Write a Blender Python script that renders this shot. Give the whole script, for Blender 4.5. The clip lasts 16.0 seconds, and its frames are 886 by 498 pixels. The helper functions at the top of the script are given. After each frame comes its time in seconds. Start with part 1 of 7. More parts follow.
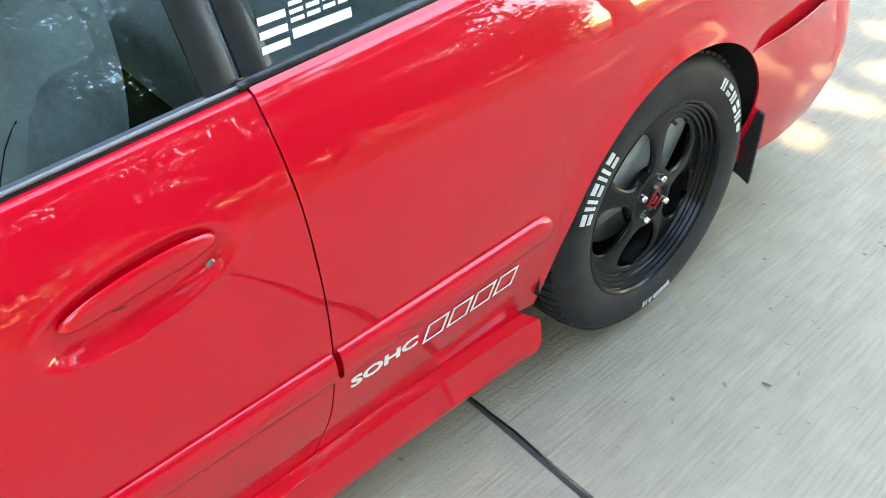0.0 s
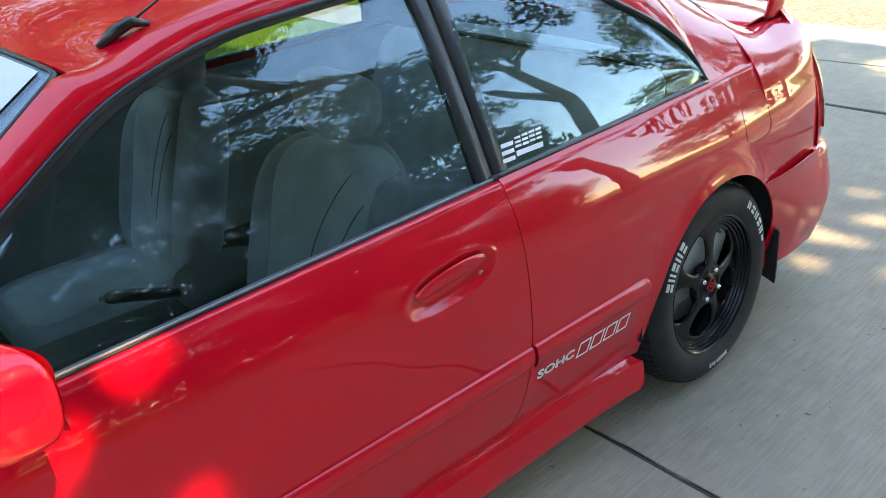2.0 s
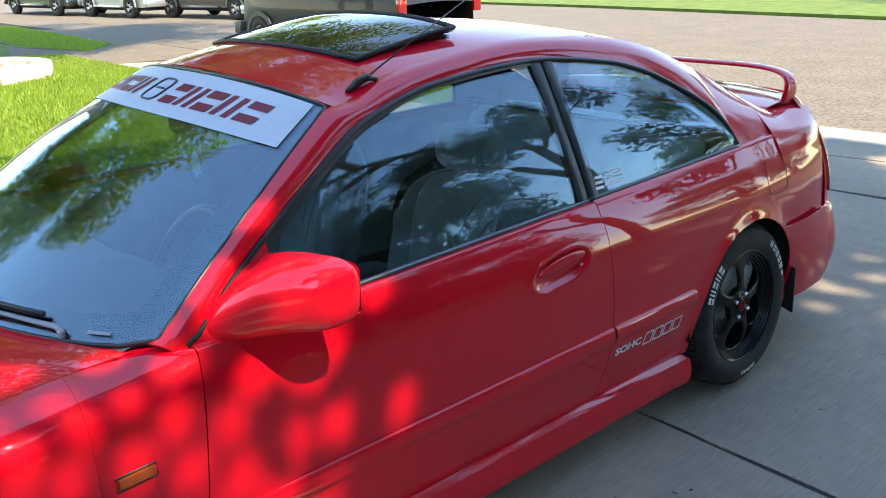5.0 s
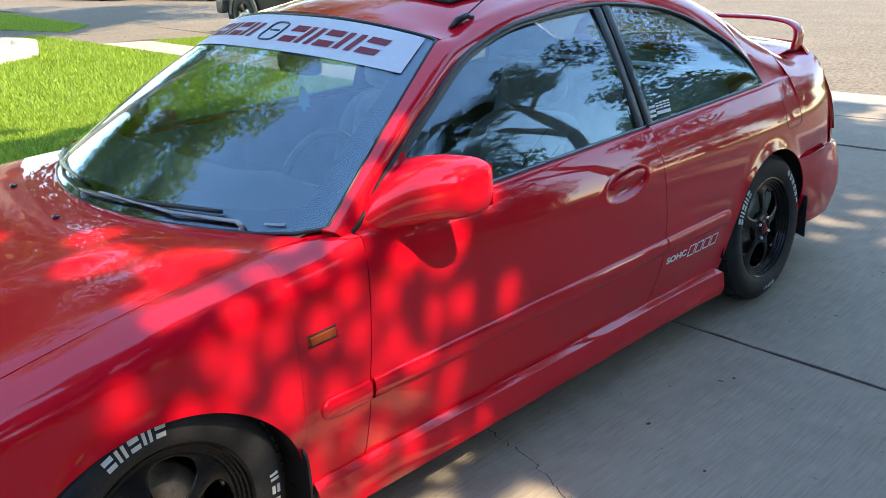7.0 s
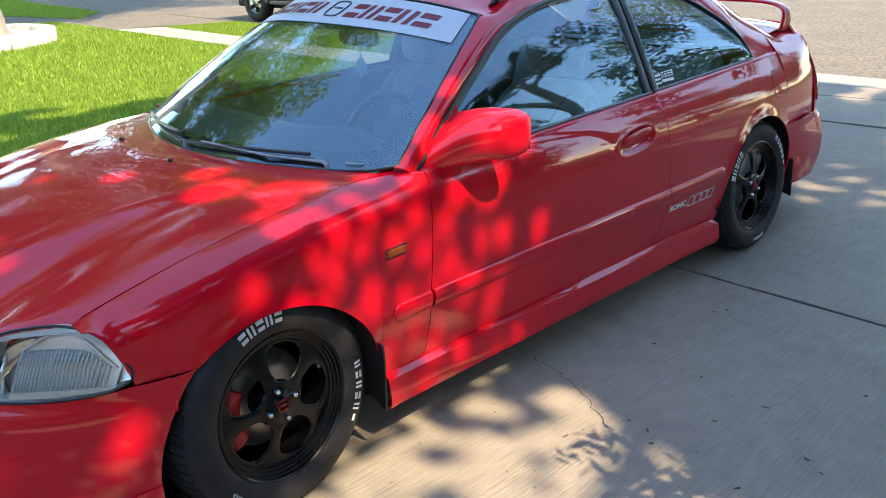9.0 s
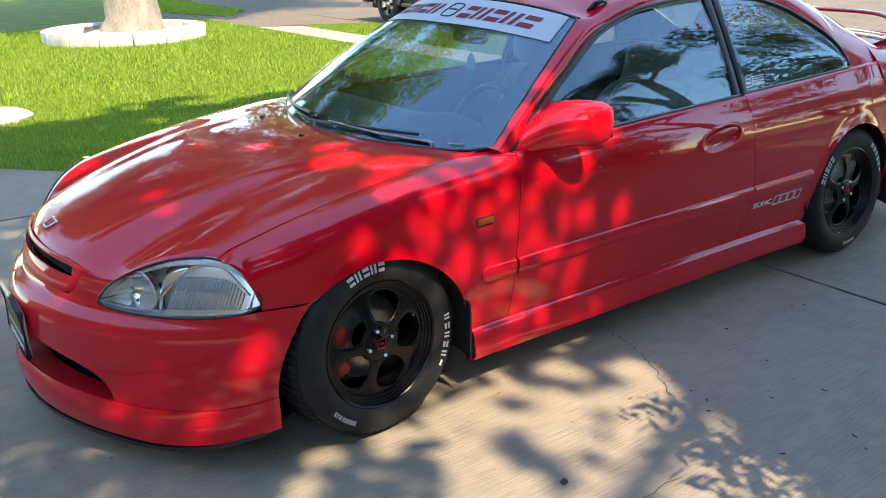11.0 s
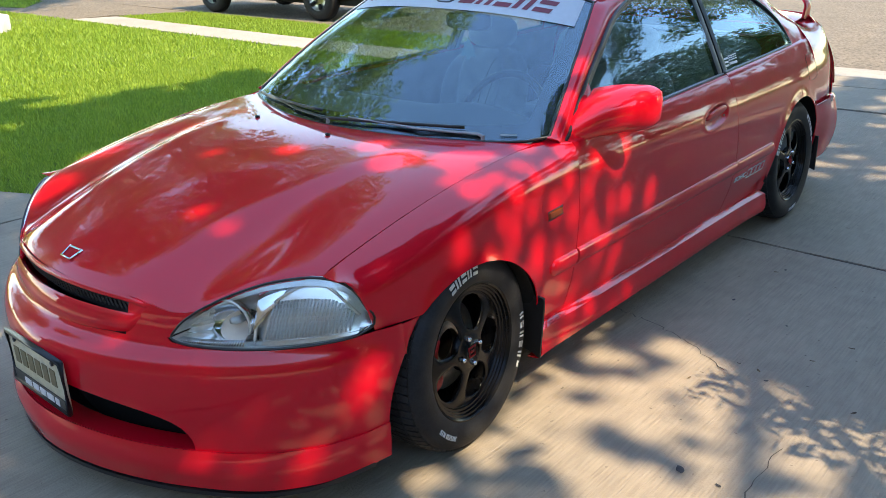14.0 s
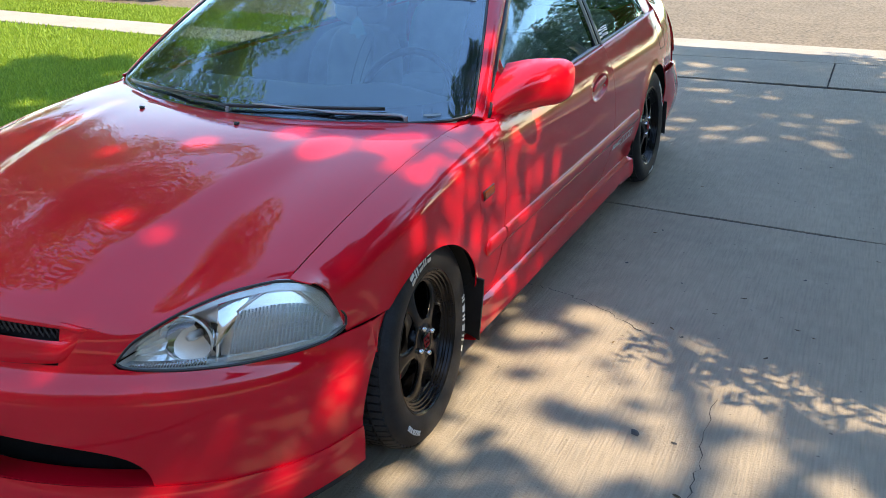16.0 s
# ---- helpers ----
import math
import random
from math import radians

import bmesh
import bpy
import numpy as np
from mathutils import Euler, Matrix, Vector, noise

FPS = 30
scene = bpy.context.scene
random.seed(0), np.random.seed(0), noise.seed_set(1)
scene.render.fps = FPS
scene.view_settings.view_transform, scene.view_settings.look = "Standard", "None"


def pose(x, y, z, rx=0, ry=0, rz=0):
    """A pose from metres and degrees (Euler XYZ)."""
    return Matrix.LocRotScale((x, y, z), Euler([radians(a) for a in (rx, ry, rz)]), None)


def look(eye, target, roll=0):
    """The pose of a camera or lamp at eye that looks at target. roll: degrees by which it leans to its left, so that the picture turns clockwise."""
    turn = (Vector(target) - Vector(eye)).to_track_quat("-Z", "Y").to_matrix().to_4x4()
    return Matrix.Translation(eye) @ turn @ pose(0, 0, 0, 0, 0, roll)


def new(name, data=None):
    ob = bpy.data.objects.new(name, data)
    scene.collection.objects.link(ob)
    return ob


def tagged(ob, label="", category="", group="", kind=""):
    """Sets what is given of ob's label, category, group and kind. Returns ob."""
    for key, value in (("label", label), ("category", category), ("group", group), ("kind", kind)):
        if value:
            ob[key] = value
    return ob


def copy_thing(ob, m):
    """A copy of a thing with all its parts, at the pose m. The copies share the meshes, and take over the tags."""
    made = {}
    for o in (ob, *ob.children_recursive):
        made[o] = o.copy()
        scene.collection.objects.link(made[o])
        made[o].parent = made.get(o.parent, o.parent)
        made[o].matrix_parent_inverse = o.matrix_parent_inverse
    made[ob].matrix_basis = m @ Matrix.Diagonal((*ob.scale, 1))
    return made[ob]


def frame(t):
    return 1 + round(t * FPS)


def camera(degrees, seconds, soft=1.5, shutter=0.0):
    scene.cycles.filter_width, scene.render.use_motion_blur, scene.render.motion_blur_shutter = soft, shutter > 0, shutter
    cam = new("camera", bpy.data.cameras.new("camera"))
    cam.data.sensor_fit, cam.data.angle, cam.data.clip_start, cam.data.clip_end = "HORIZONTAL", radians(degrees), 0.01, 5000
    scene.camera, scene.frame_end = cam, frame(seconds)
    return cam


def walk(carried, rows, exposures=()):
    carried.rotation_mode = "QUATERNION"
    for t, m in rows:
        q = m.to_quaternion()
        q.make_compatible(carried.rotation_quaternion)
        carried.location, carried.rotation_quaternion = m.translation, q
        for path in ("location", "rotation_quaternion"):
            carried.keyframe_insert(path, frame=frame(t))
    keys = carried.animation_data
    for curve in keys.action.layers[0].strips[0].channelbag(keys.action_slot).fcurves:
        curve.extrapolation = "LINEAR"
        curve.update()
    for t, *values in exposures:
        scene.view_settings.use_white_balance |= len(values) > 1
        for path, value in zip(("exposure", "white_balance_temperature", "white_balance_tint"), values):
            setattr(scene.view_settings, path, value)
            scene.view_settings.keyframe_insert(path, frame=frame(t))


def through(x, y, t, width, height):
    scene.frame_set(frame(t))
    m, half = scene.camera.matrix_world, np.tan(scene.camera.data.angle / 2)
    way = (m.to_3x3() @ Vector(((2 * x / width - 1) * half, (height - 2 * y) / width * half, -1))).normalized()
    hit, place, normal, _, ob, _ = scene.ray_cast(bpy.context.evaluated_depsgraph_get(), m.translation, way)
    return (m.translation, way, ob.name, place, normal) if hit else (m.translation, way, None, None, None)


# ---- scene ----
cam = camera(55.9, 16.0, soft=0.3)
EXPOSURES = [(0, 4.15, 11000, 10), (0.5, 4.05, 10750, 10), (1.0, 3.86, 10491, 10), (1.5, 3.48, 10491, 10), (2.0, 3.07, 9268, 10), (2.5, 2.82, 8148, 10), (3.5, 2.42, 7231, 10), (6, 2.21, 7231, 10), (9.5, 2.14, 7231, 10), (12, 2.06, 7537, 10), (16, 2.04, 7333, 10)]
PATH = [
    (0, (1.514, 0.118, 1.328), (0.4, 1.131, 0.012), -0.6),
    (0.5, (1.614, -0.156, 1.392), (0.427, 0.925, 0.199), -1.9),
    (1, (1.708, -0.401, 1.418), (0.424, 0.701, 0.352), -2.8),
    (1.5, (1.794, -0.581, 1.447), (0.482, 0.546, 0.443), -3.7),
    (2, (1.898, -0.652, 1.484), (0.548, 0.538, 0.613), -3.1),
    (2.5, (2.014, -0.708, 1.516), (0.637, 0.486, 0.691), -2.6),
    (3, (2.057, -0.82, 1.525), (0.658, 0.375, 0.742), -2.0),
    (3.5, (2.084, -1.016, 1.531), (0.669, 0.19, 0.794), -1.3),
    (3.7, (2.093, -1.089, 1.532), (0.677, 0.123, 0.808), -1.3),
    (5.8, (2.276, -1.526, 1.481), (0.845, -0.281, 0.848), -1.4),
    (6, (2.259, -1.6, 1.47), (0.834, -0.355, 0.823), -1.4),
    (6.5, (2.234, -1.76, 1.458), (0.842, -0.494, 0.78), -2.1),
    (7, (2.265, -1.867, 1.448), (0.902, -0.576, 0.758), -1.9),
    (7.5, (2.304, -2.005, 1.445), (0.965, -0.697, 0.742), -1.5),
    (8, (2.35, -2.14, 1.461), (1.011, -0.832, 0.757), -1.5),
    (8.5, (2.413, -2.241, 1.457), (1.072, -0.935, 0.753), -1.5),
    (9, (2.516, -2.316, 1.462), (1.164, -1.027, 0.749), -1.8),
    (9.5, (2.694, -2.309, 1.477), (1.22, -1.155, 0.774), -0.7),
    (9.7, (2.737, -2.312, 1.48), (1.227, -1.205, 0.776), -0.2),
    (11.8, (2.857, -2.615, 1.477), (1.322, -1.543, 0.775), -1.4),
    (12, (2.819, -2.637, 1.483), (1.288, -1.572, 0.761), -1.2),
    (12.5, (2.63, -2.703, 1.48), (1.133, -1.605, 0.734), -0.7),
    (13, (2.466, -2.772, 1.483), (1.008, -1.64, 0.714), -1.2),
    (13.5, (2.317, -2.874, 1.476), (0.972, -1.615, 0.697), -0.0),
    (14, (2.186, -2.998, 1.479), (0.969, -1.59, 0.747), -0.9),
    (14.5, (2.079, -3.054, 1.464), (0.96, -1.568, 0.732), -0.2),
    (15, (1.921, -3.056, 1.454), (0.91, -1.499, 0.71), 0.1),
    (15.5, (1.819, -3.079, 1.46), (0.895, -1.489, 0.673), -1.0),
    (16, (1.791, -3.143, 1.472), (0.976, -1.494, 0.686), -0.1),
]
walk(cam, [(t, look(eye, target, roll)) for t, eye, target, roll in PATH], exposures=EXPOSURES)

import collections
from mathutils.bvhtree import BVHTree
# ---- world, sun, exposure ----
SUN_WAY = Vector((0.56, 0.05, 0.83)).normalized()
world = bpy.data.worlds.new("sky")
scene.world = world
world.use_nodes = True
_wn = world.node_tree.nodes
_sky = _wn.new("ShaderNodeTexSky")
_sky.sky_type = 'NISHITA'
_sky.sun_disc = False
_sky.sun_elevation = math.asin(SUN_WAY.z)
_sky.sun_rotation = math.atan2(SUN_WAY.x, SUN_WAY.y)
_sky.air_density = 1.2
_sky.dust_density = 0.0
_sky.ozone_density = 5.0
world.node_tree.links.new(_sky.outputs["Color"], _wn["Background"].inputs["Color"])
_wn["Background"].inputs["Strength"].default_value = 0.15
_sun = bpy.data.lights.new("sun", 'SUN')
_sun.energy = 2.15
_sun.angle = radians(0.53)
_sun.color = (1.0, 0.88, 0.70)
sun = new("sun", _sun)
sun.matrix_world = look(SUN_WAY * 30, (0, 0, 0))


# ---- materials ----
def node_mat(name):
    m = bpy.data.materials.new(name)
    m.use_nodes = True
    return m, m.node_tree.nodes, m.node_tree.links, m.node_tree.nodes["Principled BSDF"]


def surface(name, color, rough=0.5, metal=0.0, vary=0.15, scale=8.0, bump=0.0, bump_scale=60.0, coat=0.0, coat_rough=0.05, second=None, spec=0.5, sheen=0.0, stretch=(1, 1, 1), per_object=0.0):
    """Principled surface with two scales of colour variation and a fine relief."""
    m, nodes, links, p = node_mat(name)
    tc = nodes.new("ShaderNodeTexCoord")
    mp = nodes.new("ShaderNodeMapping")
    mp.inputs["Scale"].default_value = stretch
    links.new(tc.outputs["Object"], mp.inputs["Vector"])
    n1 = nodes.new("ShaderNodeTexNoise")
    n1.inputs["Scale"].default_value, n1.inputs["Detail"].default_value = scale, 6
    n2 = nodes.new("ShaderNodeTexNoise")
    n2.inputs["Scale"].default_value, n2.inputs["Detail"].default_value = scale * 9, 4
    links.new(mp.outputs["Vector"], n1.inputs["Vector"])
    links.new(mp.outputs["Vector"], n2.inputs["Vector"])
    add = nodes.new("ShaderNodeMath")
    add.operation = 'MULTIPLY_ADD'
    add.inputs[1].default_value = 0.6
    links.new(n1.outputs["Fac"], add.inputs[0])
    half = nodes.new("ShaderNodeMath")
    half.operation = 'MULTIPLY'
    half.inputs[1].default_value = 0.4
    links.new(n2.outputs["Fac"], half.inputs[0])
    links.new(half.outputs[0], add.inputs[2])
    ramp = nodes.new("ShaderNodeValToRGB")
    c = Vector(color)
    d = Vector(second) if second else c * (1 - vary)
    e = c if second else Vector([min(1.0, v * (1 + vary)) for v in c])
    ramp.color_ramp.elements[0].position, ramp.color_ramp.elements[0].color = 0.36, (*d, 1)
    ramp.color_ramp.elements[1].position, ramp.color_ramp.elements[1].color = 0.64, (*e, 1)
    links.new(add.outputs[0], ramp.inputs["Fac"])
    out = ramp.outputs["Color"]
    if per_object:
        oi = nodes.new("ShaderNodeObjectInfo")
        mr = nodes.new("ShaderNodeMapRange")
        mr.inputs["To Min"].default_value, mr.inputs["To Max"].default_value = 1 - per_object, 1 + per_object
        links.new(oi.outputs["Random"], mr.inputs["Value"])
        hs = nodes.new("ShaderNodeHueSaturation")
        links.new(mr.outputs[0], hs.inputs["Value"])
        links.new(out, hs.inputs["Color"])
        out = hs.outputs["Color"]
    links.new(out, p.inputs["Base Color"])
    p.inputs["Roughness"].default_value = rough
    p.inputs["Metallic"].default_value = metal
    p.inputs["Specular IOR Level"].default_value = spec
    p.inputs["Coat Weight"].default_value = coat
    p.inputs["Coat Roughness"].default_value = coat_rough
    p.inputs["Sheen Weight"].default_value = sheen
    if bump:
        n3 = nodes.new("ShaderNodeTexNoise")
        n3.inputs["Scale"].default_value, n3.inputs["Detail"].default_value = bump_scale, 5
        links.new(mp.outputs["Vector"], n3.inputs["Vector"])
        b = nodes.new("ShaderNodeBump")
        b.inputs["Strength"].default_value, b.inputs["Distance"].default_value = bump, 0.004
        links.new(n3.outputs["Fac"], b.inputs["Height"])
        links.new(b.outputs["Normal"], p.inputs["Normal"])
    return m


def glass_mat(name, tint, face_on=0.05, rough=0.0, sheen=(1, 1, 1), slant=4.0):
    """Thin glass: clear straight on, glossier at a slant."""
    m, nodes, links, p = node_mat(name)
    nodes.remove(p)
    tr = nodes.new("ShaderNodeBsdfTransparent")
    tr.inputs["Color"].default_value = (*tint, 1)
    gl = nodes.new("ShaderNodeBsdfGlossy")
    gl.inputs["Roughness"].default_value = rough
    gl.inputs["Color"].default_value = (*sheen, 1)
    lw = nodes.new("ShaderNodeLayerWeight")
    pw = nodes.new("ShaderNodeMath")
    pw.operation = 'POWER'
    pw.inputs[1].default_value = slant
    links.new(lw.outputs["Facing"], pw.inputs[0])
    mr = nodes.new("ShaderNodeMapRange")
    mr.inputs["To Min"].default_value, mr.inputs["To Max"].default_value = face_on, 0.9
    links.new(pw.outputs[0], mr.inputs["Value"])
    mix = nodes.new("ShaderNodeMixShader")
    links.new(mr.outputs[0], mix.inputs[0])
    links.new(tr.outputs[0], mix.inputs[1])
    links.new(gl.outputs[0], mix.inputs[2])
    links.new(mix.outputs[0], nodes["Material Output"].inputs["Surface"])
    return m


def paint_mat():
    """Red clear-coated car paint with a faint orange peel and dust."""
    m, nodes, links, p = node_mat("red_paint")
    tc = nodes.new("ShaderNodeTexCoord")
    n1 = nodes.new("ShaderNodeTexNoise")
    n1.inputs["Scale"].default_value, n1.inputs["Detail"].default_value = 3.0, 5
    links.new(tc.outputs["Object"], n1.inputs["Vector"])
    ramp = nodes.new("ShaderNodeValToRGB")
    ramp.color_ramp.elements[0].position, ramp.color_ramp.elements[0].color = 0.3, (0.70, 0.002, 0.016, 1)
    ramp.color_ramp.elements[1].position, ramp.color_ramp.elements[1].color = 0.7, (0.75, 0.003, 0.019, 1)
    links.new(n1.outputs["Fac"], ramp.inputs["Fac"])
    links.new(ramp.outputs["Color"], p.inputs["Base Color"])
    p.inputs["Roughness"].default_value = 0.5
    p.inputs["Specular IOR Level"].default_value = 0.05
    p.inputs["Coat Weight"].default_value = 1.0
    p.inputs["Coat IOR"].default_value = 1.59
    n2 = nodes.new("ShaderNodeTexNoise")
    n2.inputs["Scale"].default_value, n2.inputs["Detail"].default_value = 7.0, 6
    links.new(tc.outputs["Object"], n2.inputs["Vector"])
    mr = nodes.new("ShaderNodeMapRange")
    mr.inputs["From Min"].default_value, mr.inputs["From Max"].default_value = 0.35, 0.75
    mr.inputs["To Min"].default_value, mr.inputs["To Max"].default_value = 0.0, 0.02
    links.new(n2.outputs["Fac"], mr.inputs["Value"])
    links.new(mr.outputs[0], p.inputs["Coat Roughness"])
    n3 = nodes.new("ShaderNodeTexNoise")
    n3.inputs["Scale"].default_value, n3.inputs["Detail"].default_value = 14.0, 3
    links.new(tc.outputs["Object"], n3.inputs["Vector"])
    b = nodes.new("ShaderNodeBump")
    b.inputs["Strength"].default_value, b.inputs["Distance"].default_value = 0.012, 0.004
    links.new(n3.outputs["Fac"], b.inputs["Height"])
    links.new(b.outputs["Normal"], p.inputs["Coat Normal"])
    return m


RED = paint_mat()
BLACK_TRIM = surface("black_trim", (0.012, 0.012, 0.014), 0.35, vary=0.3, coat=0.2)
RUBBER = surface("black_rubber", (0.016, 0.016, 0.017), 0.6, vary=0.3, bump=0.15, bump_scale=200)
TYRE = surface("tyre_rubber", (0.024, 0.024, 0.026), 0.6, vary=0.3, scale=20, bump=0.2, bump_scale=300)
WHEEL_BLACK = surface("satin_black_alloy", (0.009, 0.009, 0.010), 0.22, metal=0.2, vary=0.2, scale=30)
DARK = surface("dark_underbody", (0.01, 0.01, 0.01), 0.9, vary=0.4)
CHROME = surface("chrome", (0.8, 0.8, 0.82), 0.08, metal=1.0, vary=0.05)
WIPER_SILVER = surface("worn_silver_paint", (0.36, 0.36, 0.36), 0.45, metal=0.2, vary=0.15, scale=40)
GREY_TRIM = surface("satin_grey_trim", (0.22, 0.22, 0.23), 0.35, vary=0.15, coat=0.3)
STEEL = surface("brushed_steel", (0.5, 0.5, 0.5), 0.3, metal=1.0, vary=0.2, scale=40)
CAST_IRON = surface("brake_disc_iron", (0.28, 0.27, 0.26), 0.35, metal=0.9, vary=0.3, scale=40)
CALIPER_RED = surface("caliper_red", (0.45, 0.01, 0.015), 0.4, vary=0.2)
for m_ in (WHEEL_BLACK, TYRE):
    m_.node_tree.nodes["Principled BSDF"].inputs["Specular IOR Level"].default_value = .25
WHITE_PAINT = surface("white_letter_paint", (0.75, 0.75, 0.73), 0.5, vary=0.08, scale=60)
WHITE_VINYL = surface("white_vinyl", (0.8, 0.8, 0.8), 0.4, vary=0.04)
BANNER_WHITE = surface("pale_banner_vinyl", (0.62, 0.64, 0.68), 0.45, vary=0.05, scale=5)
BANNER_RED = surface("dark_red_vinyl", (0.22, 0.01, 0.03), 0.45, vary=0.08)
BANNER_DARK = surface("dark_grey_vinyl", (0.05, 0.05, 0.065), 0.45, vary=0.1)
SEAT = surface("grey_seat_cloth", (0.42, 0.47, 0.49), 0.95, vary=0.2, scale=14, bump=0.5, bump_scale=400, sheen=0.3)
SEAT_DARK = surface("dark_grey_seat_cloth", (0.29, 0.32, 0.34), 0.95, vary=0.25, scale=14, bump=0.5, bump_scale=400, sheen=0.3)
DASH = surface("grey_dashboard_plastic", (0.09, 0.097, 0.103), 0.7, vary=0.12, scale=10, bump=0.3, bump_scale=500)
DOOR_CARD = surface("grey_door_card", (0.28, 0.30, 0.30), 0.9, vary=0.2, scale=8, bump=0.3, bump_scale=300)
CARPET = surface("black_carpet", (0.02, 0.02, 0.022), 1.0, vary=0.4, bump=0.5, bump_scale=300)
LINER = surface("pale_headliner", (0.4, 0.4, 0.38), 0.95, vary=0.1, bump=0.2, bump_scale=300)
AMBER = surface("amber_lens", (0.24, 0.045, 0.008), 0.12, vary=0.2, scale=40, coat=0.6)
RED_LENS = surface("red_lens", (0.3, 0.006, 0.008), 0.1, vary=0.2, coat=0.8)
LAMP_SILVER = surface("lamp_reflector_silver", (0.92, 0.92, 0.87), 0.16, metal=0.55, vary=0.1, scale=30)
LAMP_GREY = surface("lamp_housing_grey", (0.62, 0.66, 0.66), 0.22, metal=0.3, vary=0.1, scale=30)
GLASS = glass_mat("clear_window_glass", (0.72, 0.78, 0.78), 0.054, sheen=(.72, .90, 1), slant=3.2)
WIND_GLASS = glass_mat("windscreen_glass", (0.78, 0.85, 0.82), 0.115, sheen=(.70, .86, 1), slant=3.2)
LAMP_GLASS = glass_mat("lamp_cover_glass", (0.97, 0.98, 0.98), 0.03)


# ---- mesh helpers ----
def mesh_part(name, verts, faces, material, parent=None, label="", smooth=True, thick=0.0, bevel=0.0, flip=False, autosmooth=None, weld=0.0):
    me = bpy.data.meshes.new(name)
    me.from_pydata([tuple(float(c) for c in v) for v in verts], [], [tuple(int(i) for i in (reversed(f) if flip else f)) for f in faces])
    me.update()
    if weld:
        bm = bmesh.new()
        bm.from_mesh(me)
        bmesh.ops.remove_doubles(bm, verts=bm.verts, dist=weld)
        bm.to_mesh(me)
        bm.free()
    if smooth:
        me.shade_smooth()
        if autosmooth:
            me.set_sharp_from_angle(angle=radians(autosmooth))
    me.materials.append(material)
    if smooth and thick:                                 # crisp panel edges
        uses = collections.Counter(k for p in me.polygons for k in p.edge_keys)
        for e in me.edges:
            if uses[e.key] == 1:
                e.use_edge_sharp = True
    ob = new(name, me)
    if parent:
        ob.parent = parent
    if label:
        tagged(ob, label)
    if thick:
        s = ob.modifiers.new("thickness", 'SOLIDIFY')
        s.thickness, s.offset = thick, -1
    if bevel:
        b = ob.modifiers.new("edge", 'BEVEL')
        b.width, b.segments, b.limit_method = bevel, 2, 'ANGLE'
    return ob


def part(name, bm, material, parent=None, label="", smooth=True, autosmooth=35):
    me = bpy.data.meshes.new(name)
    bm.to_mesh(me)
    bm.free()
    if smooth:
        me.shade_smooth()
        if autosmooth:
            me.set_sharp_from_angle(angle=radians(autosmooth))
    me.materials.append(material)
    ob = new(name, me)
    if parent:
        ob.parent = parent
    if label:
        tagged(ob, label)
    return ob


def empty(name, label="", category="", group="", kind="", at=(0, 0, 0)):
    ob = new(name)
    ob.location = at
    ob.empty_display_size = 0.1
    return tagged(ob, label, category, group, kind)


def grid(us, vs, f, keep=None):
    """Quads over two lists of parameters; keep(i, j) drops cells."""
    verts = [f(u, v) for u in us for v in vs]
    n = len(vs)
    faces = [(i * n + j, (i + 1) * n + j, (i + 1) * n + j + 1, i * n + j + 1)
             for i in range(len(us) - 1) for j in range(n - 1) if keep is None or keep(i, j)]
    return verts, faces


def join(*pieces):
    verts, faces = [], []
    for v, f in pieces:
        k = len(verts)
        verts += list(v)
        faces += [tuple(i + k for i in q) for q in f]
    return verts, faces


def smooth_line(xs, ys):
    """A smooth curve through a few points (monotone cubic)."""
    xs, ys = np.array(xs, float), np.array(ys, float)
    h, d = np.diff(xs), np.diff(ys) / np.diff(xs)
    m = np.zeros(len(xs))
    m[0], m[-1] = d[0], d[-1]
    for i in range(1, len(xs) - 1):
        if d[i - 1] * d[i] > 0:
            w1, w2 = 2 * h[i] + h[i - 1], h[i] + 2 * h[i - 1]
            m[i] = (w1 + w2) / (w1 / d[i - 1] + w2 / d[i])

    def at(x):
        x = min(max(x, xs[0]), xs[-1])
        i = min(int(np.searchsorted(xs, x, side="right")) - 1, len(xs) - 2)
        t = (x - xs[i]) / h[i]
        return float((2 * t**3 - 3 * t**2 + 1) * ys[i] + (t**3 - 2 * t**2 + t) * h[i] * m[i] + (-2 * t**3 + 3 * t**2) * ys[i + 1] + (t**3 - t**2) * h[i] * m[i + 1])
    return at


def steps(a, b, n):
    return [a + (b - a) * i / n for i in range(n + 1)]


def rounded_box(x0, x1, y0, y1, z0, z1, r=0.01, seg=2):
    bm = bmesh.new()
    bmesh.ops.create_cube(bm, size=1.0)
    for v in bm.verts:
        v.co = Vector((x0 + (v.co.x + .5) * (x1 - x0), y0 + (v.co.y + .5) * (y1 - y0), z0 + (v.co.z + .5) * (z1 - z0)))
    if r:
        bmesh.ops.bevel(bm, geom=list(bm.edges), offset=r, segments=seg, affect='EDGES', profile=0.5)
    return bm


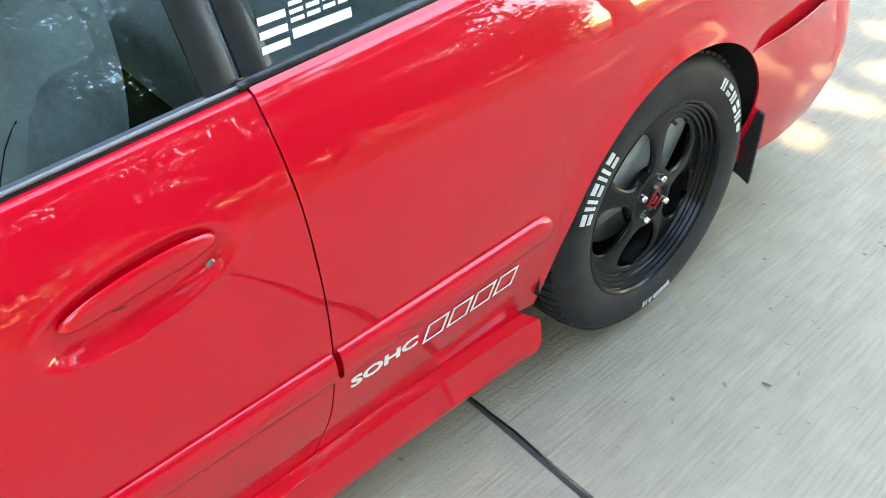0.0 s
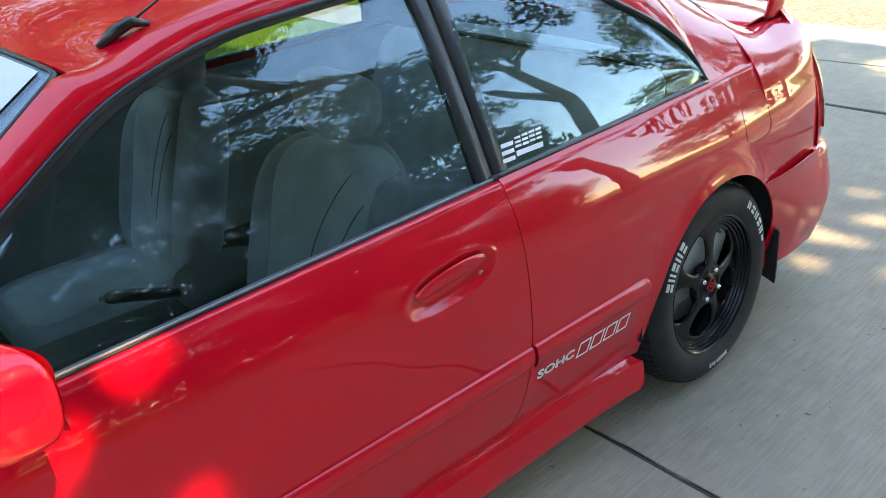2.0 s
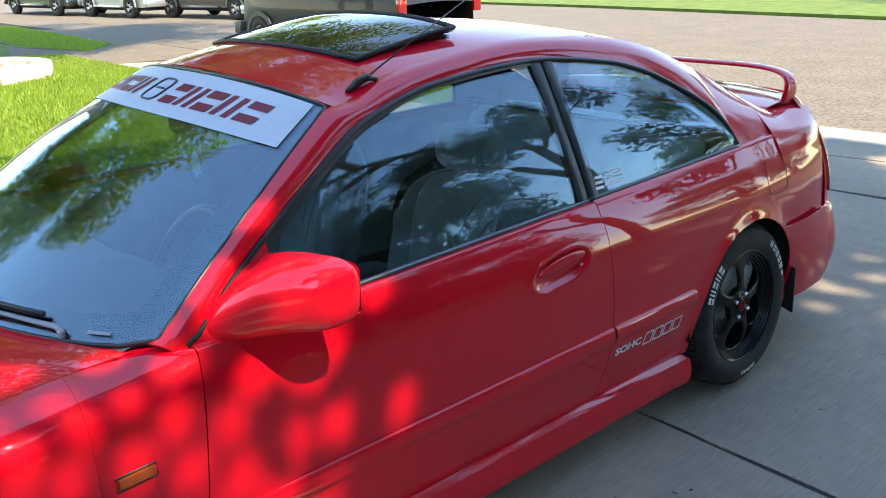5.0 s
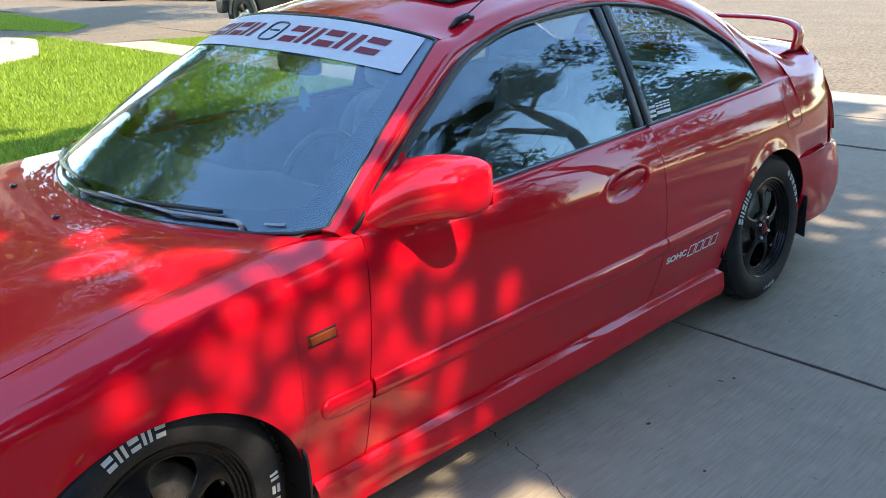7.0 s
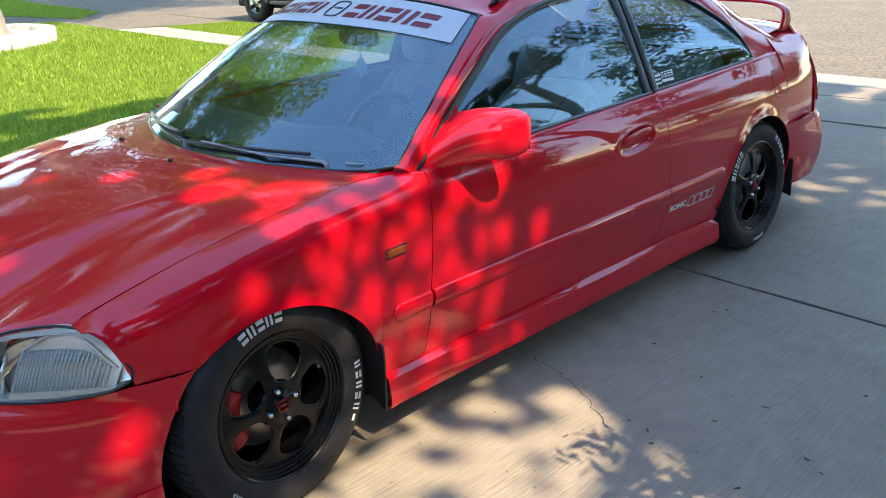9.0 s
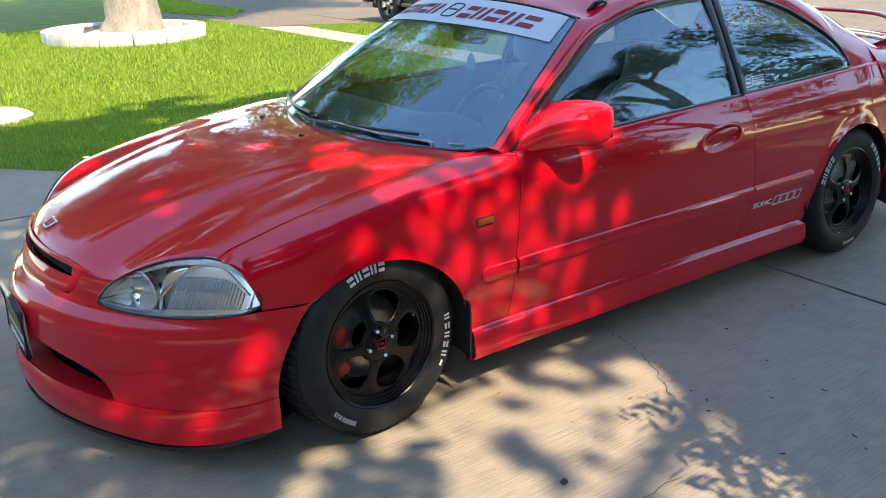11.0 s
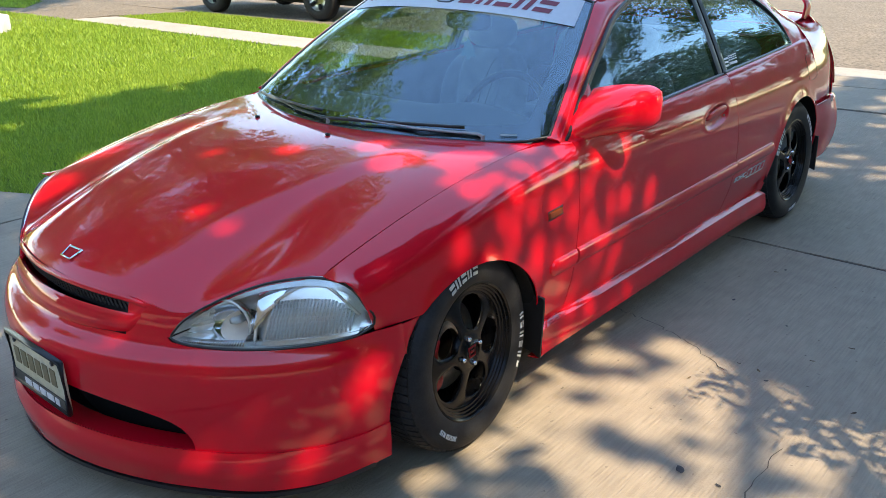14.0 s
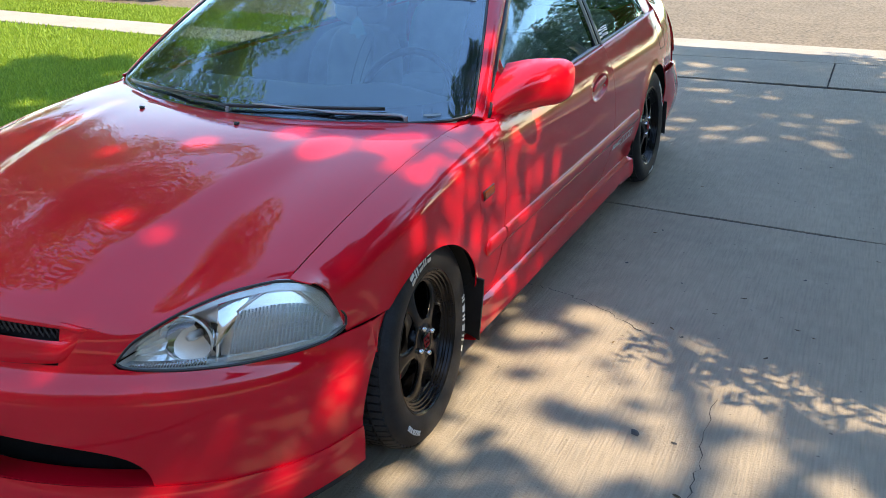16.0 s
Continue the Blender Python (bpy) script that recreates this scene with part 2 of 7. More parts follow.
def tube(points, radius, n=8, closed=False, squash=None):
    """A round bar along points; radius may be a list."""
    pts = [Vector(p) for p in points]
    m = len(pts)
    verts, faces = [], []
    rs = radius if isinstance(radius, (list, tuple)) else [radius] * m
    for i, p in enumerate(pts):
        a = pts[(i - 1) % m] if (closed or i > 0) else p
        b = pts[(i + 1) % m] if (closed or i < m - 1) else p
        d = (b - a).normalized()
        up = Vector((0, 0, 1)) if abs(d.z) < 0.9 else Vector((1, 0, 0))
        s = d.cross(up).normalized()
        t = s.cross(d)
        for k in range(n):
            w = 2 * math.pi * k / n
            k2 = squash or 1.0
            verts.append(p + rs[i] * (math.cos(w) * s + k2 * math.sin(w) * t))
    for i in range(m if closed else m - 1):
        for k in range(n):
            a, b = i * n + k, i * n + (k + 1) % n
            c, d = ((i + 1) % m) * n + (k + 1) % n, ((i + 1) % m) * n + k
            faces.append((a, b, c, d))
    if not closed:
        faces += [tuple(reversed(range(n))), tuple((m - 1) * n + k for k in range(n))]
    return verts, faces


def revolve(profile, n=48, closed=False):
    """Turns (radius, x) pairs round the x axis."""
    verts, faces = [], []
    m = len(profile)
    for k in range(n):
        w = 2 * math.pi * k / n
        verts += [(x, r * math.cos(w), r * math.sin(w)) for r, x in profile]
    for k in range(n):
        q = (k + 1) % n
        for i in range(m if closed else m - 1):
            j = (i + 1) % m
            faces.append((k * m + i, k * m + j, q * m + j, q * m + i))
    return verts, faces


def mirrored(verts):
    return [(-v[0], v[1], v[2]) for v in verts]


# ---- the red coupe: its nose points to -y, its left side to +x ----
HUB_F, HUB_R, HUB_Z = -1.31, 1.31, 0.287
ARCH_Y, ARCH_Z, ARCH_R = -1.314, .214, .348          # front wheel arch
wide = smooth_line([-1.76, -1.68, -1.58, -1.31, -0.9, -0.3, 0.5, 1.31, 1.7, 1.95, 2.1], [.785, .806, .828, .846, .846, .848, .850, .848, .826, .79, .74])
tuck = smooth_line([.10, .16, .22, .28, .36, .44, .52, .60, .66, .70, .74, .78, .82, .86, .92], [.07, .055, .042, .026, .009, 0, .001, .007, .014, .021, .033, .050, .072, .094, .125])
belt = smooth_line([-0.82, -0.3, 0.49, 1.0, 1.6, 1.8], [.784, .802, .826, .842, .864, .872])


def side_x(y, z):
    """Half width of the body side."""
    x = wide(y) - tuck(z)
    for hub, hz, r in ((ARCH_Y, ARCH_Z, ARCH_R), (HUB_R, HUB_Z, .330)):   # rolled lips round the wheel arches
        d = math.hypot(y - hub, z - hz) - r
        if -0.02 < d < 0.07:
            x += 0.010 * (1 - max(d, 0) / 0.07) ** 2
    return x


def glass_x(z, y=0.0):
    """Half width of the cabin at a height."""
    return .756 - .46 * (z - .83) - .15 * max(z - .83, 0) ** 2 - .03 * max(-y - .35, 0)


rail = smooth_line([-.85, -.76, -.60, -.40, -.15, .10, .468, .80, .96, 1.115, 1.22, 1.28, 1.312, 1.325, 1.335, 1.60], [.783, .789, .893, 1.018, 1.145, 1.200, 1.222, 1.190, 1.148, 1.078, 1.018, .968, .920, .885, .866, .872])
top_x = smooth_line([-.83, -.60, -.36, -.176, .10, .468, .85, 1.05, 1.30, 1.575, 1.80, 2.22], [.715, .655, .590, .530, .502, .492, .497, .51, .538, .575, .60, .605])
top_z = smooth_line([-.83, -.60, -.36, -.176, .10, .468, .85, 1.05, 1.30, 1.575, 1.80, 2.22], [.798, .922, 1.068, 1.182, 1.247, 1.276, 1.254, 1.217, 1.124, .996, .915, .922])

nose_b = smooth_line([.10, .2, .3, .4, .435, .46, .50, .55, .60, .66], [.585, .600, .604, .598, .580, .538, .520, .508, .485, .44])
nose_a = smooth_line([.10, .22, .30, .40, .45, .50, .60, .66], [.832, .846, .848, .845, .838, .832, .816, .795])


def nose(s, z):
    """The rounded front in plan; s from -1 (right) to 1 (left)."""
    q = max(0.0, 1 - abs(s) ** 1.8) ** .625
    return (nose_a(z) * s, -1.60 - nose_b(z) * q)


def nose_at(x, z):
    return nose(max(-1, min(1, x / nose_a(z))), z)[1]


lamp_top = smooth_line([0.425, 0.459, 0.508, 0.567, 0.635, 0.694, 0.733, 0.768, 0.797], [.500, .536, .574, .608, .634, .642, .634, .610, .560])
lamp_low = smooth_line([0.425, 0.479, 0.557, 0.635, 0.714, 0.773, 0.812], [.478, .471, .468, .469, .474, .482, .494])
hood_front = smooth_line([0, 0.3, 0.37, 0.425, 0.468, 0.508, 0.567, 0.635, 0.694, 0.73], [.592, .580, .566, .556, .560, .580, .614, .639, .647, .643])


def cowl_y(x):
    return -1.055 + .235 * (abs(x) / .713) ** 2


def cowl_z(x):
    return .798 - .006 * (abs(x) / .713) ** 3


def hood_edge_z(y):
    v = max(0.0, min(1.0, (y + 1.754) / (1.754 - .844)))
    return .643 + (.790 - .643) * (1 - (1 - v) ** 1.75)


def hood_point(x, v):
    zf = hood_front(abs(x))
    yf = nose_at(x, zf) if abs(x) < .685 else nose_at(.685, hood_front(.685)) + (abs(x) - .685) / .028 * (-1.754 - nose_at(.685, hood_front(.685)))
    yc, zc = cowl_y(x) - .012, cowl_z(x) - .002
    h = 1 - (1 - v) ** 1.75
    crease = .010 * math.exp(-((abs(x) - (.26 + .2 * v)) / .05) ** 2) * math.sin(math.pi * min(1, v * 1.1 + .02))
    crown = .028 * math.sin(math.pi * v ** .8) * (1 - (abs(x) / .713) ** 2)
    edge = max(0.0, 1 - v / .04)
    return (x, yf + (yc - yf) * v, zf + (zc - zf) * h + crease + crown - .012 * edge ** 2)


STANCE = .021
car = empty("car", "red two-door coupe with black alloy wheels parked on the driveway", "car", at=(0, 0, STANCE))


def both(name, verts, faces, material, parent=None, label="", flip=False, **kw):
    """The left part and its mirrored twin."""
    a = mesh_part(name, verts, faces, material, parent or car, label, flip=flip, **kw)
    b = mesh_part(name, mirrored(verts), faces, material, parent or car, label, flip=not flip, **kw)
    return a, b


# front bumper with intake and lip
zs = [.215, .24, .27, .30, .33, .36, .385, .405, .42, .432, .442, .452, .462, .474, .486]
S_IN = .592
low_z = smooth_line([0, .3, .6, .75, .88, .96, 1], [.198, .193, .185, .180, .186, .202, .216])
lip_low = smooth_line([0, .3, .6, .75, .88, .96, 1], [.088, .084, .076, .070, .080, .104, .120])


def arch_front(z):
    return ARCH_Y - math.sqrt(max(ARCH_R ** 2 - (max(z, ARCH_Z) - ARCH_Z) ** 2, 0))


def trim_s(s, z):
    """Ends the bumper skin at the wheel arch."""
    q = max(0.0, -1.60 - arch_front(z)) / nose_b(z)
    end = (1 - q ** 1.6) ** (1 / 1.8)
    if abs(s) <= S_IN:
        return s
    return math.copysign(S_IN + (abs(s) - S_IN) * (end - S_IN) / (1 - S_IN), s)


def intake_top(s):
    low = low_z(abs(s))
    return low + (.330 - low) * max(0.0, 1 - abs(s / S_IN) ** 14) ** .4 * (1 - .42 * (s / S_IN) ** 2) if abs(s) < S_IN else low


def bumper_point(s, z, cut=False):
    lo = intake_top(s) if cut else low_z(abs(s))
    z = lo + (z - .215) / (.486 - .215) * (.486 - lo)
    s = trim_s(s, z)
    x, y = nose(s, z)
    zz = z
    if z > .462 and abs(x) < .425:                      # rises to the grille in the middle
        k = (z - .462) / .024
        zz = .462 + k * (.014 + .010 * max(0.0, (abs(x) - .32) / .105))
        y = nose(s, zz)[1]
    elif z > .462:                                       # follows the lamp, then closes up to the wing
        k = (z - .462) / .024
        top = lamp_low(abs(x)) - .004 if abs(x) < .79 else lamp_low(.79) - .004 + (.4893 - lamp_low(.79) + .004) * min(1.0, (abs(x) - .79) / .02)
        zz = .462 + k * (top - .462)
        y = nose(s, zz)[1]
    return (x, y, zz)


ring_s = [S_IN * math.sin(w) for w in steps(-math.pi / 2, math.pi / 2, 60)]
side_s = [math.sin(w) for w in steps(math.asin(S_IN), math.pi / 2, 30)]
ss = [-q for q in reversed(side_s)] + ring_s[1:-1] + side_s
v, f = join(grid([-q for q in reversed(side_s)], zs, bumper_point), grid(ring_s, zs, lambda s, z: bumper_point(s, z, True)), grid(side_s, zs, bumper_point))
bumper = mesh_part("front_bumper", v, f, RED, car, "glossy red bumper cover", thick=.004, weld=.0004)
# side returns of the bumper to the wheel arch
def bumper_side(u, z):
    ya = arch_front(z)
    x, y = nose(1.0, z)
    k = u
    return (nose_a(z) + .003 * math.sin(k * 3.1), -1.60 + (ya + 1.60) * k if ya > -1.6 else -1.60 - .001 + (ya + 1.6) * k * .0, z)
zz_side = [z for z in zs if arch_front(z) > -1.606]
if len(zz_side) > 1:
    v, f = grid(steps(0, 1, 4), zz_side, bumper_side)
    both("bumper_corner", v, f, RED, bumper, thick=.004)


def lip_point(s, k):
    top = low_z(abs(s)) + .006
    z = top + (lip_low(abs(s)) - top) * k
    s = trim_s(s, .214)
    x, y = nose(s, .22)
    out = .004 + .014 * math.sin(math.pi * min(1, k * 1.1)) * (1 - abs(s) ** 8)
    return (x * (1 + out / .82), y - out * (1 - abs(s) ** 3), z)


v, f = grid(ss, steps(0, 1, 6), lip_point)
mesh_part("lip", v, f, RED, bumper, "glossy red chin lip", thick=.006, flip=True)


def split_point(s, k):
    z = lip_low(abs(s)) - .004 - .014 * (k < .1)
    x, y = nose(trim_s(s, .214) * .985, .15)
    return (x * (1.01 - .2 * k), y - .014 + .30 * k, z)


v, f = grid(ss, [0, .05, 1], split_point)
mesh_part("splitter", v, f, BLACK_TRIM, bumper, "matt black splitter edge", thick=.012, flip=True)


v, f = grid(steps(-.60, .60, 24), steps(0, 1, 5), lambda s, k: (nose(s, .22)[0] * (1 - .05 * k), nose(s, .22)[1] + .004 + .075 * k, low_z(abs(s)) + .004 - .012 * k))
mesh_part("intake_floor", v, f, RED, bumper, thick=.004)


def cavity(s, k):
    x, y = nose(s, .24)
    return (x, y + .16, .10 + .26 * k)


v, f = grid(steps(-.66, .66, 12), [0, 1], cavity)
mesh_part("intake_mesh", v, f, DARK, bumper, "black lower intake opening")

# red panel between grille and lamps
for sgn in (1, -1):
    def fill(x, k):
        lo = .475 + .010 * max(0.0, (x - .32) / .105) if x < .425 else lamp_top(x)
        hi = hood_front(x) - .006
        z = lo + (hi - lo) * k
        return (sgn * x, nose_at(x, z) , z)
    v, f = grid(steps(.30, .505, 22), steps(0, 1, 6), fill)
    mesh_part("nose_filler", v, f, RED, bumper, thick=.004, flip=(sgn < 0))

# grille: a trapezoid surround with a broad rounded sill under the mesh
GRILLE_S, GRILLE_K = steps(-1, 1, 60), [0, .02, .06, .12, .2, .3, .4, .48, .54, .57, .6, .66, .74, .82, .86, .90, .95, 1]


def grille_x(s, k):
    return s * (.318 + .050 * k)


def grille_point(s, k, lift=0.0):
    x = grille_x(s, k)
    top = hood_front(abs(x)) - .006
    z = .474 + .012 * abs(s) ** 4 * (1 - k) + (top - .474) * k
    swell = .011 * math.sin(math.pi * min(1.0, k / .6)) if k < .6 else .004 * math.sin(math.pi * (k - .86) / .14) if k > .86 else 0
    edge = min(1.0, (1 - abs(s)) / .04)
    return (x, nose_at(x, z) - .004 - swell * edge + .010 * (1 - edge) - lift, z)


def in_mesh(i, j):
    s, k = (GRILLE_S[i] + GRILLE_S[i + 1]) / 2, (GRILLE_K[j] + GRILLE_K[j + 1]) / 2
    return abs(s) < .90 and .57 < k < .86


v, f = grid(GRILLE_S, GRILLE_K, grille_point, lambda i, j: not in_mesh(i, j))
grille = mesh_part("grille", v, f, RED, car, "red grille surround with black mesh", thick=.012)
outline = [grille_point(-1, k) for k in steps(.98, .06, 8)] + [grille_point(s, 0) for s in steps(-1, 1, 24)] + [grille_point(1, k) for k in steps(.06, .98, 8)]
v, f = tube([(x, y + .004, z) for x, y, z in outline], .0028, 6)
mesh_part("surround_gap", v, f, DARK, grille, "dark gap round the surround")
bars = []
for i in range(45):                                     # crossing wires of the mesh
    for lean in (-1, 1):
        x0 = -.325 + .65 * i / 44
        p0, p1 = (x0 - .010 * lean, .536), (x0 + .010 * lean, .577)
        bars.append(tube([(p[0], nose_at(p[0], .55) + .018 + .003 * lean, p[1] - .016 * (p[0] / .372) ** 2) for p in (p0, p1)], .0026, 4))
v, f = join(*bars)
mesh_part("wire_mesh", v, f, BLACK_TRIM, grille, "black wire mesh", smooth=False)
v, f = grid(steps(-.335, .335, 12), [.515, .588], lambda x, z: (x, nose_at(x, .55) + .03, z - .012 * (x / .372) ** 2))
mesh_part("backing", v, f, DARK, grille)

# bonnet
us = steps(-.713, .713, 46)
vs = [0, .006, .015, .03, .05, .08] + steps(.12, 1, 22)
v, f = grid(us, vs, hood_point)
hood = mesh_part("bonnet", v, f, RED, car, "glossy red bonnet with leaf reflections", thick=.005)
def on_hood(x, along):
    p = Vector(hood_point(x, .035 + along))
    return p + Vector((0, -.002, .004))
badge_outline = [on_hood(x, .012 + z * .9) for x, z in ((-.025, -.018), (.025, -.018), (.032, .018), (-.032, .018))]
v, f = tube(badge_outline, .004, 6, closed=True)
mesh_part("badge", v, f, CHROME, hood, "small chrome badge")
for x in (-.30, .12):                                    # washer nozzles
    p = Vector(hood_point(x, .88))
    v, f = join(tube([p, p + Vector((0, -.008, .007))], [.008, .005], 10), tube([p + Vector((0, .008, .003)), p + Vector((0, 0, .005))], .0035, 6))
    mesh_part("washer_nozzle", v, f, BLACK_TRIM, hood)

# fenders
def fender_low(y):
    if y < -1.672:
        return .643 + (.490 - .643) * ((y + 1.754) / (1.754 - 1.672)) ** 2
    d = ARCH_R ** 2 - (y - ARCH_Y) ** 2
    arch = ARCH_Z + math.sqrt(max(d, 0)) if d > -1e-4 else 0
    if y < -1.31:
        return max(.4895, arch)
    return max(.205, arch)


def fender_col(y, k, drop=None):
    zl = fender_low(y) if drop is None else drop
    ze = hood_edge_z(y)
    te = max(0.0, min(1.0, (y + .95) / .2))
    xe = .7142 + .0748 * te ** 2
    zsh = max(zl, ze - .085)
    if k <= .62:
        z = zl + (zsh - zl) * k / .62
        x = side_x(y, z)
        return x, z
    t = (k - .62) / .38
    x0 = side_x(y, zsh)
    slope = (side_x(y, zsh) - side_x(y, zsh - .02)) / .02
    c = (x0 + slope * (ze - zsh) * .75, zsh + (ze - zsh) * .80)
    x = (1 - t) ** 2 * x0 + 2 * t * (1 - t) * c[0] + t * t * xe
    z = (1 - t) ** 2 * zsh + 2 * t * (1 - t) * c[1] + t * t * (ze - .0008)
    return x, z


def gap_front(z):
    return -.735 - .042 * max(0, min(1, (.78 - z) / .33))


def fender_point(y, k, drop=None):
    x, z = fender_col(y, k, drop)
    u = (y + 1.754) / (1.754 - .755)
    return (x, y + (gap_front(z) - .0012 + .755) * max(0, u) ** 10, z)


ks = steps(0, .62, 18) + steps(.66, 1, 10)
ya = ARCH_Y + ARCH_R
cols1 = steps(-1.754, -1.672, 5) + steps(-1.65, -1.53, 5) + [ARCH_Y - ARCH_R * math.cos(w) for w in steps(.9, math.pi, 40)]
cols1 = sorted(set(round(c, 5) for c in cols1))
cols1 = [c for c in cols1 if c <= ya]
g1 = grid(cols1, ks, fender_point)
arch_end = fender_low(ya)
g2 = grid(steps(ya, -.755, 12), ks, lambda y, k: fender_point(y, k, arch_end))


def fender_foot(y, k):
    z = .205 + (arch_end - .205) * k
    u = (y + 1.754) / (1.754 - .755)
    return (side_x(y, z), y + (gap_front(z) - .0012 + .755) * max(0, u) ** 10, z)


g3 = grid(steps(ya, -.755, 12), steps(0, 1, 5), fender_foot)
v, f = join(g1, g2, g3)
fenders = both("fender", v, f, RED, car, "glossy red front wing", thick=.004, flip=False, weld=.0004)

# narrow cheek between the wing and the windscreen corner
v, f = grid(steps(-.86, -.742, 8), [0, .5, 1], lambda y, k: (fender_point(y, 1)[0] + .003 - (.050 + .04 * max(0, (y + .86) / .118)) * k, y, fender_point(y, 1)[2] - .003 + .016 * k * max(0, (y + .83) / .09)))
for fender, sgn in zip(fenders, (1, -1)):
    mesh_part("wing_cheek", v if sgn > 0 else mirrored(v), f, RED, fender, flip=(sgn < 0), thick=.003)

# side marker lamp and moulding stub on the wings
for fender, sgn in zip(fenders, (1, -1)):
    def mk(u, w, d):
        y, z = -.938 + .074 * u, .590 + .022 * w + .004 * u
        return (sgn * (side_x(y, z) + d), y, z)
    bm = bmesh.new()
    a = [bm.verts.new(mk(u, w, .001)) for u, w in ((0, 0), (1, 0), (1, 1), (0, 1))]
    b = [bm.verts.new(mk(u, w, .008)) for u, w in ((.04, .1), (.96, .1), (.96, .9), (.04, .9))]
    bm.faces.new(b)
    for i in range(4):
        bm.faces.new((a[i], a[(i + 1) % 4], b[(i + 1) % 4], b[i]))
    bmesh.ops.recalc_face_normals(bm, faces=bm.faces)
    part("marker_lamp", bm, AMBER, fender, "amber side marker lamp with dark bezel", autosmooth=20)
    v, f = tube([mk(u, w, .003) for u, w in ((-.04, -.1), (1.04, -.1), (1.04, 1.1), (-.04, 1.1))], .002, 6, closed=True)
    mesh_part("marker_bezel", v, f, BLACK_TRIM, fender)


def moulding(y0, y1, z0f, h, round0, round1, parent, sgn, name="side_moulding"):
    """A raised body-colour rub strip on the flank."""
    def f_(u, k):
        y = y0 + (y1 - y0) * u
        a, b = 1.0, 1.0
        if round0:
            a = math.sqrt(max(0, 1 - max(0, 1 - (y - y0) / (h * .5)) ** 2))
        if round1:
            b = math.sqrt(max(0, 1 - max(0, 1 - (y1 - y) / (h * .5)) ** 2))
        hh = h * min(a, b)
        z = z0f(y) + hh * (k - .5)
        rise = .0135 * math.sin(math.pi * k) ** .35 * min(1, min(a, b) + .15) if 0 < k < 1 else -.002
        return (sgn * (side_x(y, z) + rise), y, z)
    n = max(24, int((y1 - y0) / .02))
    us = [0, .002, .006, .012, .02, .03] + steps(.045, .955, n) + [.97, .98, .988, .994, .998, 1]
    v, f = grid(us, [0, .02, .06, .14, .3, .5, .7, .86, .94, .98, 1], f_)
    return mesh_part(name, v, f, RED, parent, "", flip=(sgn < 0))


mould_z = lambda y: .417 + .016 * (y + .91) / 1.87
for fender, sgn in zip(fenders, (1, -1)):
    moulding(-.925, gap_front(.44) - .005, mould_z, .058, True, False, fender, sgn)

# doors
def gap_rear(z):
    return .508 + .012 * math.sin(math.pi * max(0, min(1, (z - .25) / .6))) - .03 * max(0, (.33 - z) / .13) ** 2


HY, HZ, HL, HH = .306, .692, .114, .040


def handle_dent(y, z):
    q = (abs((y - HY) / HL) ** 2.6 + abs((z - HZ - .012 * (y - HY) / HL) / HH) ** 2.2) ** .5
    if q >= 1.25:
        return 0.0
    if q > 1:
        return .0016 * math.sin(math.pi * (1.25 - q) / .25)
    return -(.013 + .009 * max(0, -(z - HZ) / HH)) * (1 - q ** 4)


def door_point(u, k):
    zb = .212
    y = gap_front(zb) * (1 - u) + gap_rear(zb) * u
    zt = belt(y)
    z = zb + (zt - zb) * min(k, 1)
    y = gap_front(z) * (1 - u) + gap_rear(z) * u
    roll = max(0, k - 1) * 90                            # the top edge rolls over to the sill strip
    return (side_x(y, z) + handle_dent(y, z) - .013 * math.sin(roll * .5) / math.sin(.5) * (roll > 0) * min(roll, 1), y, z + .0035 * math.sin(min(roll, 1) * 1.4))


